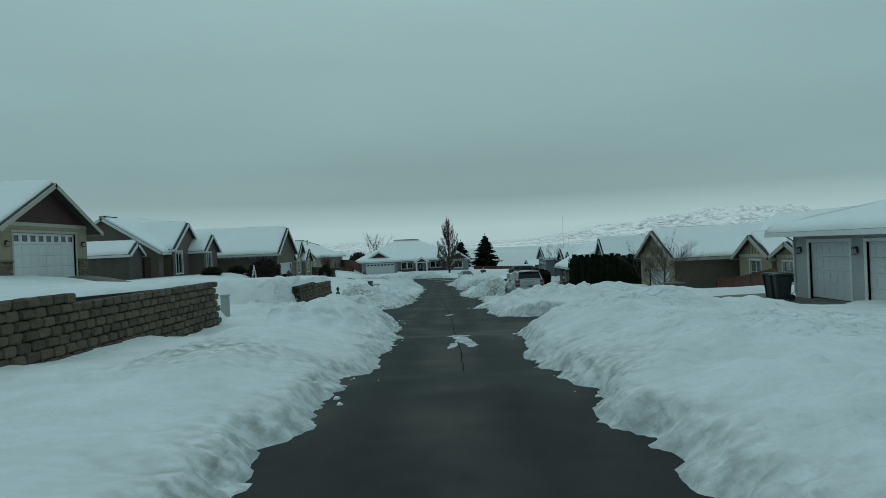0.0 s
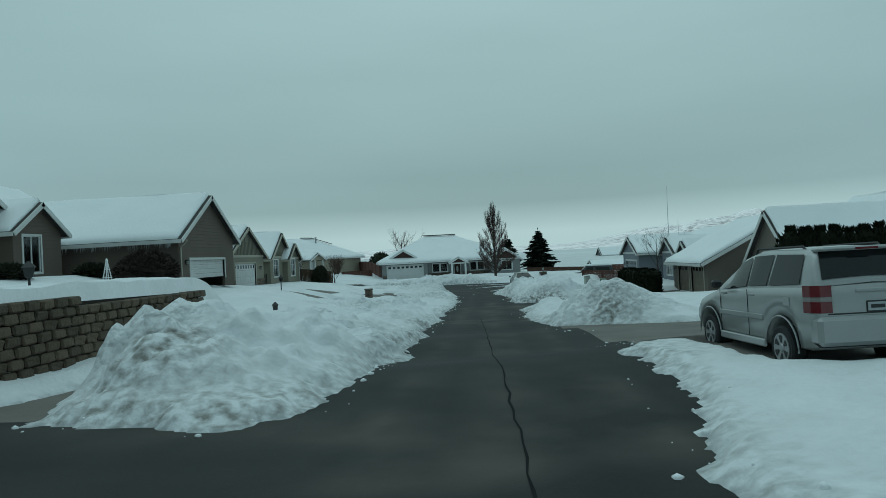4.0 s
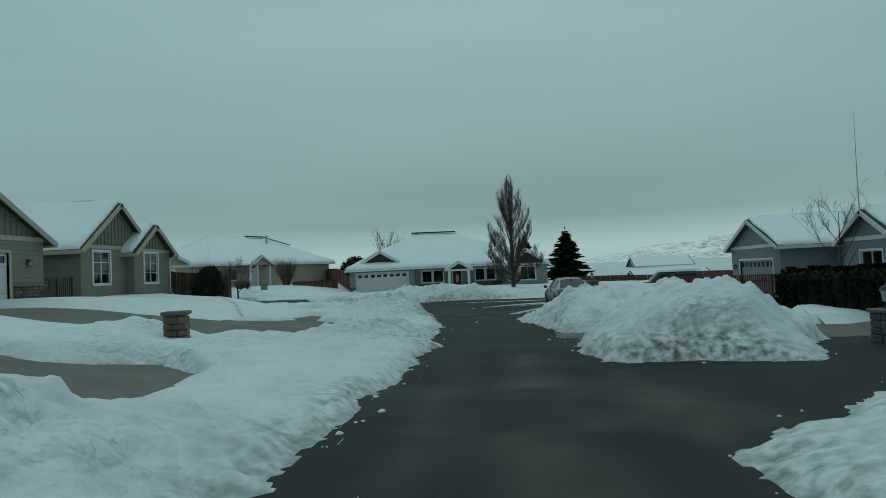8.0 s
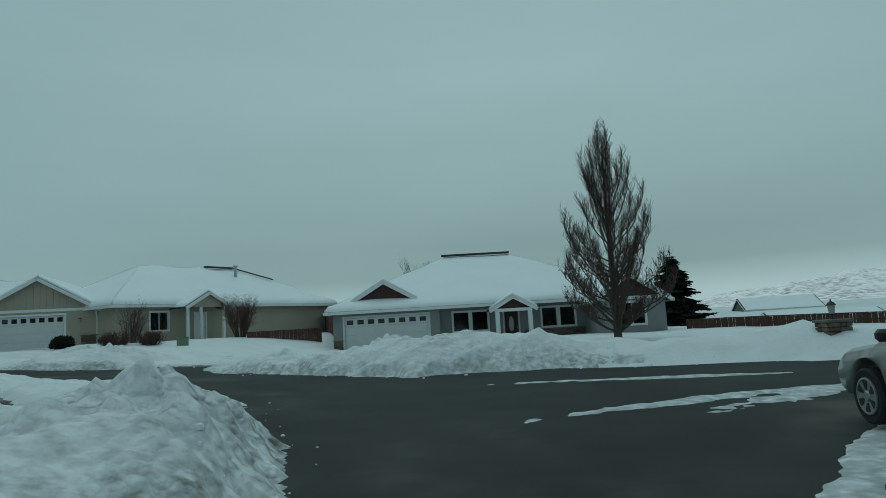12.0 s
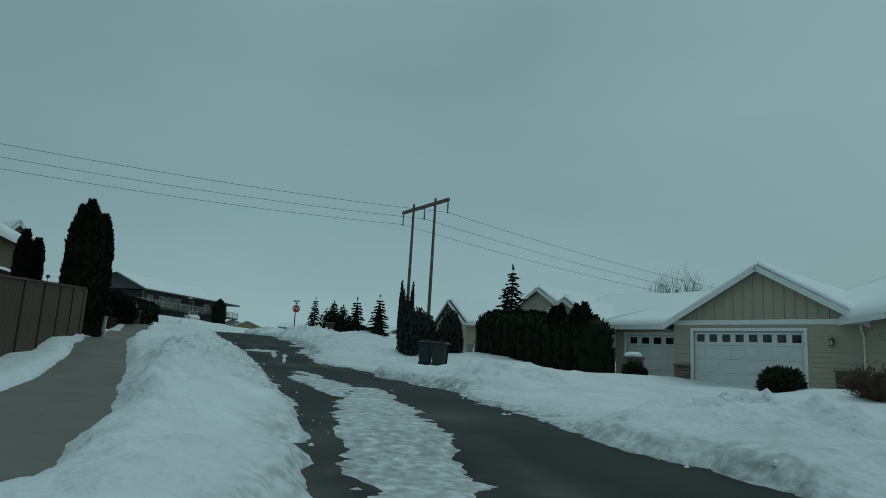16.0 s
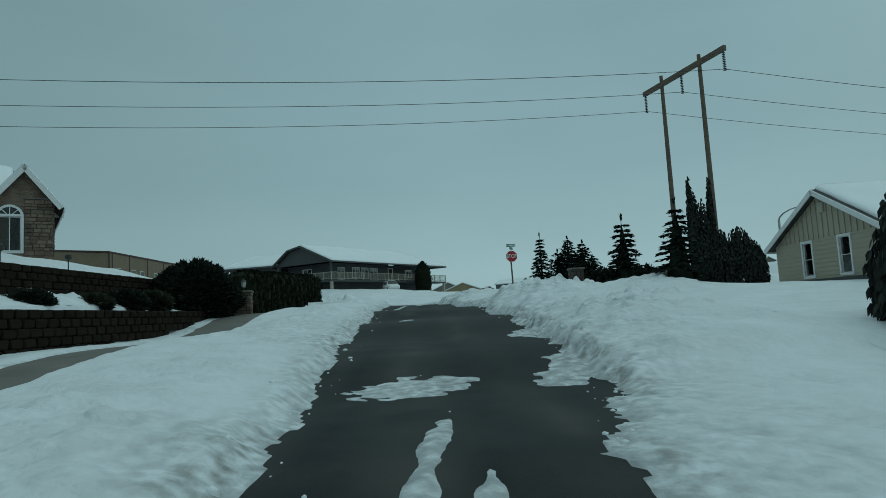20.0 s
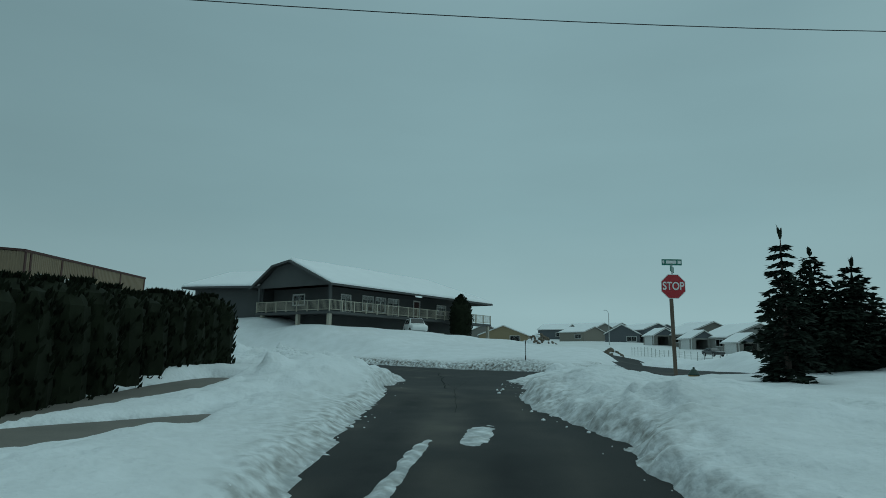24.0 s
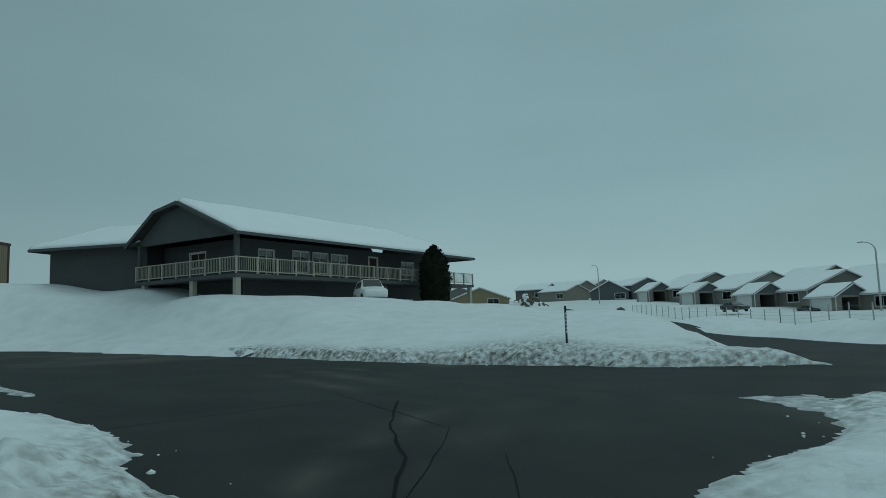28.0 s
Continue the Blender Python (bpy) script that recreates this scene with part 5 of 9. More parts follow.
# lean shed between the two
sh = thing("shed", at_house(-24.4, 51.9, -0.2, 90), "grey-brown wooden shed with a snow-covered roof", "shed")
wing(sh, 0, 2.2, 0, 4.2, 2.4, 0.75, "v", (mat("shed_wood", (0.10, 0.085, 0.07), 0.85, var=0.2, scale=2, fine=20, bump=0.3),) * 2, seed=8, band=False, oh=0.3)

# olive house with board-and-batten gables
h4 = thing("house", at_house(-20.0, 81.4, -1.75, 90), "olive sided house with battened gables and white garage door", "house")
f, r, b, l = wing(h4, -0.4, 8.0, 0, 12, 2.75, 2.3, "v", (OLIVE, OLIVE2), [(1.65, 6.35, -0.6, 2.13)], batten=0.32, seed=9, trim=TRIMTAN)
garage_door(h4, f, 1.65, 6.35, 2.13, TRIMTAN, 8)
for s in (0.75, 7.4):
    wall_lamp(h4, f, s, 1.75)
for a, c in ((0.0, 1.4), (6.6, 8.4)):
    stone_skirt(h4, f, a, c, 0.75)
downspout(h4, l, 11.8, 2.7, TRIM)
vent = Shape()
f.box(vent, 4.05, 4.55, 0.0, 0.05, 3.9, 4.5, 0.01)
part("gable_vent", vent, OLIVE2, h4)
f, r, b, l = wing(h4, 11.4, 17.6, 0.5, 9, 2.65, 2.25, "v", (OLIVE, OLIVE2), [(1.0, 2.45, 0.78, 2.4)], batten=0.32, seed=10, trim=TRIMTAN, walls="fl")
window(h4, f, 1.0, 2.45, 0.78, 2.4, WHITEPAINT, 1, 2)
f2, r2, b2, l2 = wing(h4, 15.3, 19.2, 0.0, 9, 2.55, 1.35, "v", (OLIVE, OLIVE2), [(1.05, 2.5, 0.75, 2.4)], batten=0.32, seed=11, trim=TRIMTAN, walls="flr")
window(h4, f2, 1.05, 2.5, 0.75, 2.4, WHITEPAINT, 1, 2)
downspout(h4, f2, 3.85, 2.5, TRIM)
wing(h4, 2, 19.2, 4.5, 14, 2.65, 2.6, "u", (OLIVE, OLIVE), seed=12, walls="fr")
rail = Shape()
rail.box(8.9, 0.77, 1.08, 11.2, 0.81, 1.12)
rail.box(8.9, 0.77, 0.2, 11.2, 0.81, 0.23)
rail = part("porch_rail", rail, BLACK, h4, "black metal porch rail")
for k in range(14):
    part("baluster", Shape().box(9.0 + 0.15 * k, 0.78, 0.2, 9.02 + 0.15 * k, 0.80, 1.1), BLACK, rail)
for x in (8.95, 10.0, 11.1):
    part("rail_post", Shape().box(x, 0.76, 0, x + 0.05, 0.82, 1.15), BLACK, rail)

# ================================================================ first street, east side
r1 = thing("house", at_house(14.9, 28.4, -1.0, -90), "pale grey house with two garage doors, snowy hip roof", "house")
f = Wall((0, 0), (16, 0))
holes = [(1.2, 3.9, -0.6, 2.2), (4.9, 7.6, -0.6, 2.2)]
wall(r1, f, 2.75, holes, PALE)
wall(r1, Wall((0, 12), (0, 0)), 2.75, (), PALE)
wall(r1, Wall((16, 0), (16, 12)), 2.75, (), PALE)
wall(r1, Wall((16, 12), (0, 12)), 2.75, (), PALE)
garage_door(r1, f, 1.2, 3.9, 2.2, WHITEPAINT, 4, 3, False)
garage_door(r1, f, 4.9, 7.6, 2.2, WHITEPAINT, 4, 3, False)
for s in (0.6, 4.4):
    wall_lamp(r1, f, s, 1.9)
hip(r1, 0, 16, 0, 12, 2.6, 1.75, 0.8, trim=WHITEPAINT, snow=0.38, seed=20)
downspout(r1, f, 0.12, 2.75, WHITEPAINT)

r2 = thing("house", at_house(15.5, 52.5, -2.4, -90), "tan house with brown wall and small snowy window gables", "house")
f, r, b, l = wing(r2, 0, 7.6, 0, 12, 2.75, 1.75, "v", (TAN, TAN), [(2.1, 6.5, -0.6, 1.75)], batten=0.4, seed=21, trim=TRIMTAN, side=BROWN)
garage_door(r2, f, 2.1, 6.5, 1.75, TRIMTAN, 8, lights=False)
wall_lamp(r2, f, 1.4, 1.7)
f2, r2w, b2, l2 = wing(r2, 9.6, 13.8, 3.5, 8, 2.75, 1.15, "v", (TAN, TAN), [(1.5, 2.9, 1.05, 2.45)], batten=0.4, seed=22, trim=TRIMTAN, walls="flr")
window(r2, f2, 1.5, 2.9, 1.05, 2.45, TRIM, 1, 1, 0.5)
f3, r3w, b3, l3 = wing(r2, 14.4, 17.6, 3.5, 8, 2.75, 0.7, "v", (TAN, TAN), [(0.7, 2.0, 1.3, 2.45)], batten=0.4, seed=23, trim=TRIMTAN, walls="flr")
window(r2, f3, 0.7, 2.0, 1.3, 2.45, TRIM, 1, 1, 0.4)
wing(r2, 3, 18.5, 4.5, 14, 2.75, 2.4, "u", (BROWN, BROWN), seed=24, walls="fblr")

r3 = thing("house", at_house(15.0, 86.6, -3.5, -90), "brown house with two carriage garage doors, deep snow on the roof", "house")
BROWN2 = mat("siding_taupe", (0.155, 0.130, 0.105), 0.75, var=0.08, scale=0.7, fine=25, bump=0.12)
WOODDOOR = mat("carriage_door", (0.20, 0.165, 0.125), 0.6, var=0.12, scale=2, fine=20, bump=0.15)
f, r, b, l = wing(r3, 0, 8.3, 0, 10.6, 2.35, 2.75, "u", (BROWN2, BROWN2), [(1.4, 4.1, -0.6, 1.95), (4.7, 7.5, -0.6, 1.95)], seed=25, band=False, oh=0.6, snow=0.36)
garage_door(r3, f, 1.4, 4.1, 1.95, TRIMTAN, 4, 2, True, WOODDOOR)
garage_door(r3, f, 4.7, 7.5, 1.95, TRIMTAN, 4, 2, True, WOODDOOR)
wing(r3, 9.5, 16, 2.5, 12, 2.4, 2.9, "v", (BROWN2, BROWN2), seed=27, band=False)
wing(r3, 6, 20, 6.5, 16, 2.4, 3.6, "u", (BROWN2, BROWN2), seed=26, band=False)
wall_lamp(r3, f, 0.8, 1.8)

r4 = thing("house", at_house(15.5, 109.0, -3.5, -90), "blue-grey house with a garage gable and small window gables", "house")
f, r, b, l = wing(r4, 0.3, 8.0, 0, 10, 2.9, 1.6, "v", (BLUEGREY, BLUEGREY), [(1.5, 6.6, -0.6, 2.05)], seed=28)
garage_door(r4, f, 1.5, 6.6, 2.05, TRIM, 8, material=mat("garage_blue", (0.20, 0.22, 0.24), 0.5, var=0.05, bump=0.05))
wall_lamp(r4, f, 0.8, 1.7)
f2, r2w, b2, l2 = wing(r4, 12.6, 17.0, 1.2, 8, 2.9, 1.2, "v", (BLUEGREY, BLUEGREY), [(1.4, 3.2, 0.8, 2.3)], seed=29, walls="flr")
window(r4, f2, 1.4, 3.2, 0.8, 2.3, TRIM, 1, 0)
f3, r3w, b3, l3 = wing(r4, 17.9, 20.5, 1.4, 8, 2.9, 0.85, "v", (BLUEGREY, BLUEGREY), [(0.8, 2.0, 0.9, 2.3)], seed=30, walls="flr")
window(r4, f3, 0.8, 2.0, 0.9, 2.3, TRIM, 0, 0)
wing(r4, 3, 24, 3.0, 13, 2.9, 2.0, "u", (BLUEGREY, BLUEGREY), seed=31, walls="fblr")

# ================================================================ houses round the bend
eh = thing("house", at_house(-16.0, 132.2, -3.2, 11), "grey house with stone base, maroon gables and a snowy hip roof", "house")
f = Wall((0, 0), (6.9, 0))
wall(eh, f, 2.55, [(0.75, 6.15, -0.6, 2.2)], GREY)
garage_door(eh, f, 0.75, 6.15, 2.2, TRIM, 8)
fb = Wall((6.9, 0.8), (16.6, 0.8))
holes = [(0.9, 1.95, 0.95, 2.2), (2.15, 3.2, 0.95, 2.2), (4.2, 5.3, -0.1, 2.1), (6.8, 7.8, 0.95, 2.2), (8.0, 9.0, 0.95, 2.2)]
wall(eh, fb, 2.55, holes, GREY)
wall(eh, Wall((6.9, 0), (6.9, 0.8)), 2.55, (), GREY)
wall(eh, Wall((0, 14), (0, 0)), 2.55, (), GREY)
wall(eh, Wall((20.5, 0), (20.5, 14)), 2.55, (), GREY)
wall(eh, Wall((20.5, 14), (0, 14)), 2.55, (), GREY)
for o in (holes[0], holes[1], holes[3], holes[4]):
    window(eh, fb, *o, WHITEPAINT, 0, 0)
door(eh, fb, 4.3, 5.2, 2.08, MAROON, TRIM, True)
stone_skirt(eh, fb, 0.1, 3.9, 0.75)
stone_skirt(eh, fb, 5.6, 9.6, 0.75)
stone_skirt(eh, f, 0.0, 0.6, 0.75)
hip(eh, 0, 20.5, 0, 15, 2.6, 3.9, 0.5, (7.6, 12.6, 9.2), WHITEPAINT, 0.33, 40)
for u, v, z, wd, rs in ((3.3, 0.6, 3.2, 2.4, 1.4), (11.65, -0.9, 2.2, 1.6, 0.9)):
    vb = 6.0 if z > 3 else 2.4
    gs = Shape()
    gs.prism([(u - wd + 0.1, v + 0.15, z), (u + wd - 0.1, v + 0.15, z), (u, v + 0.15, z + rs - 0.05)], (0, 0.1, 0))
    part("gable", gs, MAROON, eh, "maroon gable over the grey front")
    roof_plane(eh, (u - wd, vb, z), (u - wd, v, z), (u, v, z + rs), (u, vb, z + rs), 0.26, (True, True, False, False), (False, True), WHITEPAINT, 44, gutter=False)
    roof_plane(eh, (u + wd, v, z), (u + wd, vb, z), (u, vb, z + rs), (u, v, z + rs), 0.26, (True, False, False, True), (True, False), WHITEPAINT, 46, gutter=False)
for u in (10.6, 12.7):
    c = Shape()
    c.cbox(u - 0.14, -0.85, -0.2, u + 0.14, -0.57, 2.25, 0.02)
    part("porch_post", c, WHITEPAINT, eh)
bm = Shape()
bm.cbox(10.45, -0.86, 2.05, 12.85, -0.56, 2.25, 0.02)
part("porch_beam", bm, WHITEPAINT, eh)
wing(eh, 16.6, 21.0, -2.0, 6, 2.45, 1.4, "v", (GREY, MAROON), [(1.5, 3.1, 0.8, 2.15)], seed=48, walls="flr", trim=WHITEPAINT)
window(eh, Wall((16.6, -2.0), (21.0, -2.0)), 1.5, 3.1, 0.8, 2.15, WHITEPAINT, 1, 0)
vp = Shape()
vp.cbox(7.4, 9.05, 6.84, 12.8, 9.4, 6.99, 0.02)
part("ridge_vent", vp, SHINGLE, eh)

bh = thing("house", at_house(-38.8, 129.3, -1.85, 26), "beige house with a wide garage gable, porch and snowy roof", "house")
f, r, b, l = wing(bh, -0.9, 6.5, 0, 11, 2.65, 2.15, "v", (BEIGE, BEIGE), [(0.9, 5.3, -0.6, 2.28)], batten=0.4, seed=50, trim=WHITEPAINT)
garage_door(bh, f, 0.9, 5.3, 2.28, WHITEPAINT, 8)
for a, c in ((0.0, 0.75), (6.35, 7.4)):
    stone_skirt(bh, f, a, min(c, 7.4), 0.8)
wall_lamp(bh, f, 6.3, 1.9)
fl = Wall((-4.6, 1.2), (-0.9, 1.2))
wall(bh, fl, 2.65, [(0.6, 3.1, -0.6, 2.2)], BEIGE)
wall(bh, Wall((-4.6, 9), (-4.6, 1.2)), 2.65, (), BEIGE)
garage_door(bh, fl, 0.6, 3.1, 2.2, WHITEPAINT, 4)
roof_plane(bh, (-5.2, 0.7, 2.6), (-0.4, 0.7, 2.6), (-0.4, 5, 4.2), (-2.6, 5, 4.2), 0.3, (True, False, False, True), (False, False), WHITEPAINT, 52)
roof_plane(bh, (-5.2, 10, 2.6), (-5.2, 0.7, 2.6), (-2.6, 5, 4.2), (-2.6, 8, 4.2), 0.3, (True, False, False, True), (False, False), WHITEPAINT, 53)
downspout(bh, f, 7.35, 2.6, WHITEPAINT)
# main part, turned to the bend
bm_ = thing("house", at_house(-31.0, 131.2, -1.85, 66), "beige long side of the house with a porch and chimney pipe", "house")
f = Wall((0, 0), (20.5, 0))
holes = [(2.6, 4.0, 0.9, 2.2), (6.2, 7.2, -0.1, 2.1)]
wall(bm_, f, 2.65, holes, BEIGE)
wall(bm_, Wall((20.5, 0), (20.5, 10)), 2.65, (), BEIGE)
wall(bm_, Wall((20.5, 10), (0, 10)), 2.65, (), BEIGE)
wall(bm_, Wall((0, 10), (0, 0)), 2.65, (), BEIGE)
window(bm_, f, *holes[0], WHITEPAINT, 1, 0)
door(bm_, f, 6.25, 7.15, 2.05, WHITEPAINT, WHITEPAINT)
hip(bm_, 0, 20.5, 0, 11, 2.65, 3.3, 0.6, (5.5, 14.5, 6), WHITEPAINT, 0.36, 55)
for u in (4.6, 5.7, 7.7):
    c = Shape()
    c.cbox(u - 0.10, -1.55, -0.2, u + 0.10, -1.35, 2.45, 0.02)
    part("porch_post", c, WHITEPAINT, bm_)
u, v, z, wd, rs = 6.2, -1.9, 2.45, 2.1, 1.15
gs = Shape()
gs.prism([(u - wd + 0.1, v + 0.3, z), (u + wd - 0.1, v + 0.3, z), (u, v + 0.3, z + rs - 0.05)], (0, 0.1, 0))
part("gable", gs, BEIGE, bm_)
roof_plane(bm_, (u - wd, 2.4, z), (u - wd, v, z), (u, v, z + rs), (u, 2.4, z + rs), 0.28, (True, True, False, False), (False, True), WHITEPAINT, 58, gutter=False)
roof_plane(bm_, (u + wd, v, z), (u + wd, 2.4, z), (u, 2.4, z + rs), (u, v, z + rs), 0.28, (True, False, False, True), (True, False), WHITEPAINT, 59, gutter=False)
pipe = Shape()
pipe.tube([(13.6, 4.4, 4.6), (13.6, 4.4, 6.3)], 0.13, 10)
pipe.lathe([(0.2, 0), (0.22, 0.1), (0.05, 0.22)], 10, (13.6, 4.4, 6.3))
rv = Shape().beam((11.6, 6, 6.46), (14.5, 6, 6.46), 0.3, 0.14)
rv.beam((14.5, 6, 6.46), (17.2, 3.6, 5.25), 0.24, 0.1)
part("ridge_vent", rv, SHINGLE, bm_)
part("flue_pipe", pipe, STEEL, bm_, "galvanised flue pipe with a cap")

# ================================================================ second street, north side
ch = thing("house", at_house(-62.0, 129.5, -0.9, 26), "tan house behind the hedge with snowy gables", "house")
wing(ch, 0, 7.5, 0, 10, 2.7, 2.4, "v", (BEIGE, BEIGE), seed=60, trim=WHITEPAINT)
wing(ch, 5.0, 20, 1.5, 11, 2.6, 2.4, "u", (BEIGE, BEIGE), seed=61, trim=WHITEPAINT)
wing(ch, 4.5, 9.5, -1.2, 6, 2.5, 1.6, "v", (BEIGE, BEIGE), seed=62, trim=WHITEPAINT)
dh = thing("house", at_house(-75.2, 128.2, -0.2, 1.5), "beige house end with two white windows and a snowy gable roof", "house")
f, r, b, l = wing(dh, 0.0, 8.5, 0, 11, 2.2, 2.0, "v", (BEIGE, BEIGE), [(2.45, 3.2, 0.6, 2.1), (5.3, 6.05, 0.6, 2.1)], batten=0.4, seed=63, trim=WHITEPAINT, band=False, oh=0.45)
window(dh, f, 2.45, 3.2, 0.6, 2.1, WHITEPAINT, 0, 1)
window(dh, f, 5.3, 6.05, 0.6, 2.1, WHITEPAINT, 0, 1)
part("foundation", Shape().box(-0.05, -0.05, -0.6, 8.55, 0.05, 0.45), DARKGREY, dh, "dark concrete foundation band")
part("gable_vent", Shape().cbox(4.05, -0.06, 3.3, 4.45, 0.02, 3.75, 0.01), TRIMTAN, dh)

# ================================================================ second street, south side
def arch_window(house, w, s0, s1, z):
    """A half-round light on top of a window: white frame, spokes and pane."""
    r, c = (s1 - s0) / 2, (s0 + s1) / 2
    fr, pn = Shape(), Shape()
    arc = [math.pi * k / 10 for k in range(11)]
    for a, b in zip(arc[:-1], arc[1:]):
        quad = [w.at(c + q * math.cos(g), 0.06, z + q * math.sin(g)) for q, g in ((r, a), (r + 0.1, a), (r + 0.1, b), (r, b))]
        fr.prism(quad, -w.n * 0.07)
    for g in (math.pi / 4, math.pi / 2, 3 * math.pi / 4):
        fr.beam(w.at(c, 0.04, z), w.at(c + r * math.cos(g), 0.04, z + r * math.sin(g)), 0.03, 0.03, w.n)
    pn.prism([w.at(c + r * math.cos(g), 0.012, z + r * math.sin(g)) for g in arc], w.n * 0.01)
    win = part("arch_window", fr, WHITEPAINT, house, "white half-round window frame")
    part("pane", pn, PANE, win)


s1 = thing("house", at_house(-54.0, 92.0, 2.4, 180), "brown stucco house with white columns and arched windows", "house")
# tall entry gable with an arched light over the door's window
f, r, b, l = wing(s1, 4.25, 8.15, 1.4, 9, 5.78, 1.14, "v", (STUCCO, STUCCO), [(0.95, 2.21, 4.25, 4.65), (0.55, 1.75, 0.35, 1.55)], seed=64, band=False, trim=WHITEPAINT)
window(s1, f, 0.95, 2.21, 4.25, 4.65, WHITEPAINT, 1, 0)
arch_window(s1, f, 0.95, 2.21, 4.65)
window(s1, f, 0.55, 1.75, 0.35, 1.55, WHITEPAINT, 1, 0)
arch_window(s1, f, 0.55, 1.75, 1.55)
# upper storey behind, its eave run to both sides
f, r, b, l = wing(s1, -5.0, 9.2, 2.2, 9.5, 5.5, 1.9, "u", (STUCCO, STUCCO), [(3.6, 4.7, 3.9, 4.3)], seed=65, band=False, trim=WHITEPAINT, oh=0.6)
window(s1, f, 3.6, 4.7, 3.9, 4.3, WHITEPAINT, 1, 0)
arch_window(s1, f, 3.6, 4.7, 4.3)
# living-room gable
f, r, b, l = wing(s1, -0.75, 4.15, 0.0, 7, 3.2, 1.45, "v", (STUCCO, STUCCO), [(0.8, 2.05, 0.3, 1.75)], seed=66, band=False, trim=WHITEPAINT)
window(s1, f, 0.8, 2.05, 0.3, 1.75, WHITEPAINT, 1, 1)
arch_window(s1, f, 0.8, 2.05, 1.75)
wing(s1, -6.5, -0.5, 1.0, 6, 2.9, 1.3, "u", (STUCCO, STUCCO), seed=69, band=False, trim=WHITEPAINT)
# porch on round columns
f, r, b, l = wing(s1, 2.15, 4.95, -0.56, 1.4, 2.84, 0.9, "v", (STUCCO, STUCCO), seed=67, band=False, walls="", trim=WHITEPAINT, oh=0.3, snow=0)
part("porch_beam", Shape().cbox(2.1, -0.62, 2.55, 5.0, -0.36, 2.85, 0.02), WHITEPAINT, s1)
for u in (2.4, 4.5):
    c = Shape()
    c.lathe([(0.2, -0.5), (0.2, 0.02), (0.15, 0.08), (0.13, 2.35), (0.2, 2.45), (0.2, 2.56)], 14, (u, -0.48, 0))
    part("column", c, WHITEPAINT, s1, "round white porch column", smooth=True)
# low wing reaching towards the street
for a, c in (((9.0, -4.7), (2.9, -4.7)), ((2.9, -4.7), (2.9, -1.5)), ((9.0, 1.4), (9.0, -4.7)), ((2.9, -1.5), (9.0, -1.5))):
    wall(s1, Wall(c, a), 1.9, (), STUCCO, base=-2.2)
hip(s1, 2.9, 9.0, -4.7, -1.5, 1.85, 1.15, 0.45, trim=WHITEPAINT, snow=0.55, seed=68)

s2 = thing("house", at_house(-67.7, 92.5, 3.1, 125), "stone-faced house with a gable and tall arched window", "house")
f, r, b, l = wing(s2, 1.25, 3.35, 0, 10, 2.45, 1.3, "v", (STONE, STONE), [(0.15, 0.95, 0.2, 1.65)], seed=69, band=False, trim=WHITEPAINT, oh=0.4, snow=0.18)
window(s2, f, 0.15, 0.95, 0.2, 1.65, WHITEPAINT, 1, 0)
arch_window(s2, f, 0.15, 0.95, 1.65)
stone_skirt(s2, f, 1.07, 2.1, 2.4)
stone_skirt(s2, r, 0.0, 4.0, 2.4)
wing(s2, -3.5, 1.8, 0.6, 8, 2.2, 2.2, "u", (STUCCO, STUCCO), seed=70, band=False, trim=WHITEPAINT)
wing(s2, 1.3, 3.5, 2.6, 9, 2.2, 0.9, "u", (STUCCO, STUCCO), seed=71, band=False, trim=WHITEPAINT)

# ================================================================ beyond the crossing
ap = thing("apartment_building", at_house(-131.6, 94.9, 1.85, 149) @ Matrix.Diagonal((1.12, 1, 1, 1)), "dark grey two-storey building with long railed balcony, snowy roof", "building")
fl = Wall((1.8, 1.8), (23.5, 1.8))
up_holes = [(1.2, 2.4, 3.6, 5.3), (4.0, 5.4, 3.9, 5.4), (5.8, 7.2, 3.9, 5.4), (7.6, 9.2, 3.6, 5.4), (11.6, 12.6, 3.4, 5.45), (15.6, 17.2, 4.2, 5.3), (5.0, 6.9, 0.9, 2.1), (9.2, 10.1, -0.2, 2.0), (12.4, 13.8, 0.9, 2.1), (16.0, 16.9, 0.5, 2.0)]
wall(ap, fl, 5.95, up_holes, DARKGREY, base=-1.2)
for o in up_holes[:4] + up_holes[5:7] + up_holes[8:]:
    window(ap, fl, *o, TRIM, 1, 0, 0.25, 0.06)
door(ap, Wall((1.8, 1.8), (23.5, 1.8), 3.4), 11.65, 12.55, 2.0, MAROON, TRIM)
door(ap, fl, 9.2, 10.1, 2.0, MAROON, TRIM)
ws = Wall((1.8, 10.2), (1.8, 1.8))
wall(ap, ws, 5.95, [(3.0, 4.6, 4.3, 5.3)], DARKGREY, base=-1.2)
window(ap, ws, 3.0, 4.6, 4.3, 5.3, TRIM, 1, 0)
wall(ap, Wall((23.5, 1.8), (23.5, 10.2)), 5.95, (), DARKGREY, base=-1.2)
wall(ap, Wall((23.5, 10.2), (1.8, 10.2)), 5.95, (), DARKGREY, base=-1.2)
roof_plane(ap, (-0.6, -0.7, 5.95), (25.0, -0.7, 5.95), (19.5, 5.1, 8.5), (-0.6, 5.1, 8.5), 0.34, (True, False, False, True), (True, False), DARKGREY, 80)
roof_plane(ap, (25.0, -0.7, 5.95), (25.0, 10.9, 5.95), (19.5, 5.1, 8.5), (19.5, 5.1, 8.5), 0.34, (True, False, False, False), (False, False), DARKGREY, 81)
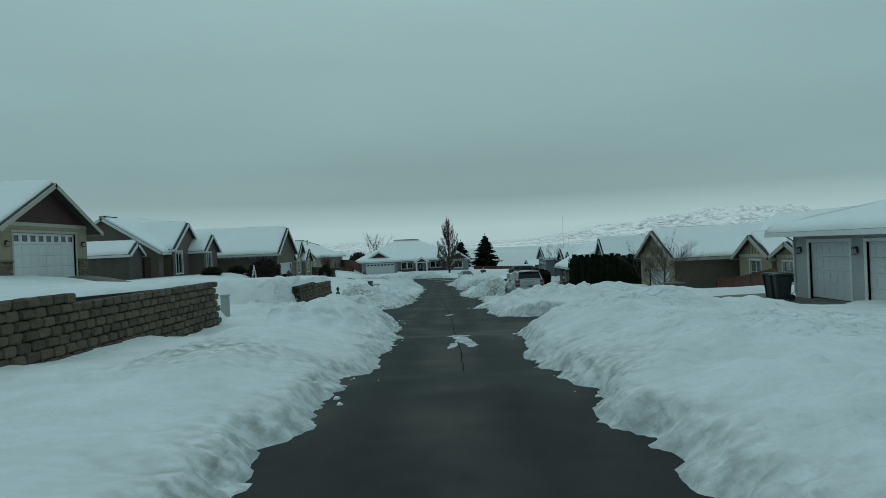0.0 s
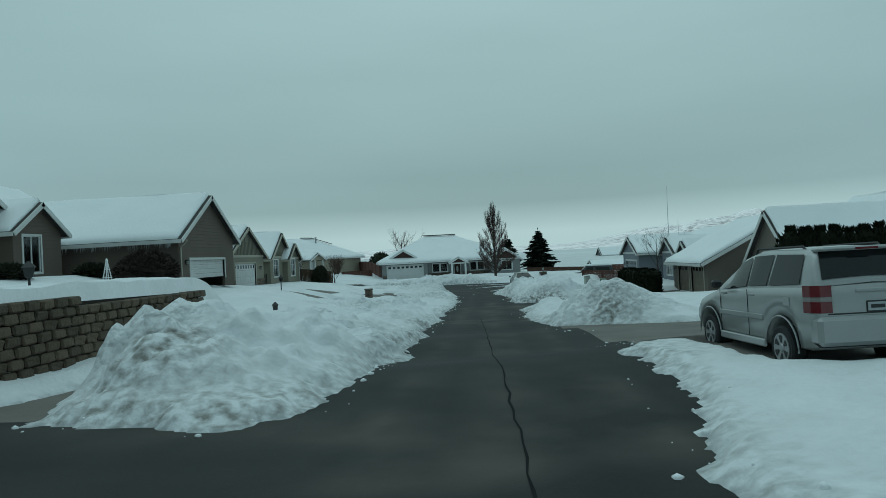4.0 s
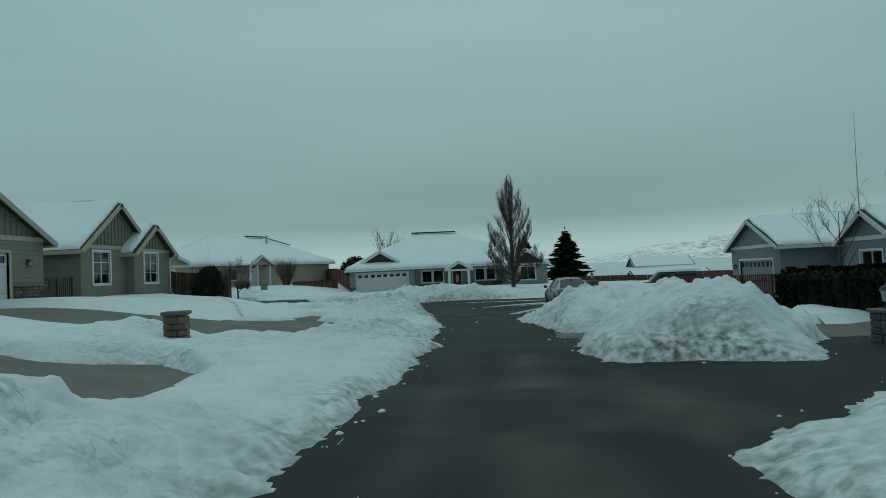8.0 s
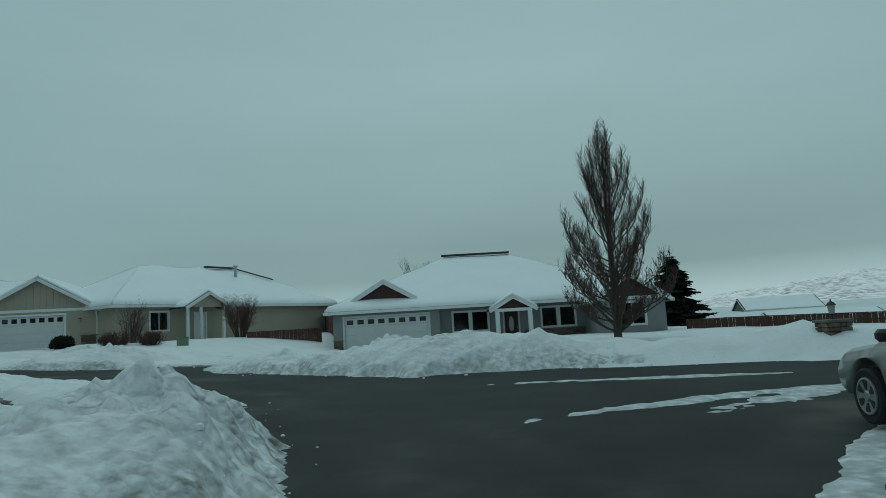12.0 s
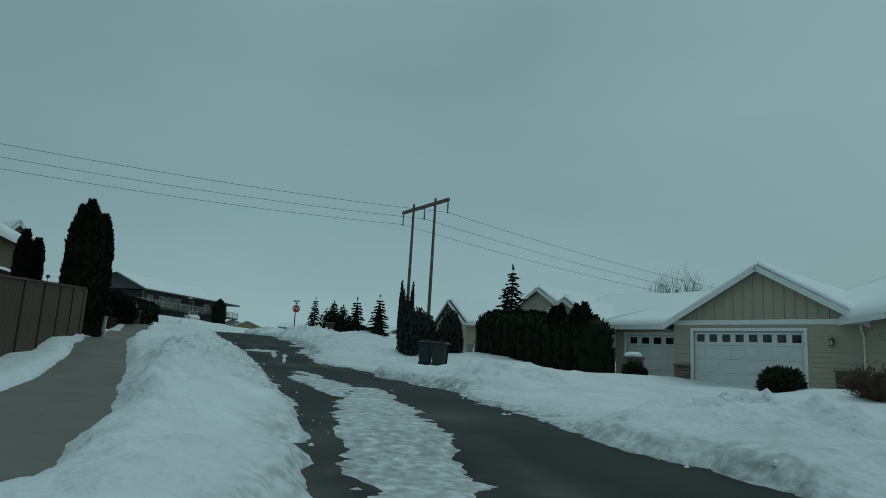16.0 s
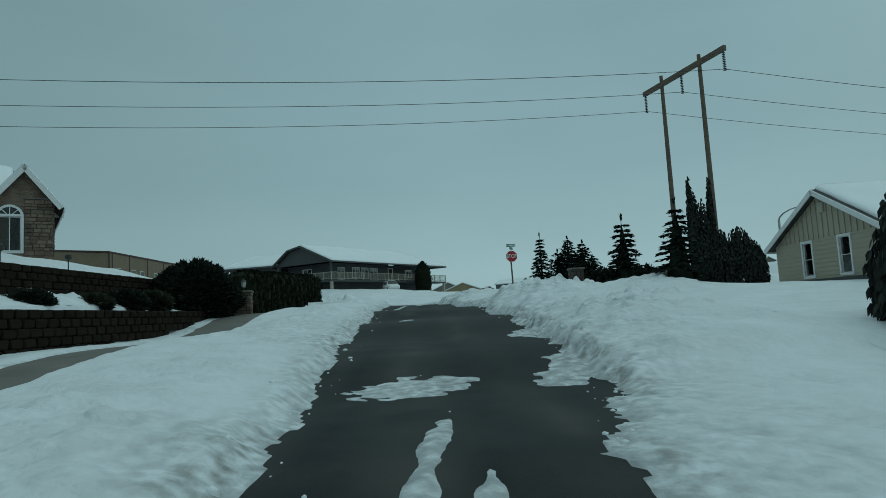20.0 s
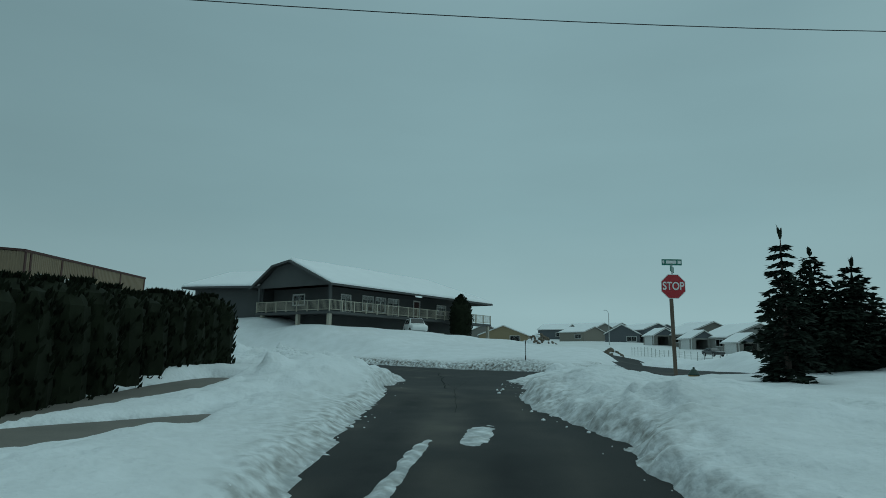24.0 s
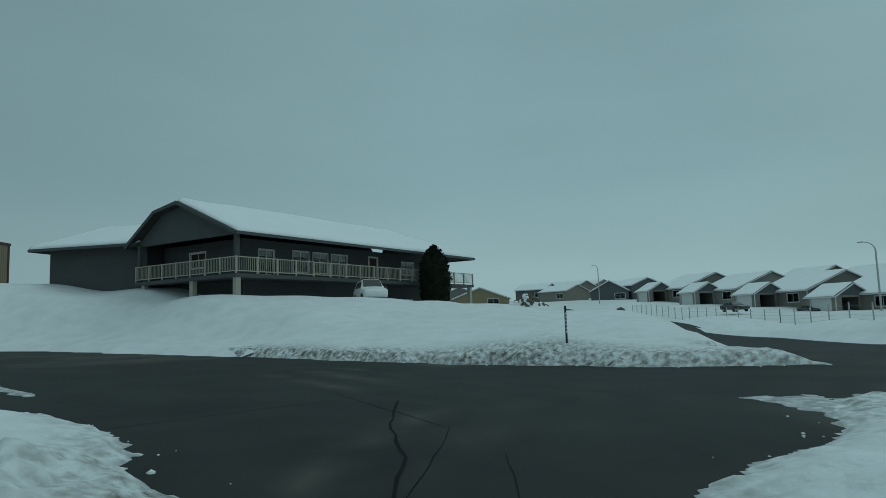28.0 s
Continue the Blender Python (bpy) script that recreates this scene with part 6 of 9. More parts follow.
roof_plane(ap, (25.0, 10.9, 5.95), (-0.6, 10.9, 5.95), (-0.6, 7.6, 8.1), (19.5, 7.6, 8.1), 0.3, (True, True, False, False), (False, True), DARKGREY, 82)
roof_plane(ap, (19.5, 7.6, 8.1), (-0.6, 7.6, 8.1), (-0.6, 5.1, 8.5), (19.5, 5.1, 8.5), 0.3, (False, True, False, False), (False, True), DARKGREY, 83, gutter=False)
gs = Shape()
gs.prism([(0.0, -0.1, 5.9), (0.0, 5.1, 8.35), (0.0, 7.6, 7.95), (0.0, 10.5, 5.9)], (0.16, 0, 0))
part("gable", gs, DARKGREY, ap)
dk = Shape()
dk.box(-0.25, -0.25, 3.18, 25.4, 1.78, 3.42)
dk.box(-0.25, 1.78, 3.18, 1.78, 10.2, 3.42)
part("balcony_deck", dk, DARKGREY, ap)
for k in range(18):
    x = -0.2 + k * 25.5 / 17
    part("rail_post", Shape().cbox(x - 0.05, -0.25, 3.42, x + 0.05, -0.15, 4.5, 0.01), RAILPAINT, ap)
for k in range(1, 8):
    y = -0.2 + k * 10.3 / 7
    part("rail_post", Shape().cbox(-0.25, y - 0.05, 3.42, -0.15, y + 0.05, 4.5, 0.01), RAILPAINT, ap)
for z in (3.55, 4.42):
    part("hand_rail", Shape().box(-0.22, -0.23, z, 25.4, -0.17, z + 0.06), RAILPAINT, ap)
    part("hand_rail", Shape().box(-0.23, -0.17, z, -0.17, 10.1, z + 0.06), RAILPAINT, ap)
bal = mesh_of("baluster", Shape().box(-0.012, -0.012, 3.6, 0.012, 0.012, 4.42), RAILPAINT)
for bx, by in [(-0.1 + k * 25.4 / 170, -0.2) for k in range(170)] + [(-0.2, k * 10.1 / 68) for k in range(68)]:
    ob = new("baluster", bal)
    ob.matrix_basis = Matrix.Translation((bx, by, 0))
    ob.parent = ap
for x, y in ((0.0, 0.0), (0.0, 4.2), (0.0, 9.4), (25.0, 0.0)):
    part("balcony_post", Shape().cbox(x - 0.17, y - 0.17, -1.2, x + 0.17, y + 0.17, 3.2, 0.03), RAILPAINT, ap)
for x, y in ((0.0, 0.0), (0.0, 10.0)):
    part("roof_post", Shape().cbox(x - 0.13, y - 0.13, 3.42, x + 0.13, y + 0.13, 6.0, 0.02), DARKGREY, ap)
# the low wing, turned a little forward, with a hip end
WA, WB, WU, WD = Vector((-0.5, 11.0, 0)), Vector((-3.0, 18.5, 0)), Vector((-0.316, 0.949, 0)), Vector((0.949, 0.316, 0))


def wp(base, u, d, z):
    return tuple(base + WU * u + WD * d + Vector((0, 0, z)))


wall(ap, Wall(wp(WB, -0.9, 0.9, 0)[:2], wp(WA, -1.0, 0.9, 0)[:2]), 6.1, (), DARKGREY, base=0.5)
wall(ap, Wall(wp(WA, -0.6, 0.9, 0)[:2], (9.0, 10.4)), 6.1, (), DARKGREY, base=0.5)
wall(ap, Wall(wp(WB, -0.9, 11.5, 0)[:2], wp(WB, -0.9, 0.9, 0)[:2]), 6.1, (), DARKGREY, base=0.5)
roof_plane(ap, wp(WB, 0, 0, 6.2), wp(WA, -1, 0, 6.2), wp(WA, -1, 4.2, 8.1), wp(WB, -2.6, 4.2, 8.1), 0.3, (True, False, False, False), (False, False), DARKGREY, 84)
roof_plane(ap, wp(WB, 0, 12, 6.2), wp(WB, 0, 0, 6.2), wp(WB, -2.6, 4.2, 8.1), wp(WB, -2.6, 12, 8.1), 0.3, (True, False, False, False), (False, False), DARKGREY, 85)

mb = thing("metal_building", at_house(-156.2, 63.3, 5.3, 1.8), "long tan metal building with dark trim and small windows", "building")


def ribbed(shape, length, at):
    """Ribbed sheeting: at(u, out, z) places a point of the wall."""
    for k in range(int(length / 0.3)):
        u = 0.3 * k
        prof = [(u, 0.03), (u + 0.06, 0.07), (u + 0.2, 0.07), (u + 0.26, 0.03), (u + 0.3, 0.03)]
        shape.add([at(a, o, z) for z in (-3, 5.6) for a, o in prof], [(q + 1, q, q + 5, q + 6) for q in range(4)])
    return shape


part("wall_sheet", ribbed(Shape(), 24.1, lambda u, o, z: (u, o, z)), METALWALL, mb, "ribbed tan metal sheeting")
part("wall_sheet", ribbed(Shape(), 20, lambda u, o, z: (24.1 + o, -u, z)), METALWALL, mb, "ribbed tan metal sheeting")
part("wall_back", Shape().box(0, -20, -3, 24.12, 0.03, 5.55), METALWALL, mb)
part("gable_end", Shape().prism([(24.14, 0.0, 5.5), (24.14, -20, 5.5), (24.14, -10, 6.3)], (-0.2, 0, 0)), METALWALL, mb)
part("eave_trim", Shape().box(-0.15, -0.1, 5.5, 24.3, 0.14, 5.75), MAROON, mb, "dark red eave trim")
part("rake_trim", Shape().beam((24.2, 0.1, 5.76), (24.2, -10, 6.55), 0.2, 0.22), MAROON, mb, "dark red gable trim")
part("rake_trim", Shape().beam((24.2, -20.1, 5.76), (24.2, -10, 6.55), 0.2, 0.22), MAROON, mb, "dark red gable trim")
for u in (0.1, 6.2, 12.2, 18.2, 23.3, 24.1):
    part("wall_trim", Shape().box(u - 0.12, 0.0, -3, u + 0.12, 0.11, 5.5), MAROON, mb)
for u in (3.0, 8.6, 13.4, 16.2, 20.8):
    win = part("window", Shape().cbox(u, 0.04, 2.4, u + 1.3, 0.11, 3.6, 0.02), TRIM, mb)
    part("pane", Shape().box(u + 0.1, 0.10, 2.5, u + 1.2, 0.12, 3.5), PANE, win)
sn = Shape()
snow_slab(sn, (-0.2, 0.0, 5.68), (24.2, 0.0, 5.68), (24.2, -10, 6.45), (-0.2, -10, 6.45), 0.08, (True, True, False, True), 90)
part("snow", sn, ROOFSNOW, mb, smooth=True)

# ---------------------------------------------------------------- far estate
def far_house(x, y, z, turn, wd, dp, h, rise, material, seed, porch=True, ridge="u"):
    hs = thing("house", at_house(x, y, z, turn), "small estate house with pale siding and snowy gable roof", "house", "estate houses beyond the crossing")
    f, r, b, l = wing(hs, 0, wd, 0, dp, h, rise, ridge, (material, material), [(wd * 0.64, wd * 0.64 + 2.6, 0.8, 2.2)], seed=seed, band=False, oh=0.45, snow=0.16)
    window(hs, f, wd * 0.64, wd * 0.64 + 2.6, 0.8, 2.2, TRIM, 1, 0)
    if porch:
        f2, r2, b2, l2 = wing(hs, 0.3, 5.8, -4.5, 1.6, 2.5, 1.7, "u", (material, E3), [(0.7, 4.6, -0.6, 2.15)], right=[(1.0, 3.9, -0.6, 2.2)], seed=seed + 1, band=False, oh=0.4, walls="flr", snow=0.14)
        garage_door(hs, f2, 0.7, 4.6, 2.15, TRIM, 4, 2, False)
        corner_boards(hs, [(5.8, -4.5), (wd, 0)], h - 0.2, TRIM)
    return hs


E1 = mat("siding_stone_grey", (0.20, 0.19, 0.17), 0.75, var=0.06, bump=0.05)
E2 = mat("siding_warm_grey", (0.25, 0.225, 0.19), 0.75, var=0.06, bump=0.05)
E3 = mat("siding_slate", (0.10, 0.11, 0.12), 0.75, var=0.06, bump=0.05)
E5 = mat("siding_pale_grey", (0.27, 0.265, 0.25), 0.75, var=0.06, bump=0.05)
E4 = mat("siding_ochre", (0.28, 0.22, 0.13), 0.75, var=0.06, bump=0.05)
for k in range(6):
    # one row along the estate's street, a step higher and further from house to house
    far_house(-161.5 - 16.8 * k, 173.0 - 4.2 * k, (-0.4, 0.1, 1.1, 2.2, 3.3, 4.4)[k], 14, 12.5, 15, 2.7, 3.0, (E2, E1, E2, E1, E5, E1)[k], 100 + 3 * k)
    far_house(-169.5 - 16.8 * k, 203.0 - 4.2 * k, (0.6, 1.1, 2.1, 3.2, 4.3, 5.2)[k], 14, 12.5, 14, 2.9, 3.1, (E3, E2, E1, E3, E2, E1)[k], 130 + 3 * k, False)
far_house(-270.4, 142.4, 5.2, 76, 9.6, 12, 3.0, 2.6, E3, 170, False, "v")
far_house(-252.0, 106.0, 4.4, 84, 13.0, 11, 2.4, 2.5, E4, 173, False, "v")
far_house(-268.0, 101.0, 5.2, 84, 13.0, 11, 2.4, 2.8, E1, 176, False, "v")
for k, (x, y, wd, dp, h, rise, m_, tn) in enumerate([
        (-285, 150, 12, 10, 3.4, 2.4, E3, 20), (-305, 150, 12, 10, 3.6, 2.4, E2, 30), (-322, 138, 12, 10, 3.6, 2.4, E1, 40), (-300, 132, 11, 10, 3.0, 2.2, E2, 40),
        (-338, 134, 12, 10, 3.8, 2.6, E3, 30), (-342, 150, 12, 10, 4.2, 2.8, E2, 20), (-336, 166, 12, 10, 4.0, 2.8, E3, 15), (-318, 126, 11, 10, 3.4, 2.4, E3, 60), (-300, 172, 13, 10, 3.8, 2.8, E1, 20), (-290, 190, 13, 10, 3.6, 2.8, E2, 22)]):
    far_house(x, y, land1(x + 4, y + 2) + 0.5, tn, wd, dp, h, rise * 0.8, m_, 200 + 3 * k, False)
for k, (x, y, wd, dp, h, rise, m_, tn) in enumerate([(22, 168, 12, 10, 2.3, 2.0, E3, 5), (48, 190, 14, 10, 2.4, 2.2, E1, -10), (-22, 190, 14, 10, 2.6, 2.2, E2, 10), (-6, 210, 14, 10, 2.6, 2.2, E1, 0), (75, 170, 14, 10, 2.4, 2.2, E2, -30), (34, 230, 14, 10, 3, 2.2, E3, 0)]):
    far_house(x, y, land1(x, y) - 2.4, tn, wd, dp, h, rise, m_, 160 + 3 * k, False)

# clods of earth and rubble pushed together at the edge of the estate
def spoil_heap(x, y, z, w, h, seed):
    rr = random.Random(seed)
    t = thing("spoil_heap", pose(x, y, z), "heap of earth clods and rubble half under snow", "rubble heap")
    core = []
    for k in range(9):
        f_ = k / 8
        core.append((w / 2 * (1 - f_) ** 0.6, h * 0.85 * f_))
    part("mound", Shape().lathe([(max(0.05, r_), z_) for r_, z_ in core], 14), SNOW, t)
    for k in range(60):
        a, q = rr.uniform(0, 2 * math.pi), rr.uniform(0.05, 1.0)
        r_ = w / 2 * q
        s_ = rr.uniform(0.15, 0.42)
        p = pose(r_ * math.cos(a), r_ * math.sin(a), h * 0.85 * (1 - q ** 1.67) + s_ * 0.2, rr.uniform(0, 90), rr.uniform(0, 90), rr.uniform(0, 90))
        part("clod", Shape().cbox(-s_, -s_ * 0.7, -s_ * 0.6, s_, s_ * 0.7, s_ * 0.6, s_ * 0.3).moved(p), EARTH if rr.random() < 0.85 else ROOFSNOW, t)
    return t


EARTH = mat("earth", (0.13, 0.105, 0.08), 0.95, var=0.35, scale=3, fine=20, bump=0.4)
spoil_heap(-190.6, 118.0, land1(-190.6, 118) + 0.1, 6.4, 2.0, 301)
spoil_heap(-171.0, 127.3, land1(-171, 127.3) + 0.2, 4.0, 1.5, 302)

# ---------------------------------------------------------------- greenery
def sprays(shape, rr, pos, out, size, droop=0.2, n=3):
    """A little fan of flat leaf scales at pos, pointing along out."""
    out = Vector(out).normalized()
    side = out.cross(Vector((0, 0, 1)))
    side = side.normalized() if side.length > 0.05 else Vector((1, 0, 0))
    for k in range(n):
        a = (k - (n - 1) / 2) * 0.7 + rr.uniform(-0.3, 0.3)
        d = (out * math.cos(a) + side * math.sin(a) + Vector((0, 0, rr.uniform(-0.3, 0.3) - droop))).normalized()
        s = d.cross(Vector((rr.uniform(-1, 1), rr.uniform(-1, 1), 1))).normalized() * size * 0.22
        L = size * rr.uniform(0.7, 1.25)
        p = Vector(pos)
        shape.add([p - s * 0.5, p + d * L * 0.45 - s, p + d * L, p + d * L * 0.45 + s, p + s * 0.5], [(0, 1, 2, 3, 4)])


def arborvitae_mesh(h, r, seed, dense=900, size=0.22):
    """A dense upright column: an uneven core with upright sprays all over it."""
    rr = random.Random(seed)
    core, skin = Shape(), Shape()
    rows, seg = 16, 14

    def rad(t, a):
        base = (0.86 + 0.14 * math.sin(math.pi * min(1, t * 1.4))) if t < 0.62 else (1 - ((t - 0.62) / 0.38) ** 2.0)
        return r * max(0.03, base) * (1 + 0.16 * noise.noise(Vector((math.cos(a) * 1.6, math.sin(a) * 1.6, t * h * 0.8 + seed))))
    for j in range(rows + 1):
        t = j / rows
        for k in range(seg):
            a = 2 * math.pi * k / seg
            q = rad(t, a) * 0.92
            core.v.append((q * math.cos(a), q * math.sin(a), 0.05 + t * h))
    for j in range(rows):
        for k in range(seg):
            a, b = j * seg + k, j * seg + (k + 1) % seg
            core.f.append((a, b, b + seg, a + seg))
    core.f.append(tuple(range(rows * seg, rows * seg + seg)))
    for _ in range(dense):
        t, a = rr.random() ** 0.85, rr.uniform(0, 2 * math.pi)
        q = rad(t, a) * rr.uniform(0.86, 1.0)
        sprays(skin, rr, (q * math.cos(a), q * math.sin(a), 0.05 + t * h), (math.cos(a) * 0.55, math.sin(a) * 0.55, 1.0), size, 0.0, 2)
    core.add(skin.v, skin.f)
    return core


def arborvitae(x, y, z, h, r, seed, label="dark green upright arborvitae in snow", group="", dense=900):
    t = thing("arborvitae", pose(x, y, z), label, "shrub", group)
    part("trunk", Shape().tube([(0, 0, -0.2), (0, 0, h * 0.5)], [0.06, 0.03], 6), BARK, t)
    part("crown", arborvitae_mesh(h, r, seed, dense), ARBOR, t)
    return t


def spruce(x, y, z, h, r, seed, droop=0.25, label="dark green spruce tree standing in snow", spindly=0.0, leaf=1.6):
    rr = random.Random(seed)
    t = thing("spruce", pose(x, y, z), label, "tree")
    part("trunk", Shape().tube([(0, 0, -0.3), (0, 0, h * 0.6), (0, 0, h)], [0.05 + h * 0.014, 0.03 + h * 0.006, 0.01], 8), BARK, t)
    cr = Shape()
    levels = int(h * 4.2)
    if spindly < 0.5:
        rings = [(0.5 * r * (1 - j / 8) * rr.uniform(0.8, 1.1) + 0.02, h * (0.06 + 0.86 * j / 8)) for j in range(9)]
        cr.lathe(rings, 9)
    for j in range(levels):
        f = j / levels
        zz = h * (0.05 + 0.93 * f)
        ln = r * (1 - f) ** 0.85 + 0.06
        for k in range(rr.randint(6, 9) if ln > 0.3 else 5):
            a = rr.uniform(0, 2 * math.pi)
            L = ln * rr.uniform(0.6 - 0.25 * spindly, 1.12)
            d = Vector((math.cos(a), math.sin(a), 0))
            tip = d * L + Vector((0, 0, zz - L * (droop + rr.uniform(-0.1, 0.15)) + L * L * 0.06))
            cr.tube([(0, 0, zz), tip], [0.02, 0.006], 3, False)
            for s in range(max(2, int(L / 0.16))):
                q = (s + 1) / max(2, int(L / 0.16))
                p = Vector((0, 0, zz)).lerp(tip, q)
                side = d.cross(Vector((0, 0, 1)))
                for sg in (-1, 1):
                    sprays(cr, rr, p, d * 0.7 + side * sg * 0.8, leaf * (0.17 + 0.10 * (1 - q) * L), 0.25, 2)
            sprays(cr, rr, tip, d, 0.22, 0.0, 3)
    for s in range(5):
        sprays(cr, rr, (0, 0, h * (0.97 + 0.01 * s)), (rr.uniform(-0.3, 0.3), rr.uniform(-0.3, 0.3), 1), 0.25, -0.3, 2)
    part("crown", cr, SPRUCE, t)
    return t


def bare_tree(x, y, z, h, spread, seed, label, limbs=9, fine=3, upright=0.8, leaves=0, r0=0.12, base=0.12, thin=0.45):
    """A leafless tree: a tapered trunk, rising limbs, forks and twigs."""
    rr = random.Random(seed)
    t = thing("bare_tree", pose(x, y, z), label, "tree")
    trunk = Shape()
    trunk.tube([(0, 0, -0.3), (0.02, 0, h * 0.25), (-0.03, 0.02, h * 0.55), (0.02, 0, h * 0.97)], [r0 * 1.15, r0, r0 * 0.6, 0.01], 8)
    part("trunk", trunk, BARK, t)
    twigs, lv = Shape(), Shape()

    def grow(sh, p, d, L, rad, depth):
        pts, q, dd = [p], Vector(p), Vector(d)
        for s in range(3):
            dd = (dd + Vector((rr.uniform(-0.16, 0.16), rr.uniform(-0.16, 0.16), 0.10 * upright))).normalized()
            q = q + dd * (L / 3)
            pts.append(q.copy())
        sh.tube(pts, [rad, rad * 0.75, rad * 0.5, rad * 0.25], 5 if depth < 1 else 3, False)
        if leaves and depth >= fine - 1 and rr.random() < leaves:
            sprays(lv, rr, pts[rr.randint(1, 3)], (rr.uniform(-1, 1), rr.uniform(-1, 1), -0.4), 0.10, 0.4, 1)
        if depth < fine:
            for k in range(5 if depth == 0 else 4):
                i = rr.choice((1, 1, 2, 2, 3))
                nd = (dd * 0.9 + Vector((rr.uniform(-0.75, 0.75), rr.uniform(-0.75, 0.75), 0.30 * upright + rr.uniform(-0.1, 0.3)))).normalized()
                grow(twigs, pts[i], nd, L * rr.uniform(0.42, 0.62), max(0.005, rad * thin), depth + 1)
    for k in range(limbs):
        f = base + (0.80 - base) * k / max(1, limbs - 1)
        a = k * 2.4 + rr.uniform(-0.3, 0.3)
        d = Vector((math.cos(a), math.sin(a), upright * 1.9 + f * 0.6)).normalized()
        L = (h * (1 - f)) * 0.62 * (0.75 + 0.25 * rr.random()) + spread * 0.3
        limb = Shape()
        grow(limb, Vector((0, 0, h * f)), d, L, r0 * 0.45 * (1 - f * 0.55), 0)
        part("limb", limb, BARK, t)
    tagged(part("twig_mass", twigs, TWIG, t), kind="stuff")
    if lv.f:
        tagged(part("dead_leaves", lv, mat("dead_leaf", (0.10, 0.06, 0.035), 0.8, var=0.3, bump=0), t, "few brown leaves still hanging"), kind="stuff")
    return t


def pear_tree(x, y, z, h, seed, label):
    """A narrow bare tree: many limbs that bend upwards inside a flame-shaped outline, each with fine upright twigs."""
    rr = random.Random(seed)
    t = thing("bare_tree", pose(x, y, z), label, "tree")
    part("trunk", Shape().tube([(0, 0, -0.3), (0.02, 0, h * 0.25), (-0.03, 0.02, h * 0.6), (0.02, 0, h * 0.97)], [0.19, 0.16, 0.09, 0.012], 8), BARK, t)
    tw, lv = Shape(), Shape()

    def outline(q):
        return float(np.interp(q, (0.0, 0.12, 0.22, 0.36, 0.5, 0.67, 0.8, 0.9, 0.96, 1.0), (0.8, 2.3, 3.1, 3.1, 2.7, 2.2, 1.75, 1.2, 0.7, 0.2)))
    for k in range(76):
        f = 0.06 + 0.62 * (k / 75) ** 1.35
        a = k * 2.4 + rr.uniform(-0.3, 0.3)
        q = min(0.985, f + rr.uniform(0.06, 0.36) + 0.12 * (k / 75))
        r = outline(q) * rr.uniform(0.30, 1.0) ** 0.8
        p0, p1 = Vector((0, 0, h * f)), Vector((r * math.cos(a), r * math.sin(a), h * q))
        pts = []
        for i in range(7):
            g = i / 6
            b = p0.lerp(p1, g)
            out = r * (1 - (1 - g) ** 1.8)
            pts.append(Vector((out * math.cos(a) + rr.uniform(-0.06, 0.06), out * math.sin(a) + rr.uniform(-0.06, 0.06), b.z)))
        rad = 0.048 * (1 - 0.6 * f)
        part("limb", Shape().tube(pts, [rad * (1 - 0.13 * i) for i in range(7)], 5, False), BARK, t)
        for j in range(44):
            g = rr.uniform(0.25, 1.0) * 6
            i = min(5, int(g))
            b = pts[i].lerp(pts[i + 1], g - i)
            side = rr.uniform(0, 2 * math.pi)
            lean = rr.uniform(0.15, 0.75)
            d = Vector((math.cos(side) * lean, math.sin(side) * lean, 1)).normalized()
            L = rr.uniform(0.25, 0.85)
            e = b + d * L
            lim = outline(min(1, e.z / h)) * 1.1
            if math.hypot(e.x, e.y) > lim:
                e = Vector((e.x * lim / math.hypot(e.x, e.y), e.y * lim / math.hypot(e.x, e.y), e.z))
            m = b.lerp(e, 0.5) + Vector((rr.uniform(-0.05, 0.05), rr.uniform(-0.05, 0.05), 0))
            tw.tube([b, m, e], [0.010, 0.007, 0.004], 3, False)
            for _ in range(3):
                c = b.lerp(e, rr.uniform(0.3, 0.95))
                c2 = c + Vector((rr.uniform(-0.6, 0.6), rr.uniform(-0.6, 0.6), rr.uniform(0.5, 1.2))).normalized() * rr.uniform(0.15, 0.4)
                tw.tube([c, c2], [0.006, 0.003], 3, False)
            if e.z < h * 0.4 and rr.random() < 0.5:
                sprays(lv, rr, e, (rr.uniform(-1, 1), rr.uniform(-1, 1), -0.4), 0.11, 0.4, 2)
    tagged(part("twig_mass", tw, TWIG, t), kind="stuff")
    tagged(part("dead_leaves", lv, mat("dead_leaf", (0.10, 0.06, 0.035), 0.8, var=0.3, bump=0), t, "few brown leaves still hanging"), kind="stuff")
    return t


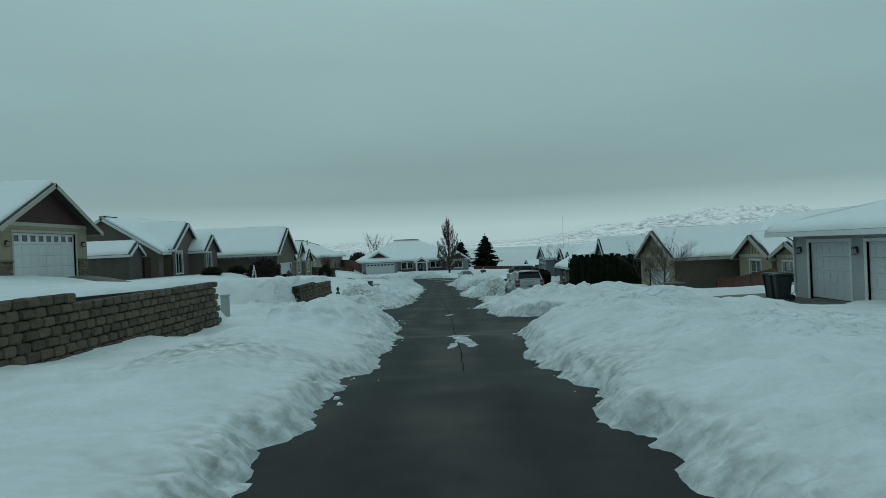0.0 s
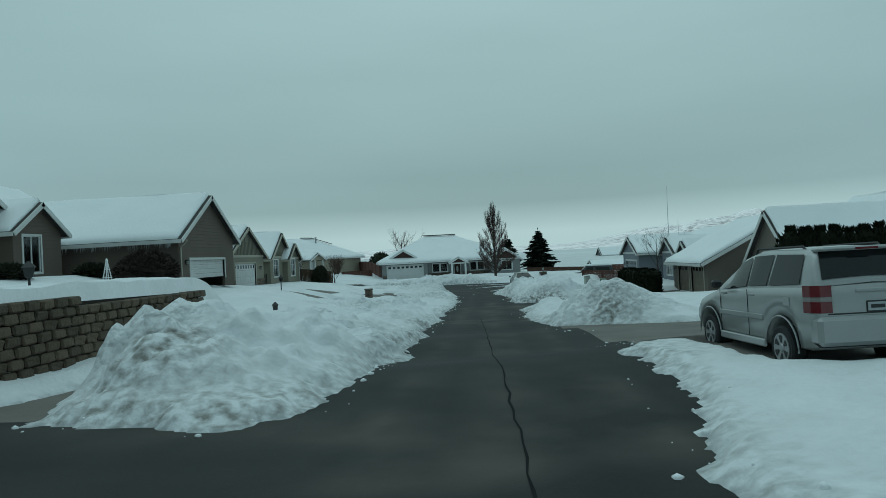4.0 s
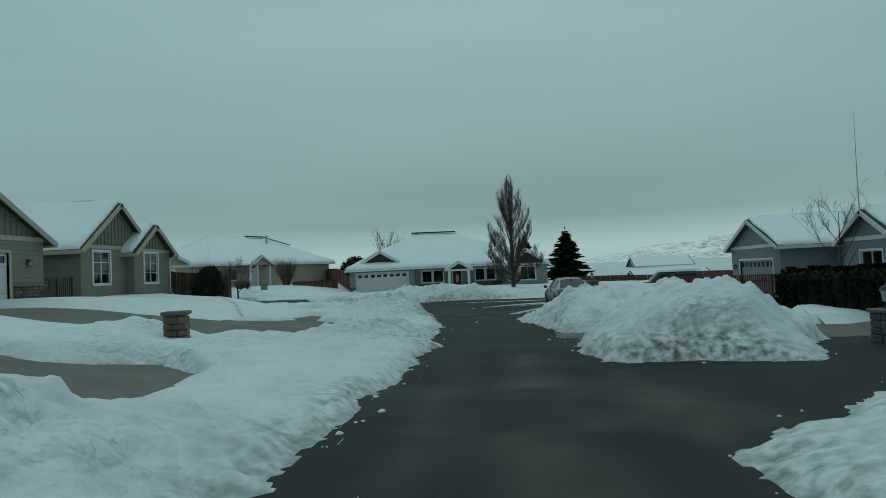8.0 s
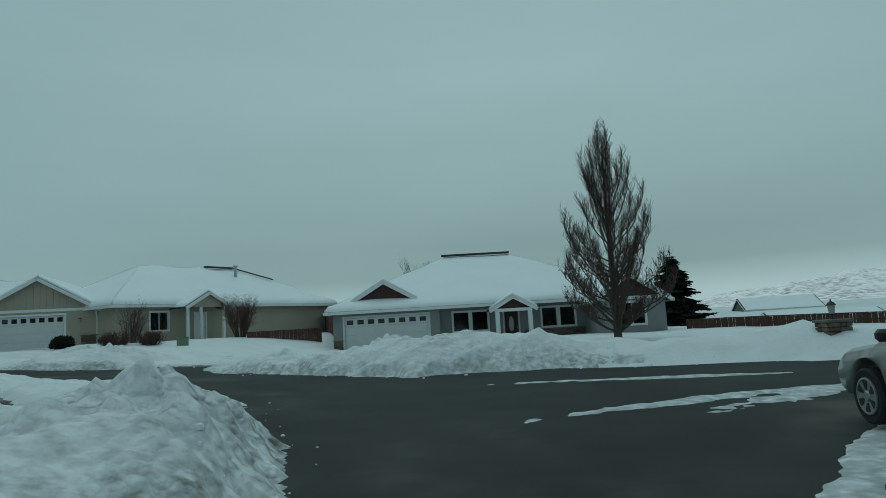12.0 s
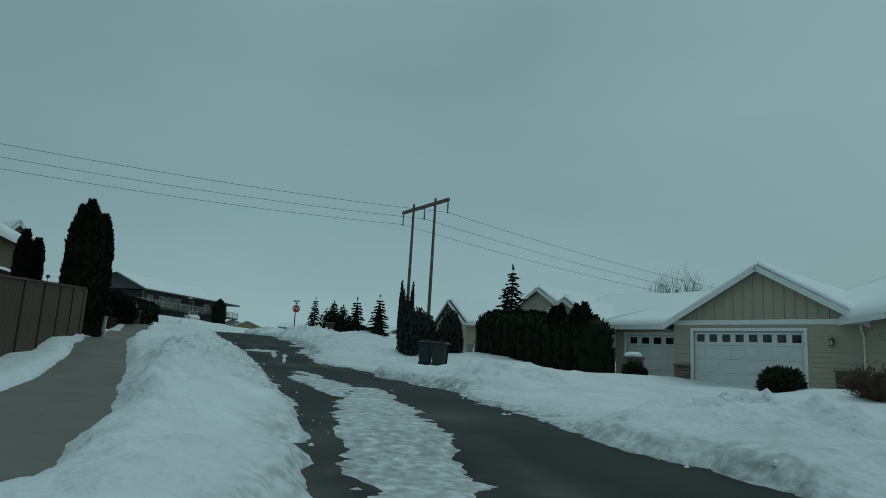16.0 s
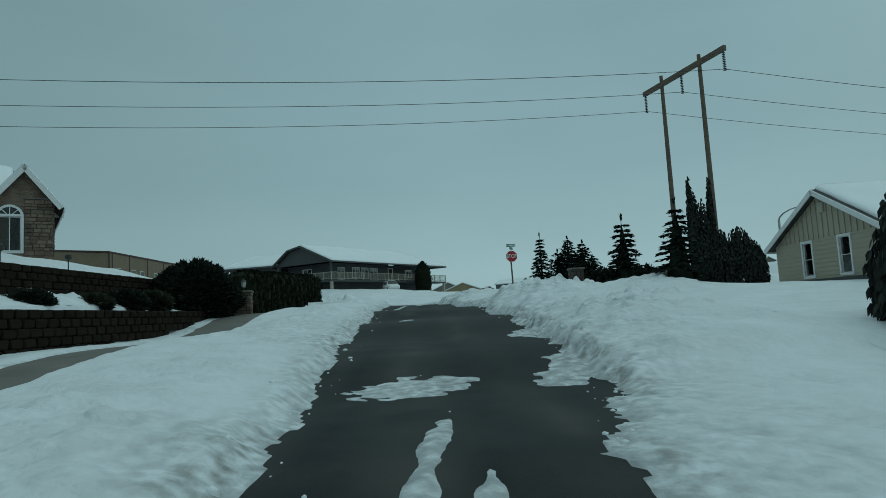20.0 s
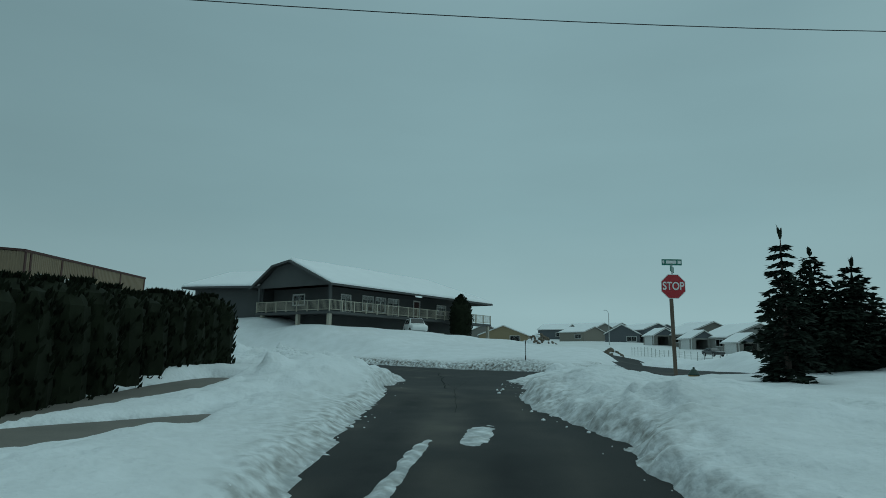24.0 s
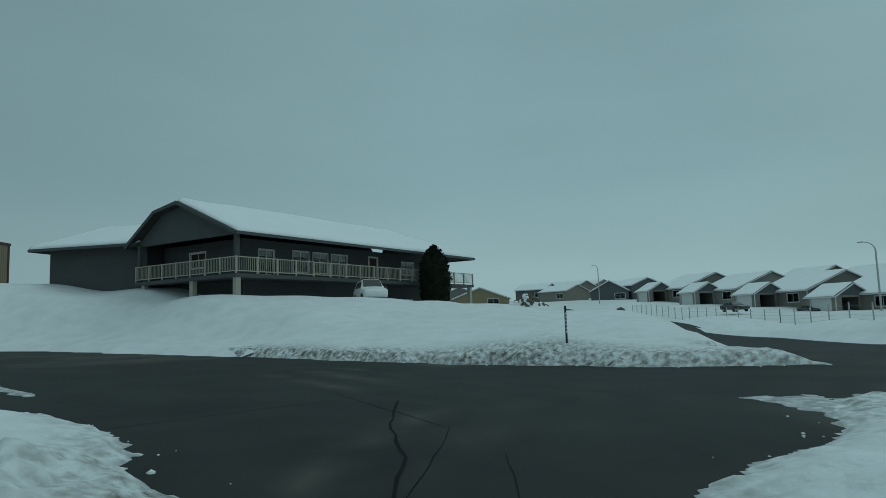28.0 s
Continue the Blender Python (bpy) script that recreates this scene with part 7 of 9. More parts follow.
def bare_bush(x, y, z, h, r, seed, label, stems=16, material=None, tip=0):
    rr = random.Random(seed)
    t = thing("bush", pose(x, y, z), label, "bush")
    tw = Shape()
    for k in range(stems):
        a, lean = rr.uniform(0, 2 * math.pi), rr.uniform(0.15, 1.0)
        p = Vector((0.15 * math.cos(a), 0.15 * math.sin(a), -0.1))
        d = Vector((math.cos(a) * lean * r / h, math.sin(a) * lean * r / h, 1)).normalized()
        st = Shape()
        end = p + d * h * rr.uniform(0.75, 1.05)
        mid = p.lerp(end, 0.5) + Vector((rr.uniform(-0.1, 0.1), rr.uniform(-0.1, 0.1), 0))
        st.tube([p, mid, end], [0.010 * h, 0.007 * h, 0.006], 5, False)
        part("stem", st, material or BARK, t)
        for s in range(14):
            b = mid.lerp(end, rr.uniform(-0.3, 1))
            e = b + Vector((rr.uniform(-1, 1), rr.uniform(-1, 1), rr.uniform(0.2, 1.2))).normalized() * h * rr.uniform(0.14, 0.32)
            tw.tube([b, e], [0.008, 0.003], 3, False)
            for q in range(3):
                c = b.lerp(e, rr.uniform(0.4, 1))
                e2 = c + Vector((rr.uniform(-1, 1), rr.uniform(-1, 1), rr.uniform(0, 1))).normalized() * h * 0.10
                tw.tube([c, e2], [0.005, 0.002], 3, False)
                if tip and rr.random() < tip:
                    sprays(tw, rr, e2, (rr.uniform(-1, 1), rr.uniform(-1, 1), 0.5), 0.07, 0, 2)
    tagged(part("twig_mass", tw, material or TWIG, t), kind="stuff")
    return t


def round_shrub(x, y, z, h, r, seed, label, material=None, n=1600, size=0.2):
    rr = random.Random(seed)
    t = thing("shrub", pose(x, y, z), label, "shrub")
    part("trunk", Shape().tube([(0, 0, -0.2), (0, 0, h * 0.5)], [0.06, 0.03], 6), BARK, t)
    core = Shape()
    rows, seg = 10, 16

    def pt(t_, a, k=1.0):
        e = math.sqrt(max(0.0, 1 - (2 * t_ - 0.85) ** 2 / 1.35))
        q = r * e * k * (1 + 0.28 * noise.noise(Vector((math.cos(a) * 1.3 + seed, math.sin(a) * 1.3, t_ * 3))))
        return Vector((q * math.cos(a), q * math.sin(a), t_ * h * (1 + 0.08 * math.sin(3 * a))))
    for j in range(rows + 1):
        for k in range(seg):
            core.v.append(tuple(pt(j / rows, 2 * math.pi * k / seg, 0.88)))
    for j in range(rows):
        for k in range(seg):
            a, b = j * seg + k, j * seg + (k + 1) % seg
            core.f.append((a, b, b + seg, a + seg))
    core.f.append(tuple(range(rows * seg, rows * seg + seg)))
    for _ in range(n):
        t_, a = rr.uniform(0.02, 1), rr.uniform(0, 2 * math.pi)
        p = pt(t_, a, rr.uniform(0.85, 1.0))
        sprays(core, rr, p, (p.x, p.y, (t_ - 0.3) * r * 1.6), size, 0, 3)
    part("crown", core, material or SHRUB, t)
    return t


def weeping_cedar(x, y, z, tops, seed, label):
    """Arching boughs from which curtains of needles hang. tops: x, y, height, radius of each mound."""
    rr = random.Random(seed)
    t = thing("weeping_cedar", pose(x, y, z), label, "tree")
    cu = Shape()
    for k, (tx, ty, h, r) in enumerate(tops):
        tr = Shape()
        tr.tube([(tx * 0.3, ty * 0.3, -0.3), (tx * 0.8, ty * 0.8, h * 0.5), (tx, ty, h * 0.98)], [0.13, 0.09, 0.03], 7)
        part("trunk" if k == 0 else "bough", tr, BARK, t)
        for s in range(int(150 * max(r, 0.5) ** 1.3 * h ** 0.4) + 40):
            a, q = rr.uniform(0, 2 * math.pi), math.sqrt(rr.random())
            px, py = tx + r * q * math.cos(a), ty + r * q * math.sin(a)
            top = h * (1 - 0.55 * q ** 2.2) * rr.uniform(0.86, 1.03)
            L = min(top + 0.1, rr.uniform(0.35, 0.95) * h)
            w = rr.uniform(0.05, 0.11)
            p = Vector((px, py, top))
            n = max(2, int(L / 0.22))
            for i in range(n):
                zz = top - L * i / n
                jx, jy = rr.uniform(-0.05, 0.05), rr.uniform(-0.05, 0.05)
                sprays(cu, rr, (px + jx, py + jy, zz), (math.cos(a) * 0.4, math.sin(a) * 0.4, -1), 0.22, 0.5, 2)
    part("crown", cu, mat("cedar_green", (0.014, 0.020, 0.014), 0.8, var=0.4, scale=2, fine=16, bump=0.2), t)
    return t


def hedge(points, h0, h1, r, gap, seed, label, group, z0=-0.1, dense=420):
    """A clipped row: one plant with its parts, then copies of it."""
    kinds = [None, None]
    pts = [Vector((*p, 0)) for p in points]
    total = sum((b - a).length for a, b in zip(pts[:-1], pts[1:]))
    n = max(2, int(total / gap))
    rr = random.Random(seed)
    for k in range(n + 1):
        d = total * k / n
        for a, b in zip(pts[:-1], pts[1:]):
            if d <= (b - a).length + 1e-6:
                p = a.lerp(b, d / (b - a).length)
                break
            d -= (b - a).length
        z = land1(p.x, p.y) + z0
        top = h0 + (h1 - h0) * k / n
        m = pose(p.x, p.y, z, 0, 0, rr.uniform(0, 360)) @ Matrix.Diagonal((1, 1, (top - z) * rr.uniform(0.96, 1.03) / 2.0, 1))
        i = k % 2
        if kinds[i] is None:
            t = thing("hedge_plant", pose(0, 0, 0), label, "hedge", group)
            part("trunk", Shape().tube([(0, 0, -0.2), (0, 0, 1.2)], [0.05, 0.03], 6), BARK, t)
            part("crown", hedge_mesh(2.0, r, seed + i, dense), ARBOR, t)
            kinds[i] = t
            t.matrix_basis = m
        else:
            c = copy_thing(kinds[i], Matrix.Identity(4))
            c.matrix_basis = m


def hedge_mesh(h, r, seed, dense):
    rr = random.Random(seed)
    core = Shape()
    rows, seg = 10, 12

    def rad(t, a):
        base = 1.0 if t < 0.8 else 1 - ((t - 0.8) / 0.2) ** 2 * 0.75
        return r * base * (1 + 0.12 * noise.noise(Vector((math.cos(a) * 1.6, math.sin(a) * 1.6, t * h + seed))))
    for j in range(rows + 1):
        for k in range(seg):
            a = 2 * math.pi * k / seg
            q = rad(j / rows, a) * 0.94
            core.v.append((q * math.cos(a), q * math.sin(a), h * j / rows))
    for j in range(rows):
        for k in range(seg):
            a, b = j * seg + k, j * seg + (k + 1) % seg
            core.f.append((a, b, b + seg, a + seg))
    core.f.append(tuple(range(rows * seg, rows * seg + seg)))
    for _ in range(dense):
        t, a = rr.random(), rr.uniform(0, 2 * math.pi)
        if rr.random() < 0.2:
            t = 1.0
        q = rad(t, a) * rr.uniform(0.86, 1.02) * (1 if t < 1 else rr.random())
        sprays(core, rr, (q * math.cos(a), q * math.sin(a), h * t - 0.05), (math.cos(a) * 0.5, math.sin(a) * 0.5, 0.9), 0.18, 0, 2)
    return core


# first street
hedge([(11.1, 56.6), (16.9, 56.6)], 0.5, 0.2, 0.5, 0.5, 200, "tall dark clipped arborvitae hedge beside a driveway", "hedge by the parked car")
hedge([(12.8, 84.5), (12.2, 92.0)], -1.8, -1.85, 0.65, 0.8, 202, "low dark hedge in front of the blue-grey house", "hedge before the blue-grey house")
bare_tree(13.5, 40.9, land1(13.5, 40.9), 2.7, 3.4, 210, "broad bare branching shrub tree beside the tan house", 26, 3, 0.3, 0, 0.06, 0.02)
bare_tree(15.9, 95.2, land1(15.9, 95.2), 4.4, 2.6, 211, "small bare tree beside the blue-grey house", 7, 3, 0.5, 0, 0.07, 0.25)
pear_tree(1.0, 121.5, land1(1, 121.5), 10.0, 213, "tall narrow bare pear tree in front of the grey house")
spruce(10.4, 165, land1(10.4, 165) - 0.3, 9.0, 4.6, 214, leaf=2.6)
spruce(4.5, 168, land1(4.5, 168), 7.6, 3.4, 215, leaf=3.0)
round_shrub(-16.9, 62.8, land1(-16.9, 62.8) + 0.2, 1.75, 1.5, 216, "dark bare rounded shrub by the garage", mat("shrub_brown", (0.045, 0.030, 0.024), 0.9, var=0.3, bump=0.2))
round_shrub(-20.0, 57.6, land1(-20, 57.6) + 0.3, 0.5, 0.7, 217, "low dark evergreen shrub under a window", None, 700)
round_shrub(-19.3, 62.3, land1(-19.3, 62.3) + 0.3, 0.5, 0.7, 218, "low dark evergreen shrub under a window", None, 700)
round_shrub(-18.0, 101.6, land1(-18, 101.6) + 0.1, 1.9, 0.9, 219, "dark clipped shrub at the house corner", None, 1200)
bare_tree(-16.8, 103.05, land1(-16.8, 103.05), 2.7, 1.2, 220, "young bare tree with spreading branches in the snow", 7, 3, 0.5, 0, 0.06, 0.3)
bare_bush(-28.6, 129.5, land1(-28.6, 129.5), 2.7, 1.2, 221, "bare upright bush before the beige house", 18, None, 0.3)
bare_bush(-23.6, 134.5, land1(-23.6, 134.5), 3.0, 1.7, 222, "wide bare multi-stemmed bush with brown seed heads", 38, mat("red_twig", (0.10, 0.055, 0.04), 0.9, var=0.3, bump=0), 0.9)
bare_bush(-27.6, 126.6, land1(-27.6, 126.6), 1.2, 1.5, 223, "low reddish twiggy bush in the snow", 60, mat("red_twig", (0.10, 0.055, 0.04)), 0.5)
bare_bush(-25.8, 127.4, land1(-25.8, 127.4), 1.2, 1.2, 224, "low reddish twiggy bush in the snow", 50, mat("red_twig", (0.10, 0.055, 0.04)), 0.5)
round_shrub(-31.3, 126.8, land1(-31.3, 126.8) + 0.1, 0.65, 0.6, 225, "small dark shrub capped with snow", None, 500)
round_shrub(-38.8, 126.4, land1(-38.8, 126.4) + 0.1, 0.6, 0.4, 226, "small dark shrub capped with snow", None, 500)
# second street, north
hedge([(-55.3, 126.2), (-42.0, 126.2)], 1.95, 1.0, 0.9, 1.1, 230, "tall dark clipped hedge along the yard", "hedge before the tan house")
for k, (x, z1) in enumerate(((-45.2, 1.5), (-44.4, 1.5), (-42.8, 1.45), (-42.0, 1.5))):
    z = land1(x, 125.8)
    arborvitae(x, 125.8, z, z1 - z, 0.36, 232 + k, "slim dark arborvitae at the end of the hedge", "slim arborvitae", 500)
spruce(-56.2, 128.0, land1(-56.2, 128.0), 5.2 - land1(-56.2, 128.0), 1.9, 236, 0.5, "drooping cypress tree with a leaning spire", 1.0)
weeping_cedar(-53.6, 120.8, land1(-53.6, 120.8), [(0, 0, 3.0, 0.95), (-0.5, 0.7, 2.8, 0.8), (0.5, -0.6, 2.5, 0.6)], 237, "sprawling weeping cedar with hanging dark curtains")
weeping_cedar(-53.6, 122.9, land1(-53.6, 122.9), [(0, 0, 3.0, 0.8), (-0.5, 0.5, 2.7, 0.55)], 279, "sprawling weeping cedar with hanging dark curtains")
weeping_cedar(-80.0, 126.3, land1(-80, 126.3), [(0.3, -0.55, 6.6, 0.2), (0.2, 0.6, 6.5, 0.2), (0.25, -0.35, 5.6, 0.3), (0.2, 0.1, 5.2, 0.5), (0.3, 0.9, 3.4, 0.9), (0.5, 1.9, 3.5, 0.95), (0.5, 2.7, 2.7, 0.6)], 238, "tall weeping cedar with two drooping tips")
spruce(-73.9, 120.4, land1(-73.9, 120.4), 3.9, 1.2, 239)
spruce(-69.6, 121.6, land1(-69.6, 121.6), 4.0, 1.25, 240)
spruce(-89.6, 118.3, land1(-89.6, 118.3), 4.4, 1.0, 241, 0.5, "thin drooping spruce beside the crossing", 0.8)
for k, (x, y, h) in enumerate(((-93.6, 120.9, 4.3), (-93.0, 121.9, 3.8), (-93.8, 120.1, 3.4), (-92.6, 121.2, 3.0), (-93.2, 122.6, 2.6))):
    spruce(x, y, land1(x, y), h, 1.1, 242 + k, -0.8, "dark upright juniper in the snow")
round_shrub(-76.0, 119.8, land1(-76, 119.8) + 0.1, 1.3, 0.8, 248, "dark low evergreen by the spruces", SPRUCE, 700)
round_shrub(-71.2, 120.6, land1(-72, 121.2) + 0.1, 1.2, 0.8, 249, "dark low evergreen by the spruces", SPRUCE, 700)
# second street, south
for k, (x, y, r, top) in enumerate(((-44.85, 103.85, 0.42, 3.95), (-46.05, 103.9, 0.64, 4.45), (-47.1, 103.85, 0.48, 4.35), (-47.9, 103.9, 0.40, 4.2), (-48.7, 104.0, 0.50, 4.35), (-48.4, 100.9, 0.30, 3.2), (-49.6, 101.1, 0.28, 3.0))):
    z = land1(x, y)
    arborvitae(x, y, z, top - z, r, 250 + k, "tall dark arborvitae beside the board fence", "arborvitae by the fence", 1500)
round_shrub(-70.6, 101.0, land1(-70.6, 101.0) - 0.3, 2.4, 1.75, 260, "large dark round evergreen bush", SPRUCE, 3000, 0.26)
for k, (x, y, h, r) in enumerate(((-60.0, 100.6, 0.45, 0.6), (-62.6, 100.9, 0.4, 0.5), (-64.6, 100.9, 0.6, 0.7), (-66.3, 101.1, 0.6, 0.6), (-57.4, 100.6, 0.35, 0.5))):
    round_shrub(x, y, land1(x, y) + 0.15, h, r, 262 + k, "small evergreen shrub half under snow", SHRUB if k % 2 else SPRUCE, 600)
hedge([(-75.5, 101.4), (-90.4, 101.4)], 2.45, 3.0, 0.85, 1.05, 270, "tall clipped dark green hedge along the footpath", "hedge by the crossing")
spruce(-42.6, 100.6, land1(-42.6, 100.6), 2.35 - land1(-42.6, 100.6), 2.2, 272, 0.15, "dark spruce behind the board fence")
arborvitae(-146.8, 106.4, land1(-146.8, 106.4), 5.1, 1.3, 273, "dark columnar evergreen at the building's corner")
bare_tree(-73.5, 155, land1(-73.5, 155), 8.3 - land1(-73.5, 155), 4.2, 274, "bare tree behind the beige house", 12, 3, 0.9, 0, 0.14, 0.1)
bare_tree(-80.5, 157, land1(-80.5, 157), 8.3 - land1(-80.5, 157), 4.2, 275, "bare tree behind the beige house", 12, 3, 0.9, 0, 0.14, 0.1)
spruce(-77, 156, land1(-77, 156), 7.8 - land1(-77, 156), 2.6, 276)
bare_tree(-17, 165, land1(-17, 165), 7.0, 4, 277, "bare tree beyond the grey house", 12, 3, 0.6, 0, 0.16, 0.1)
round_shrub(-19.0, 150.0, land1(-19, 150), 3.2, 2.2, 278, "dark bushes between two houses", None, 900, 0.3)


# ---------------------------------------------------------------- walls, fences, posts
def block_meshes(n, ln, hgt, dp, seed, material):
    rr = random.Random(seed)
    out = []
    for k in range(n):
        s = Shape()
        L, c = ln * rr.uniform(0.90, 1.0) - 0.012, 0.035
        s.cbox(-L / 2, -dp / 2, 0.006, L / 2, dp / 2, hgt - 0.006, c)
        s.v = [(x + rr.uniform(-0.012, 0.012), y + rr.uniform(-0.025, 0.02), z + rr.uniform(-0.006, 0.006)) for x, y, z in s.v]
        out.append(mesh_of("block", s, material))
    return out


def block_wall(name, a, b, z_lo, z_hi, label, ln=0.42, hgt=0.2, seed=0, dp=0.30, material=BLOCK):
    """A retaining wall of split-face blocks from a to b; z_lo and z_hi are its foot and top at both ends."""
    w = Wall(a, b)
    root = tagged(new(name, mesh_of(name, Shape(), MORTAR)), label, "retaining wall", "", "structure")
    back = Shape()
    back.prism([w.at(0, -0.12, z_lo[0]), w.at(w.len, -0.12, z_lo[1]), w.at(w.len, -0.12, z_hi[1] - 0.02), w.at(0, -0.12, z_hi[0] - 0.02)], -w.n * 0.2)
    root.data = mesh_of(name, back, MORTAR)
    ms = block_meshes(7, ln, hgt, dp, seed, material)
    rr = random.Random(seed + 1)
    ang = math.degrees(math.atan2(w.s.y, w.s.x))
    n = int(w.len / ln)
    for row in range(40):
        zr = max(z_hi) - (row + 1) * hgt
        for k in range(n + 1):
            s = (k + (0.5 if row % 2 else 0.0)) * ln
            if s > w.len - ln * 0.3:
                continue
            f = s / w.len
            lo, hi = z_lo[0] + (z_lo[1] - z_lo[0]) * f, z_hi[0] + (z_hi[1] - z_hi[0]) * f
            if zr < lo - hgt or zr + hgt > hi + hgt * 0.5:
                continue
            ob = new("block", rr.choice(ms))
            p = w.at(s + ln / 2, -0.02 + 0.018 * row - 0.06, zr)
            ob.matrix_basis = Matrix.Translation(p) @ pose(0, 0, 0, 0, 0, ang + (180 if rr.random() < 0.3 else 0) + rr.uniform(-2, 2))
            ob.parent = root
    return root


block_wall("retaining_wall_1", (-7.75, 8.5), (-7.75, 22.3), (-0.5, -1.5), (1.0, 0.74), "brown split-face block retaining wall capped with snow", seed=300)
block_wall("retaining_wall_2", (-7.8, 22.3), (-11.5, 22.5), (-1.05, -0.6), (0.74, 0.7), "end of the brown block wall", seed=302)
block_wall("retaining_wall_3", (-8.65, 39.3), (-8.65, 50.3), (-1.9, -2.4), (-0.28, -0.50), "tan split-face block retaining wall capped with snow", seed=304)
DARKBLOCK = mat("dark_block", (0.020, 0.014, 0.010), 0.95, var=0.25, scale=3, fine=22, bump=0.5, dist=0.03, rnd=0.18, spec=0.1)
block_wall("retaining_wall_4", (-50.5, 101.85), (-72.5, 101.85), (-1.35, 0.1), (0.22, 0.36), "lower dark block terrace wall along the footpath", 0.5, 0.24, 306, 0.3, DARKBLOCK)
block_wall("retaining_wall_5", (-49.5, 99.3), (-71.5, 99.3), (0.3, 0.3), (1.75, 1.9), "upper dark block terrace wall under the stone house", 0.5, 0.24, 308, 0.3, DARKBLOCK)
# path lights along the upper terrace
for k, x in enumerate((-58.0, -61.5, -65.0)):
    z = land1(x, 98.6) + 0.35
    t = thing("path_light", pose(x, 98.7, z), "small dark garden light on the terrace", "garden light", "terrace lights")
    part("stem", Shape().tube([(0, 0, -0.4), (0, 0, 0.25)], 0.02, 6), BLACK, t)
    part("shade", Shape().lathe([(0.03, 0.2), (0.12, 0.25), (0.10, 0.38), (0.03, 0.42)], 10), BLACK, t)


def board_fence(a, b, h, name_label, material, group="", board=0.14, post=2.4, gap=0.006, z_off=0.0, cap=True, grade=None):
    w = Wall(a, b)

    def ground(x, y):
        if grade is None:
            return land1(x, y)
        return grade[0] + (grade[1] - grade[0]) * math.dist((x, y), a) / w.len
    root = thing("fence", Matrix.Identity(4), name_label, "fence", group)
    me = mesh_of("board", Shape().cbox(0, -0.012, 0, board - gap, 0.012, h, 0.006), material)
    n = int(w.len / board)
    ang = math.degrees(math.atan2(w.s.y, w.s.x))
    rr = random.Random(int(h * 100) + n)
    for k in range(n):
        p = w.at(k * board, 0, 0)
        ob = new("board", me)
        ob.matrix_basis = Matrix.Translation((p.x, p.y, ground(p.x, p.y) + z_off + rr.uniform(-0.01, 0.01))) @ pose(0, 0, 0, 0, rr.uniform(-0.4, 0.4), ang)
        ob.parent = root
    for k in range(int(w.len / post) + 1):
        p = w.at(min(k * post, w.len), 0.0, 0)
        z = ground(p.x, p.y) + z_off
        part("post", Shape().cbox(p.x - 0.055, p.y - 0.055, z - 0.3, p.x + 0.055, p.y + 0.055, z + h + 0.06, 0.012), material, root)
    for zz in (0.25, h - 0.25):
        for k in range(int(w.len / post)):
            p, q = w.at(k * post, -0.05, 0), w.at((k + 1) * post, -0.05, 0)
            part("rail", Shape().beam((p.x, p.y, ground(p.x, p.y) + z_off + zz), (q.x, q.y, ground(q.x, q.y) + z_off + zz), 0.04, 0.09), material, root)
    if cap:
        for k in range(int(w.len / post)):
            p, q = w.at(k * post, 0, 0), w.at((k + 1) * post, 0, 0)
            part("cap_rail", Shape().beam((p.x, p.y, ground(p.x, p.y) + z_off + h + 0.05), (q.x, q.y, ground(q.x, q.y) + z_off + h + 0.05), 0.13, 0.05), material, root)
    return root


board_fence((-26.5, 105.7), (-44.2, 104.6), 2.1, "tall weathered brown board fence along the footpath", FENCEWOOD, grade=(-2.66, -1.54))
board_fence((10.25, 105.2), (11.6, 100.5), 1.15, "low reddish picket fence before the blue-grey house", REDWOOD, "red fence", 0.16, 2.4, gap=0.05, z_off=0.2)
board_fence((11.6, 100.5), (13.6, 93.5), 1.15, "low reddish picket fence before the blue-grey house", REDWOOD, "red fence", 0.16, 2.4, gap=0.05, z_off=0.2)
board_fence((6.0, 133.0), (17.0, 124.0), 1.6, "reddish-brown board fence behind the snow bank", mat("fence_rust", (0.085, 0.036, 0.022), 0.8, var=0.2, scale=1.5, fine=18, bump=0.3, rnd=0.15), z_off=-0.75)
board_fence((17.0, 124.0), (34.0, 112.0), 1.7, "long reddish-brown board fence", REDWOOD, z_off=-0.6, board=0.2)
board_fence((-22.8, 149.5), (-16.6, 135.0), 1.9, "dark red board fence between two houses", REDWOOD, z_off=0.1)
board_fence((-20.2, 101.0), (-16.5, 101.6), 1.7, "short brown board fence beside the olive house", FENCEWOOD, z_off=0.0)
board_fence((-24.3, 54.3), (-22.8, 56.2), 1.8, "weathered wooden fence beside the shed", FENCEWOOD, z_off=0.1)
board_fence((17.5, 43.0), (17.5, 35.0), 1.1, "low dark red fence before the tan house", REDWOOD, z_off=0.2)
board_fence((-22.6, 133.6), (-18.2, 136.2), 1.0, "low dark red board fence along the side yard", REDWOOD, grade=(-2.5, -2.5))
board_fence((-41.9, 127.3), (-44.2, 125.9), 1.3, "dark red fence beside the hedge", mat("fence_dark_red", (0.060, 0.024, 0.020), 0.8, var=0.2, scale=1.5, fine=18, bump=0.3, rnd=0.15), grade=(-1.75, -1.7))


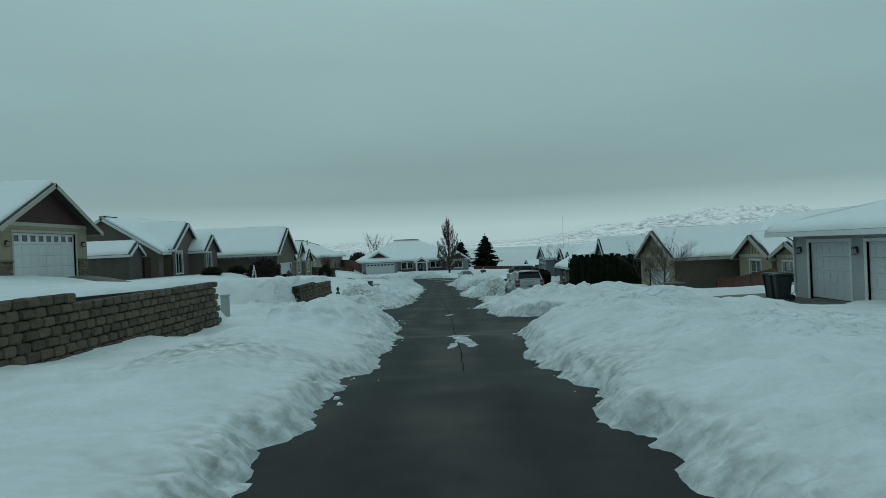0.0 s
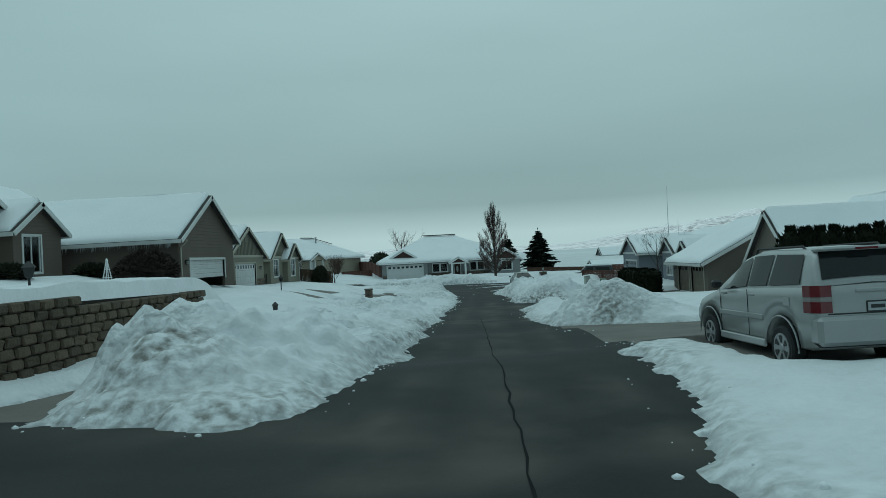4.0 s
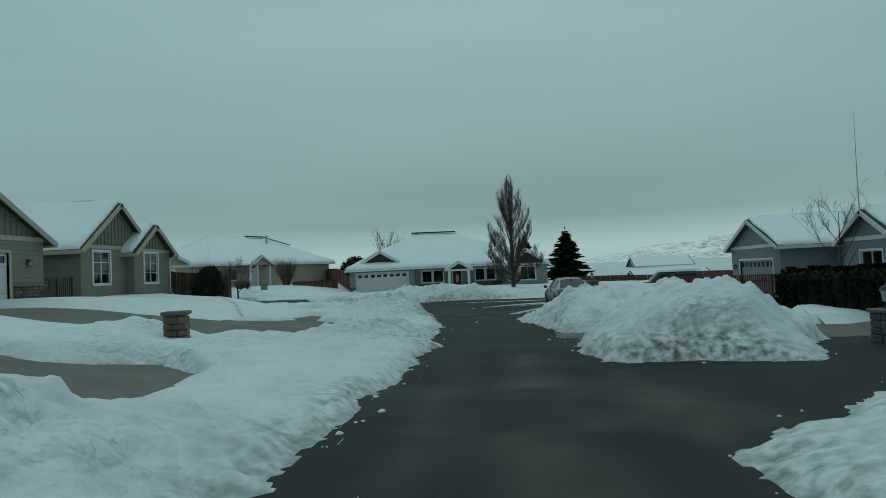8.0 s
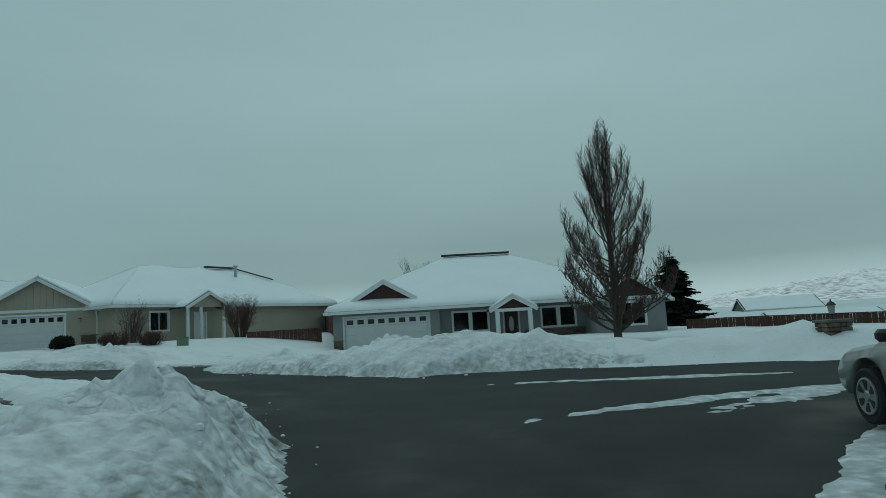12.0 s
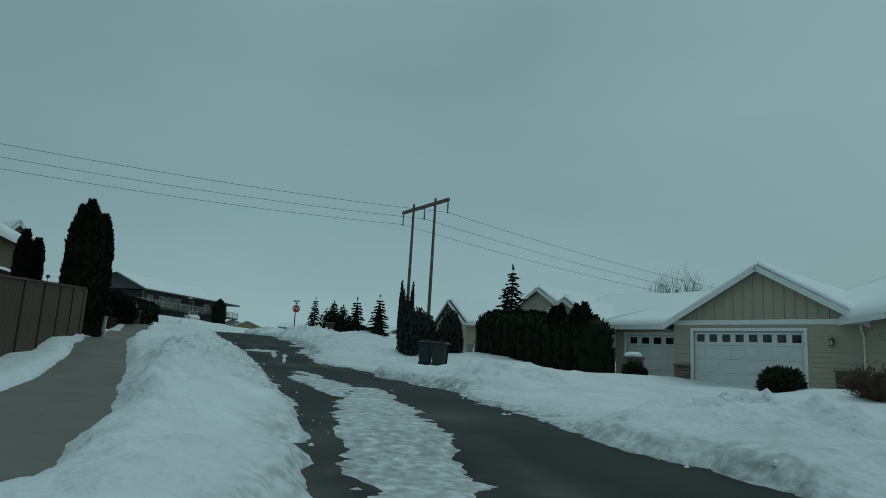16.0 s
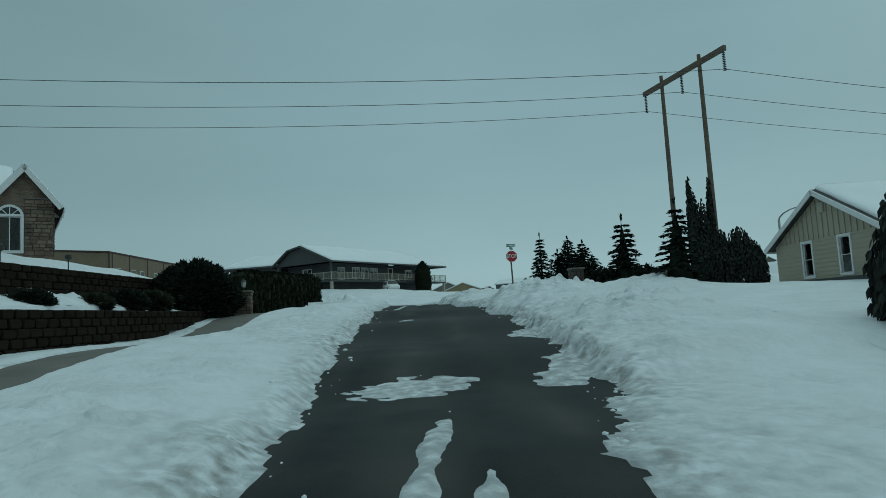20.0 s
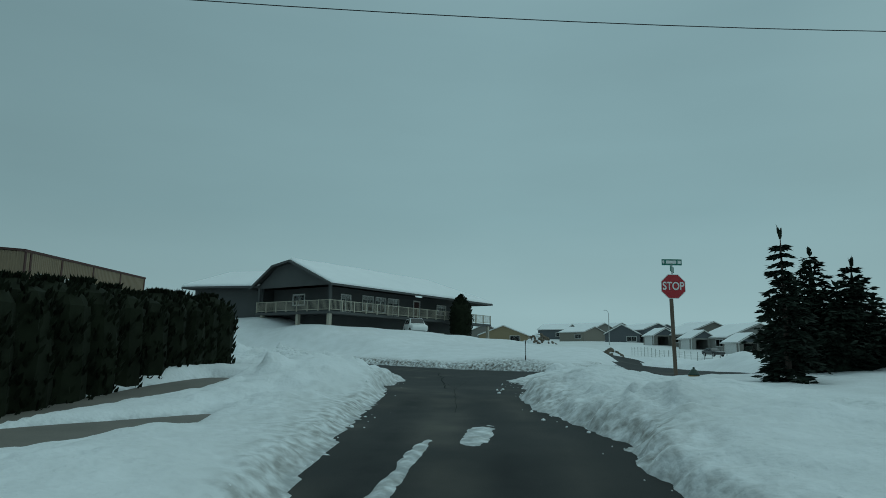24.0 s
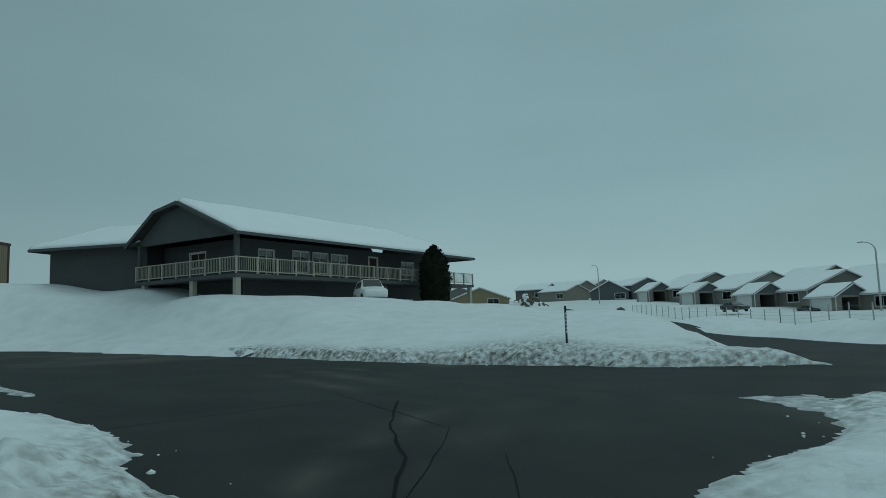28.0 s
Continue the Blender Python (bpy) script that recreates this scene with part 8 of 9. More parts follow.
def pillar(x, y, w_, h, label, lantern=False, material=STONE, snow=0.0, seed=0):
    z = land1(x, y)
    t = thing("stone_pillar", pose(x, y, z, 0, 0, 12), label, "pillar")
    part("core", Shape().box(-w_ / 2 + 0.05, -w_ / 2 + 0.05, -0.2, w_ / 2 - 0.05, w_ / 2 - 0.05, h), MORTAR, t)
    rr = random.Random(seed)
    zz = 0.0
    while zz < h - 0.03:
        hg = min(rr.uniform(0.13, 0.2), h - zz)
        for ang in (0, 90, 180, 270):
            m = pose(0, 0, 0, 0, 0, ang)
            s = -w_ / 2
            while s < w_ / 2 - 0.02:
                ln = min(rr.uniform(0.16, 0.36), w_ / 2 - s)
                st = Shape().cbox(s + 0.006, -w_ / 2 - rr.uniform(0, 0.03), zz + 0.006, s + ln - 0.006, -w_ / 2 + 0.08, zz + hg - 0.006, 0.016)
                part("stone", st.moved(m), material, t)
                s += ln
        zz += hg
    part("cap", Shape().cbox(-w_ / 2 - 0.06, -w_ / 2 - 0.06, h, w_ / 2 + 0.06, w_ / 2 + 0.06, h + 0.09, 0.02), CONCRETE, t)
    if snow:
        part("snow", Shape().lathe([(w_ * 0.62, 0.0), (w_ * 0.6, snow * 0.6), (w_ * 0.4, snow * 0.95), (0.02, snow)], 12, (0, 0, h + 0.09)), ROOFSNOW, t, smooth=True)
    if lantern:
        post = Shape().lathe([(0.09, 0), (0.09, 0.03), (0.03, 0.06), (0.03, 0.14), (0.10, 0.17)], 10, (0, 0, h + 0.09))
        ln = part("lantern", post, BLACK, t, "black carriage lantern")
        part("lantern_glass", Shape().lathe([(0.085, 0.17), (0.125, 0.42)], 6, (0, 0, h + 0.09)), BLIND, ln)
        part("lantern_roof", Shape().lathe([(0.16, 0.42), (0.10, 0.50), (0.03, 0.54), (0.02, 0.60)], 6, (0, 0, h + 0.09)), BLACK, ln)
    return t


pillar(-8.7, 78.4, 0.5, 1.0, "stone mailbox pillar standing in deep snow", seed=1)
pillar(8.4, 78.2, 0.5, 0.7, "grey stone pillar with a black lantern beside a driveway", True, seed=2, material=mat("pillar_grey", (0.10, 0.10, 0.095), 0.85, var=0.25, scale=2.2, fine=14, bump=0.6, dist=0.04, rnd=0.25))
pillar(10.3, 57.6, 0.6, 0.95, "stone pillar with a black lantern beside the hedge", True, seed=3)
pillar(6.6, 112.5, 0.7, 1.0, "stone pillar with a lantern by the parked car", True, seed=4)
pillar(-72.4, 102.5, 0.7, 1.0, "brick and stone pillar with a lantern at a driveway", True, seed=5)
pillar(-83.1, 101.7, 0.55, 0.9, "low stone pillar beside the hedge", seed=6)
pillar(-75.3, 118.3, 0.58, 1.55, "dark stone mailbox pillar in the snow", seed=7, material=mat("pillar_dark", (0.075, 0.06, 0.05), 0.85, var=0.25, scale=2.2, fine=14, bump=0.6, dist=0.04, rnd=0.25))
pillar(-39.2, 126.6, 0.6, 1.0, "stone mailbox pillar capped with snow by the garage", snow=0.2, seed=8)
pillar(-8.1, 120.2, 0.55, 0.62, "grey stone mailbox pillar behind the snow bank", seed=9, material=mat("pillar_grey", (0.10, 0.10, 0.095), 0.85, var=0.25, scale=2.2, fine=14, bump=0.6, dist=0.04, rnd=0.25))
pillar(13.2, 38.5, 0.8, 0.9, "stone mailbox pillar by the bare bush", seed=10)


def utility_box(x, y, w_, d, h, color, label, turn=0, up=0.1):
    t = thing("utility_box", pose(x, y, land1(x, y) + up, 0, 0, turn), label, "utility box")
    m = mat("box_" + label.split()[0], color, 0.6, var=0.08, bump=0.05)
    part("cabinet", Shape().cbox(-w_ / 2, -d / 2, -0.2, w_ / 2, d / 2, h - 0.06, 0.02), m, t)
    part("lid", Shape().cbox(-w_ / 2 - 0.02, -d / 2 - 0.02, h - 0.06, w_ / 2 + 0.02, d / 2 + 0.02, h, 0.015), m, t)
    part("door", Shape().cbox(-w_ / 2 + 0.05, -d / 2 - 0.015, 0.05, w_ / 2 - 0.05, -d / 2 + 0.01, h - 0.12, 0.006), m, t)
    return t


utility_box(12.0, 46.6, 0.9, 0.8, 0.85, (0.22, 0.25, 0.23), "grey utility cabinet in the snow", -80)
utility_box(13.8, 44.8, 0.9, 0.8, 0.85, (0.13, 0.22, 0.13), "green utility transformer box in the snow", -80)
utility_box(9.0, 93.4, 0.5, 0.45, 1.0, (0.35, 0.37, 0.33), "pale utility pedestal in the snow", -80)
utility_box(10.4, 93.0, 0.5, 0.45, 0.7, (0.13, 0.22, 0.13), "green utility box beside a driveway", -80)
utility_box(-23.6, 127.2, 0.55, 0.4, 0.5, (0.12, 0.30, 0.10), "green utility box half under snow", 60, 0.3)
utility_box(-8.1, 24.6, 0.3, 0.25, 1.0, (0.33, 0.33, 0.31), "pale meter post beside the block wall", 90)
utility_box(-50.0, 104.3, 0.25, 0.25, 1.0, (0.40, 0.39, 0.35), "cream meter post beside the arborvitae", 90)
utility_box(-57.6, 125.4, 0.8, 0.6, 0.8, (0.45, 0.45, 0.43), "white condenser unit beside the tan house", 20)


def wheelie_bin(x, y, turn, color, label, z=None, s=1.0):
    t = thing("trash_bin", pose(x, y, land1(x, y) + 0.05 if z is None else z, 0, 0, turn) @ Matrix.Scale(s, 4), label, "trash bin", "bins at the kerb")
    m = mat("bin_" + label.split()[0], color, 0.45, var=0.1, bump=0.1)
    body = Shape()
    ring = [(0.22, 0.24, 0.05), (0.24, 0.27, 0.3), (0.29, 0.33, 0.98), (0.31, 0.35, 1.0)]
    for hx, hy, z_ in ring:
        for sx, sy in ((-1, -1), (1, -1), (1, 1), (-1, 1)):
            body.v += [(sx * hx - sx * 0.05, sy * hy, z_), (sx * hx, sy * hy - sy * 0.05, z_)] if sx * sy > 0 else [(sx * hx, sy * hy - sy * 0.05, z_), (sx * hx - sx * 0.05, sy * hy, z_)]
    for i in range(3):
        for k in range(8):
            a, b = i * 8 + k, i * 8 + (k + 1) % 8
            body.f.append((a, b, b + 8, a + 8))
    body.f.append(tuple(range(7, -1, -1)))
    part("body", body, m, t)
    lid = Shape().cbox(-0.33, -0.38, 1.0, 0.33, 0.36, 1.05, 0.02)
    lid.cbox(-0.28, -0.34, 1.05, 0.28, 0.30, 1.09, 0.02)
    part("lid", lid, m, t)
    part("handle", Shape().tube([(-0.2, 0.42, 0.98), (0.2, 0.42, 0.98)], 0.018, 6), m, t)
    for sx in (-1, 1):
        wh = Shape().lathe([(0.02, -0.03), (0.11, -0.03), (0.125, -0.02), (0.125, 0.02), (0.11, 0.03), (0.02, 0.03)], 14).moved(pose(sx * 0.27, 0.27, 0.12, 0, 90, 0))
        part("wheel", wh, RUBBER, t)


wheelie_bin(-44.2, 118.9, 70, (0.003, 0.011, 0.032), "blue recycling bin on packed snow", s=1.12)
wheelie_bin(-43.2, 119.3, 55, (0.022, 0.024, 0.025), "grey trash bin on packed snow", s=1.12)
wheelie_bin(13.4, 26.6, -90, (0.03, 0.035, 0.035), "black trash bin beside the pale garage")
wheelie_bin(13.5, 27.4, -80, (0.03, 0.035, 0.035), "black trash bin beside the pale garage")

# tall two-pole power line
pw = thing("power_pole", Matrix.Identity(4), "tall wooden two-pole power line frame", "power pole", "power line")
for x, y in ((-99.7, 131.2), (-95.1, 132.9)):
    part("pole", Shape().tube([(x, y, 0.2), (x, y, 10), (x, y, 19.5)], [0.24, 0.20, 0.15], 12), POLEWOOD, pw)
a_, b_ = Vector((-102.2, 130.3, 18.9)), Vector((-92.3, 133.9, 19.1))
part("cross_arm", Shape().beam(a_, b_, 0.26, 0.42), POLEWOOD, pw)
INS = mat("insulator", (0.05, 0.055, 0.06), 0.3, var=0.1, bump=0)
ends = []
for f_ in (0.02, 0.5, 0.98):
    p = a_.lerp(b_, f_)
    prof = []
    for k in range(12):
        z = -0.35 - 0.14 * k
        prof += [(0.03, z), (0.13, z - 0.04), (0.13, z - 0.07), (0.03, z - 0.10)]
    part("insulator", Shape().lathe(prof[::-1], 10, (p.x, p.y, p.z)), INS, pw)
    ends.append(p - Vector((0, 0, 1.85)))
frame2 = [Vector((-114.0, 265, 12.4)), Vector((-110, 265.5, 12.4)), Vector((-106.0, 266, 12.4))]
pw2 = thing("power_pole", Matrix.Identity(4), "distant wooden two-pole power line frame", "power pole", "power line")
for x, y in ((-112.2, 265.2), (-107.8, 265.7)):
    part("pole", Shape().tube([(x, y, -4), (x, y, 14.8)], [0.26, 0.16], 8), POLEWOOD, pw2)
part("cross_arm", Shape().beam((-114.2, 265, 14.2), (-105.8, 266, 14.2), 0.26, 0.42), POLEWOOD, pw2)
WIRE = mat("wire", (0.03, 0.03, 0.032), 0.5, var=0.1, bump=0, metal=0.4)
for k, e in enumerate(ends):
    for far, sag in ((e + Vector((20, -100, 2.5)), 2.2), (frame2[k], 4.2)):
        pts = []
        for i in range(25):
            f_ = i / 24
            p = e.lerp(far, f_)
            pts.append(p - Vector((0, 0, sag * 4 * f_ * (1 - f_))))
        solo("power_cable", Shape().tube(pts, 0.022, 5, False), WIRE, "dark overhead power cable", "cable", group="power cables")

# stop sign with street blades
sg = thing("stop_sign", pose(-94.7, 116.6, land1(-94.7, 116.6), 0, 0, 94), "red stop sign with street name blades on a wooden post", "sign")
part("post", Shape().cbox(-0.055, -0.055, -0.3, 0.055, 0.055, 3.75, 0.008).moved(pose(0, 0, 0, 0, -1.2, 0)), POLEWOOD, sg)
R_ = 0.47
octo = lambda r, y: [(r * math.cos(math.pi / 8 + k * math.pi / 4), y, 3.45 + r * math.sin(math.pi / 8 + k * math.pi / 4)) for k in range(8)]
part("sign_back", Shape().prism(octo(R_, -0.075), (0, 0.012, 0)), WHITEPAINT, sg)
face = part("sign_face", Shape().prism(octo(R_ - 0.025, -0.081), (0, 0.008, 0)), REDSIGN, sg, "red octagonal face")


def letters(text, size, m, material, parent, name="lettering"):
    cu = bpy.data.curves.new(name, "FONT")
    cu.body, cu.size, cu.extrude, cu.align_x, cu.align_y, cu.offset = text, size, 0.002, "CENTER", "CENTER", size * 0.02
    tmp = bpy.data.objects.new(name, cu)
    me = bpy.data.meshes.new_from_object(tmp)
    bpy.data.objects.remove(tmp)
    me.transform(m)
    me.materials.clear()
    me.materials.append(material)
    ob = new(name, me)
    ob.parent = parent
    return ob


letters("STOP", 0.40, pose(0, -0.086, 3.45, 90, 0, 0) @ Matrix.Diagonal((0.80, 1, 1, 1)), WHITEPAINT, face)
bl = part("street_blade", Shape().cbox(-0.36, -0.012, 4.22, 0.36, 0.012, 4.44, 0.006), GREENSIGN, sg, "green street name blade")
for x0, x1 in ((-0.33, -0.27), (-0.21, 0.16), (0.21, 0.32)):
    part("bar", Shape().box(x0, -0.016, 4.28, x1, -0.011, 4.39), WHITEPAINT, bl)
part("street_blade", Shape().cbox(-0.34, -0.012, 3.98, 0.34, 0.012, 4.18, 0.006).moved(pose(0, 0, 0, 0, 0, 62)), GREENSIGN, sg)
part("blade_stem", Shape().tube([(0, 0, 3.7), (0, 0, 4.24)], 0.025, 8), STEEL, sg)

hy = thing("fire_hydrant", pose(-92.2, 116.5, land1(-92.2, 116.5) - 0.2, 0, 0, 20), "yellow fire hydrant with a dark green bonnet in snow", "hydrant")
YEL = mat("hydrant_yellow", (0.42, 0.22, 0.03), 0.5, var=0.12, bump=0.1)
GRN = mat("hydrant_green", (0.02, 0.05, 0.035), 0.5, var=0.12, bump=0.1)
part("barrel", Shape().lathe([(0.16, -0.1), (0.16, 0.02), (0.12, 0.05), (0.12, 0.55), (0.17, 0.57), (0.17, 0.61), (0.13, 0.62)], 14), YEL, hy, smooth=False)
part("bonnet", Shape().lathe([(0.18, 0.61), (0.18, 0.65), (0.13, 0.72), (0.08, 0.79), (0.035, 0.81), (0.03, 0.87), (0.0, 0.87)], 14), GRN, hy)
for an in (0, 180, 270):
    part("outlet", Shape().lathe([(0.07, 0.08), (0.07, 0.16), (0.085, 0.16), (0.085, 0.22), (0.03, 0.23), (0.03, 0.26)], 10).moved(pose(0, 0, 0.42, 0, 0, an) @ pose(0, 0, 0, 0, 90, 0)), YEL, hy)
copy_thing(hy, pose(-8.7, 54.4, -2.36, 0, 0, -60))

mk = thing("marker_post", pose(-113.6, 112.2, 0.85), "dark upright cable marker post in the snow", "marker post")
part("post", Shape().cbox(-0.06, -0.03, -0.5, 0.06, 0.03, 1.5, 0.015), mat("marker_dark", (0.03, 0.028, 0.025), 0.6), mk)
for k in range(6):
    part("bar", Shape().box(0.058, -0.02, 0.60 + 0.12 * k, 0.064, 0.02, 0.68 + 0.12 * k), WHITEPAINT, mk)


def street_lamp(x, y, h, arm, turn):
    t = thing("street_lamp", pose(x, y, land1(x, y), 0, 0, turn), "grey metal street lamp with a curved arm", "street lamp", "street lamps")
    pts = [(0, 0, -0.2), (0, 0, h * 0.86)] + [(arm * (1 - math.cos(a)), 0, h * 0.86 + h * 0.14 * math.sin(a)) for a in (0.3, 0.7, 1.1, 1.5)]
    part("pole", Shape().tube(pts, [0.12, 0.09, 0.07, 0.06, 0.05, 0.05], 8), STEEL, t)
    part("head", Shape().cbox(arm * 0.9, -0.14, h - 0.06, arm * 0.9 + 0.7, 0.14, h + 0.07, 0.04), STEEL, t)


street_lamp(-167.6, 155.3, 8.2, 1.6, 200)
street_lamp(-240, 138.5, 9.0, 1.8, 200)
street_lamp(-95.5, 138.1, 5.6, 2.2, 20)

cf = thing("chain_link_fence", Matrix.Identity(4), "chain-link fence with metal posts in deep snow", "fence")
cpts = [(-128, 134), (-150, 136), (-175, 136.5), (-205, 137)]
wires = Shape()
for a, b in zip(cpts[:-1], cpts[1:]):
    n = int(math.dist(a, b) / 3)
    for k in range(n + 1):
        x, y = a[0] + (b[0] - a[0]) * k / n, a[1] + (b[1] - a[1]) * k / n
        z = land1(x, y)
        part("post", Shape().tube([(x, y, z), (x, y, z + 1.95)], 0.045, 6), STEEL, cf)
        if k:
            for zz in (0.5, 0.8, 1.1, 1.4, 1.7):
                wires.tube([(px, py, pz + zz), (x, y, z + zz)], 0.008, 3, False)
        px, py, pz = x, y, z
tagged(part("wire_mesh", wires, STEEL, cf), kind="stuff")

# antenna mast on the blue-grey house
an = thing("antenna_mast", pose(17.3, 96, -3.5), "tall thin radio antenna mast on the roof", "antenna")
part("mast", Shape().tube([(0, 0, 3), (0, 0, 6.0), (0.05, 0, 9.2)], [0.035, 0.025, 0.008], 6), STEEL, an)
part("mast", Shape().tube([(0.5, -1.5, 3), (0.5, -1.5, 6.0)], [0.02, 0.008], 6), STEEL, an)

for k, (x, y) in enumerate(((-12.6, 70.6), (-9.6, 60.0), (-10.6, 45.6))):
    z = land1(x, y) + 0.25
    t = thing("garden_lantern", pose(x, y, z), "small black garden lantern on a post in snow", "garden light", "garden lanterns")
    part("stem", Shape().tube([(0, 0, -0.8), (0, 0, 0.3)], 0.03, 6), BLACK, t)
    part("cage", Shape().lathe([(0.04, 0.3), (0.10, 0.34), (0.13, 0.55), (0.05, 0.56)], 6), BLACK, t)
    part("cap", Shape().lathe([(0.17, 0.55), (0.08, 0.64), (0.02, 0.70)], 6), BLACK, t)

# white wire garden obelisk before the brown house
ob_ = thing("garden_obelisk", pose(-16.9, 59.5, land1(-16.9, 59.5) + 0.35), "white wire garden obelisk standing in the snow", "ornament")
for k in range(4):
    a = math.pi / 4 + k * math.pi / 2
    part("leg", Shape().tube([(0.36 * math.cos(a), 0.36 * math.sin(a), -0.3), (0.03 * math.cos(a), 0.03 * math.sin(a), 1.45)], 0.022, 6), WHITEPAINT, ob_)
for z_, r_ in ((0.3, 0.29), (0.75, 0.19), (1.1, 0.12)):
    part("hoop", Shape().tube([(r_ * math.cos(a), r_ * math.sin(a), z_) for a in np.linspace(0, 2 * math.pi, 17)], 0.016, 5, False), WHITEPAINT, ob_)
part("finial", Shape().lathe([(0.02, 1.42), (0.06, 1.47), (0.05, 1.54), (0.01, 1.6)], 10), WHITEPAINT, ob_)


# ---------------------------------------------------------------- vehicles
def car(m, label, L, W, H, body_keys, roof_keys, paint, wheels, wr, windows, rear_glass, tails, plate, rack=False, extra=None, clear=0.07):
    """A car with its tail at y = 0, driving to +y. body_keys: y, underside, shoulder, top, half width; roof_keys: y, roof height, half width at the roof."""
    t = thing("car", m, label, "car")
    bk, rk = np.array(body_keys), np.array(roof_keys)
    ys = np.unique(np.concatenate([np.linspace(0, L, 64), bk[:, 0]]))
    body, arch = Shape(), wr + clear
    ring = []
    for y in ys:
        zb, zs, zt, hw = [float(np.interp(y, bk[:, 0], bk[:, k])) for k in range(1, 5)]
        for wy in wheels:
            if abs(y - wy) < arch:
                zb = max(zb, wr + math.sqrt(max(0, arch * arch - (y - wy) ** 2)) - 0.02)
        zb = min(zb, zs - 0.12)
        pts = [(0, zb), (hw * 0.80, zb), (hw * 0.96, zb + 0.05), (hw, zb + (zs - zb) * 0.45), (hw * 0.995, zs - 0.10), (hw * 0.955, zs), (hw * 0.82, zt - 0.01), (0, zt + 0.015)]
        ring.append([(x, y, z) for x, z in pts] + [(-x, y, z) for x, z in pts[-2:0:-1]])
    n = len(ring[0])
    for r_ in ring:
        body.v += r_
    for i in range(len(ring) - 1):
        for k in range(n):
            a, b = i * n + k, i * n + (k + 1) % n
            body.f.append((a, b, b + n, a + n))
    body.f.append(tuple(range(n - 1, -1, -1)))
    body.f.append(tuple(range(len(body.v) - n, len(body.v))))
    part("body", body, paint, t, smooth=True)
    cab = Shape()
    rys = np.unique(np.concatenate([np.linspace(rk[0, 0], rk[-1, 0], 40), rk[:, 0]]))

    def shell(y):
        zr, hr = [float(np.interp(y, rk[:, 0], rk[:, k])) for k in (1, 2)]
        zs, hw = float(np.interp(y, bk[:, 0], bk[:, 2])), float(np.interp(y, bk[:, 0], bk[:, 4]))
        return zs, hw * 0.95, zr, hr

    def side_x(y, z):
        zs, hb, zr, hr = shell(y)
        f_ = min(1, max(0, (z - zs) / max(0.05, zr - 0.07 - zs)))
        return hb + (hr - hb) * f_
    rows = []
    for y in rys:
        zs, hb, zr, hr = shell(y)
        hr = hb + (hr - hb) * min(1.0, max(0.0, (zr - zs) / 0.45))
        pts = [(hb, zs - 0.03), (hb + (hr - hb) * 0.5, zs + (zr - 0.07 - zs) * 0.5), (hr, max(zs, zr - 0.07)), (hr * 0.9, zr - 0.015), (0, zr + 0.02)]
        rows.append([(x, y, z) for x, z in pts] + [(-x, y, z) for x, z in pts[-2::-1]])
    n = len(rows[0])
    for r_ in rows:
        cab.v += r_
    for i in range(len(rows) - 1):
        for k in range(n - 1):
            a = i * n + k
            cab.f.append((a, a + 1, a + n + 1, a + n))
    part("cabin", cab, paint, t, smooth=True)
    for (y0, z0), (y1, z1), (y2, z2), (y3, z3) in windows:
        for sgn in (-1, 1):
            g = Shape()
            q = [(y0, z0), (y1, z1), (y2, z2), (y3, z3)]
            nn = 5
            for i in range(nn + 1):
                for j in range(nn + 1):
                    u, v = i / nn, j / nn
                    y = (q[0][0] * (1 - u) + q[1][0] * u) * (1 - v) + (q[3][0] * (1 - u) + q[2][0] * u) * v
                    z = (q[0][1] * (1 - u) + q[1][1] * u) * (1 - v) + (q[3][1] * (1 - u) + q[2][1] * u) * v
                    g.v.append((sgn * (side_x(y, z) + 0.012), y, z))
            for i in range(nn):
                for j in range(nn):
                    a = i * (nn + 1) + j
                    g.f.append((a, a + 1, a + nn + 2, a + nn + 1) if sgn > 0 else (a + nn + 1, a + nn + 2, a + 1, a))
            part("side_window", g, CARGLASS, t, "dark tinted glass", smooth=True)
    for y0, y1, wa, wb in rear_glass:
        g = Shape()
        for i in range(9):
            y = y0 + (y1 - y0) * i / 8
            zr = float(np.interp(y, rk[:, 0], rk[:, 1]))
            hw = wa + (wb - wa) * i / 8
            for j in range(9):
                x = -hw + 2 * hw * j / 8
                g.v.append((x, y - 0.008 * (1 if y1 > y0 else -1), zr + 0.03 - 0.03 * (x / hw) ** 2))
        for i in range(8):
            for j in range(8):
                a = i * 9 + j
                g.f.append((a, a + 1, a + 10, a + 9))
        part("windscreen", g, CARGLASS, t, "dark glass", smooth=True)
    for wy in wheels:
        for sgn in (-1, 1):
            x = sgn * (W / 2 - 0.115)
            tm = pose(x, wy, wr, 0, 90, 0)
            ty = Shape().lathe([(wr * 0.62, -0.10), (wr * 0.9, -0.11), (wr, -0.085), (wr, 0.085), (wr * 0.9, 0.11), (wr * 0.62, 0.10)], 28).moved(tm)
            wheel = part("wheel", ty, RUBBER, t, "black tyre")
            prof = [(0.02, 0.122), (wr * 0.16, 0.122), (wr * 0.2, 0.107), (wr * 0.56, 0.115), (wr * 0.6, 0.122), (wr * 0.66, 0.118), (wr * 0.67, -0.08)]
            rim = Shape().lathe(prof, 28)
            rim.v = [(vx, vy, vz * sgn) for vx, vy, vz in rim.v]
            if sgn > 0:
                rim.f = [f_[::-1] for f_ in rim.f]
            rim = part("rim", rim.moved(tm), ALLOY, wheel, "bright alloy rim")
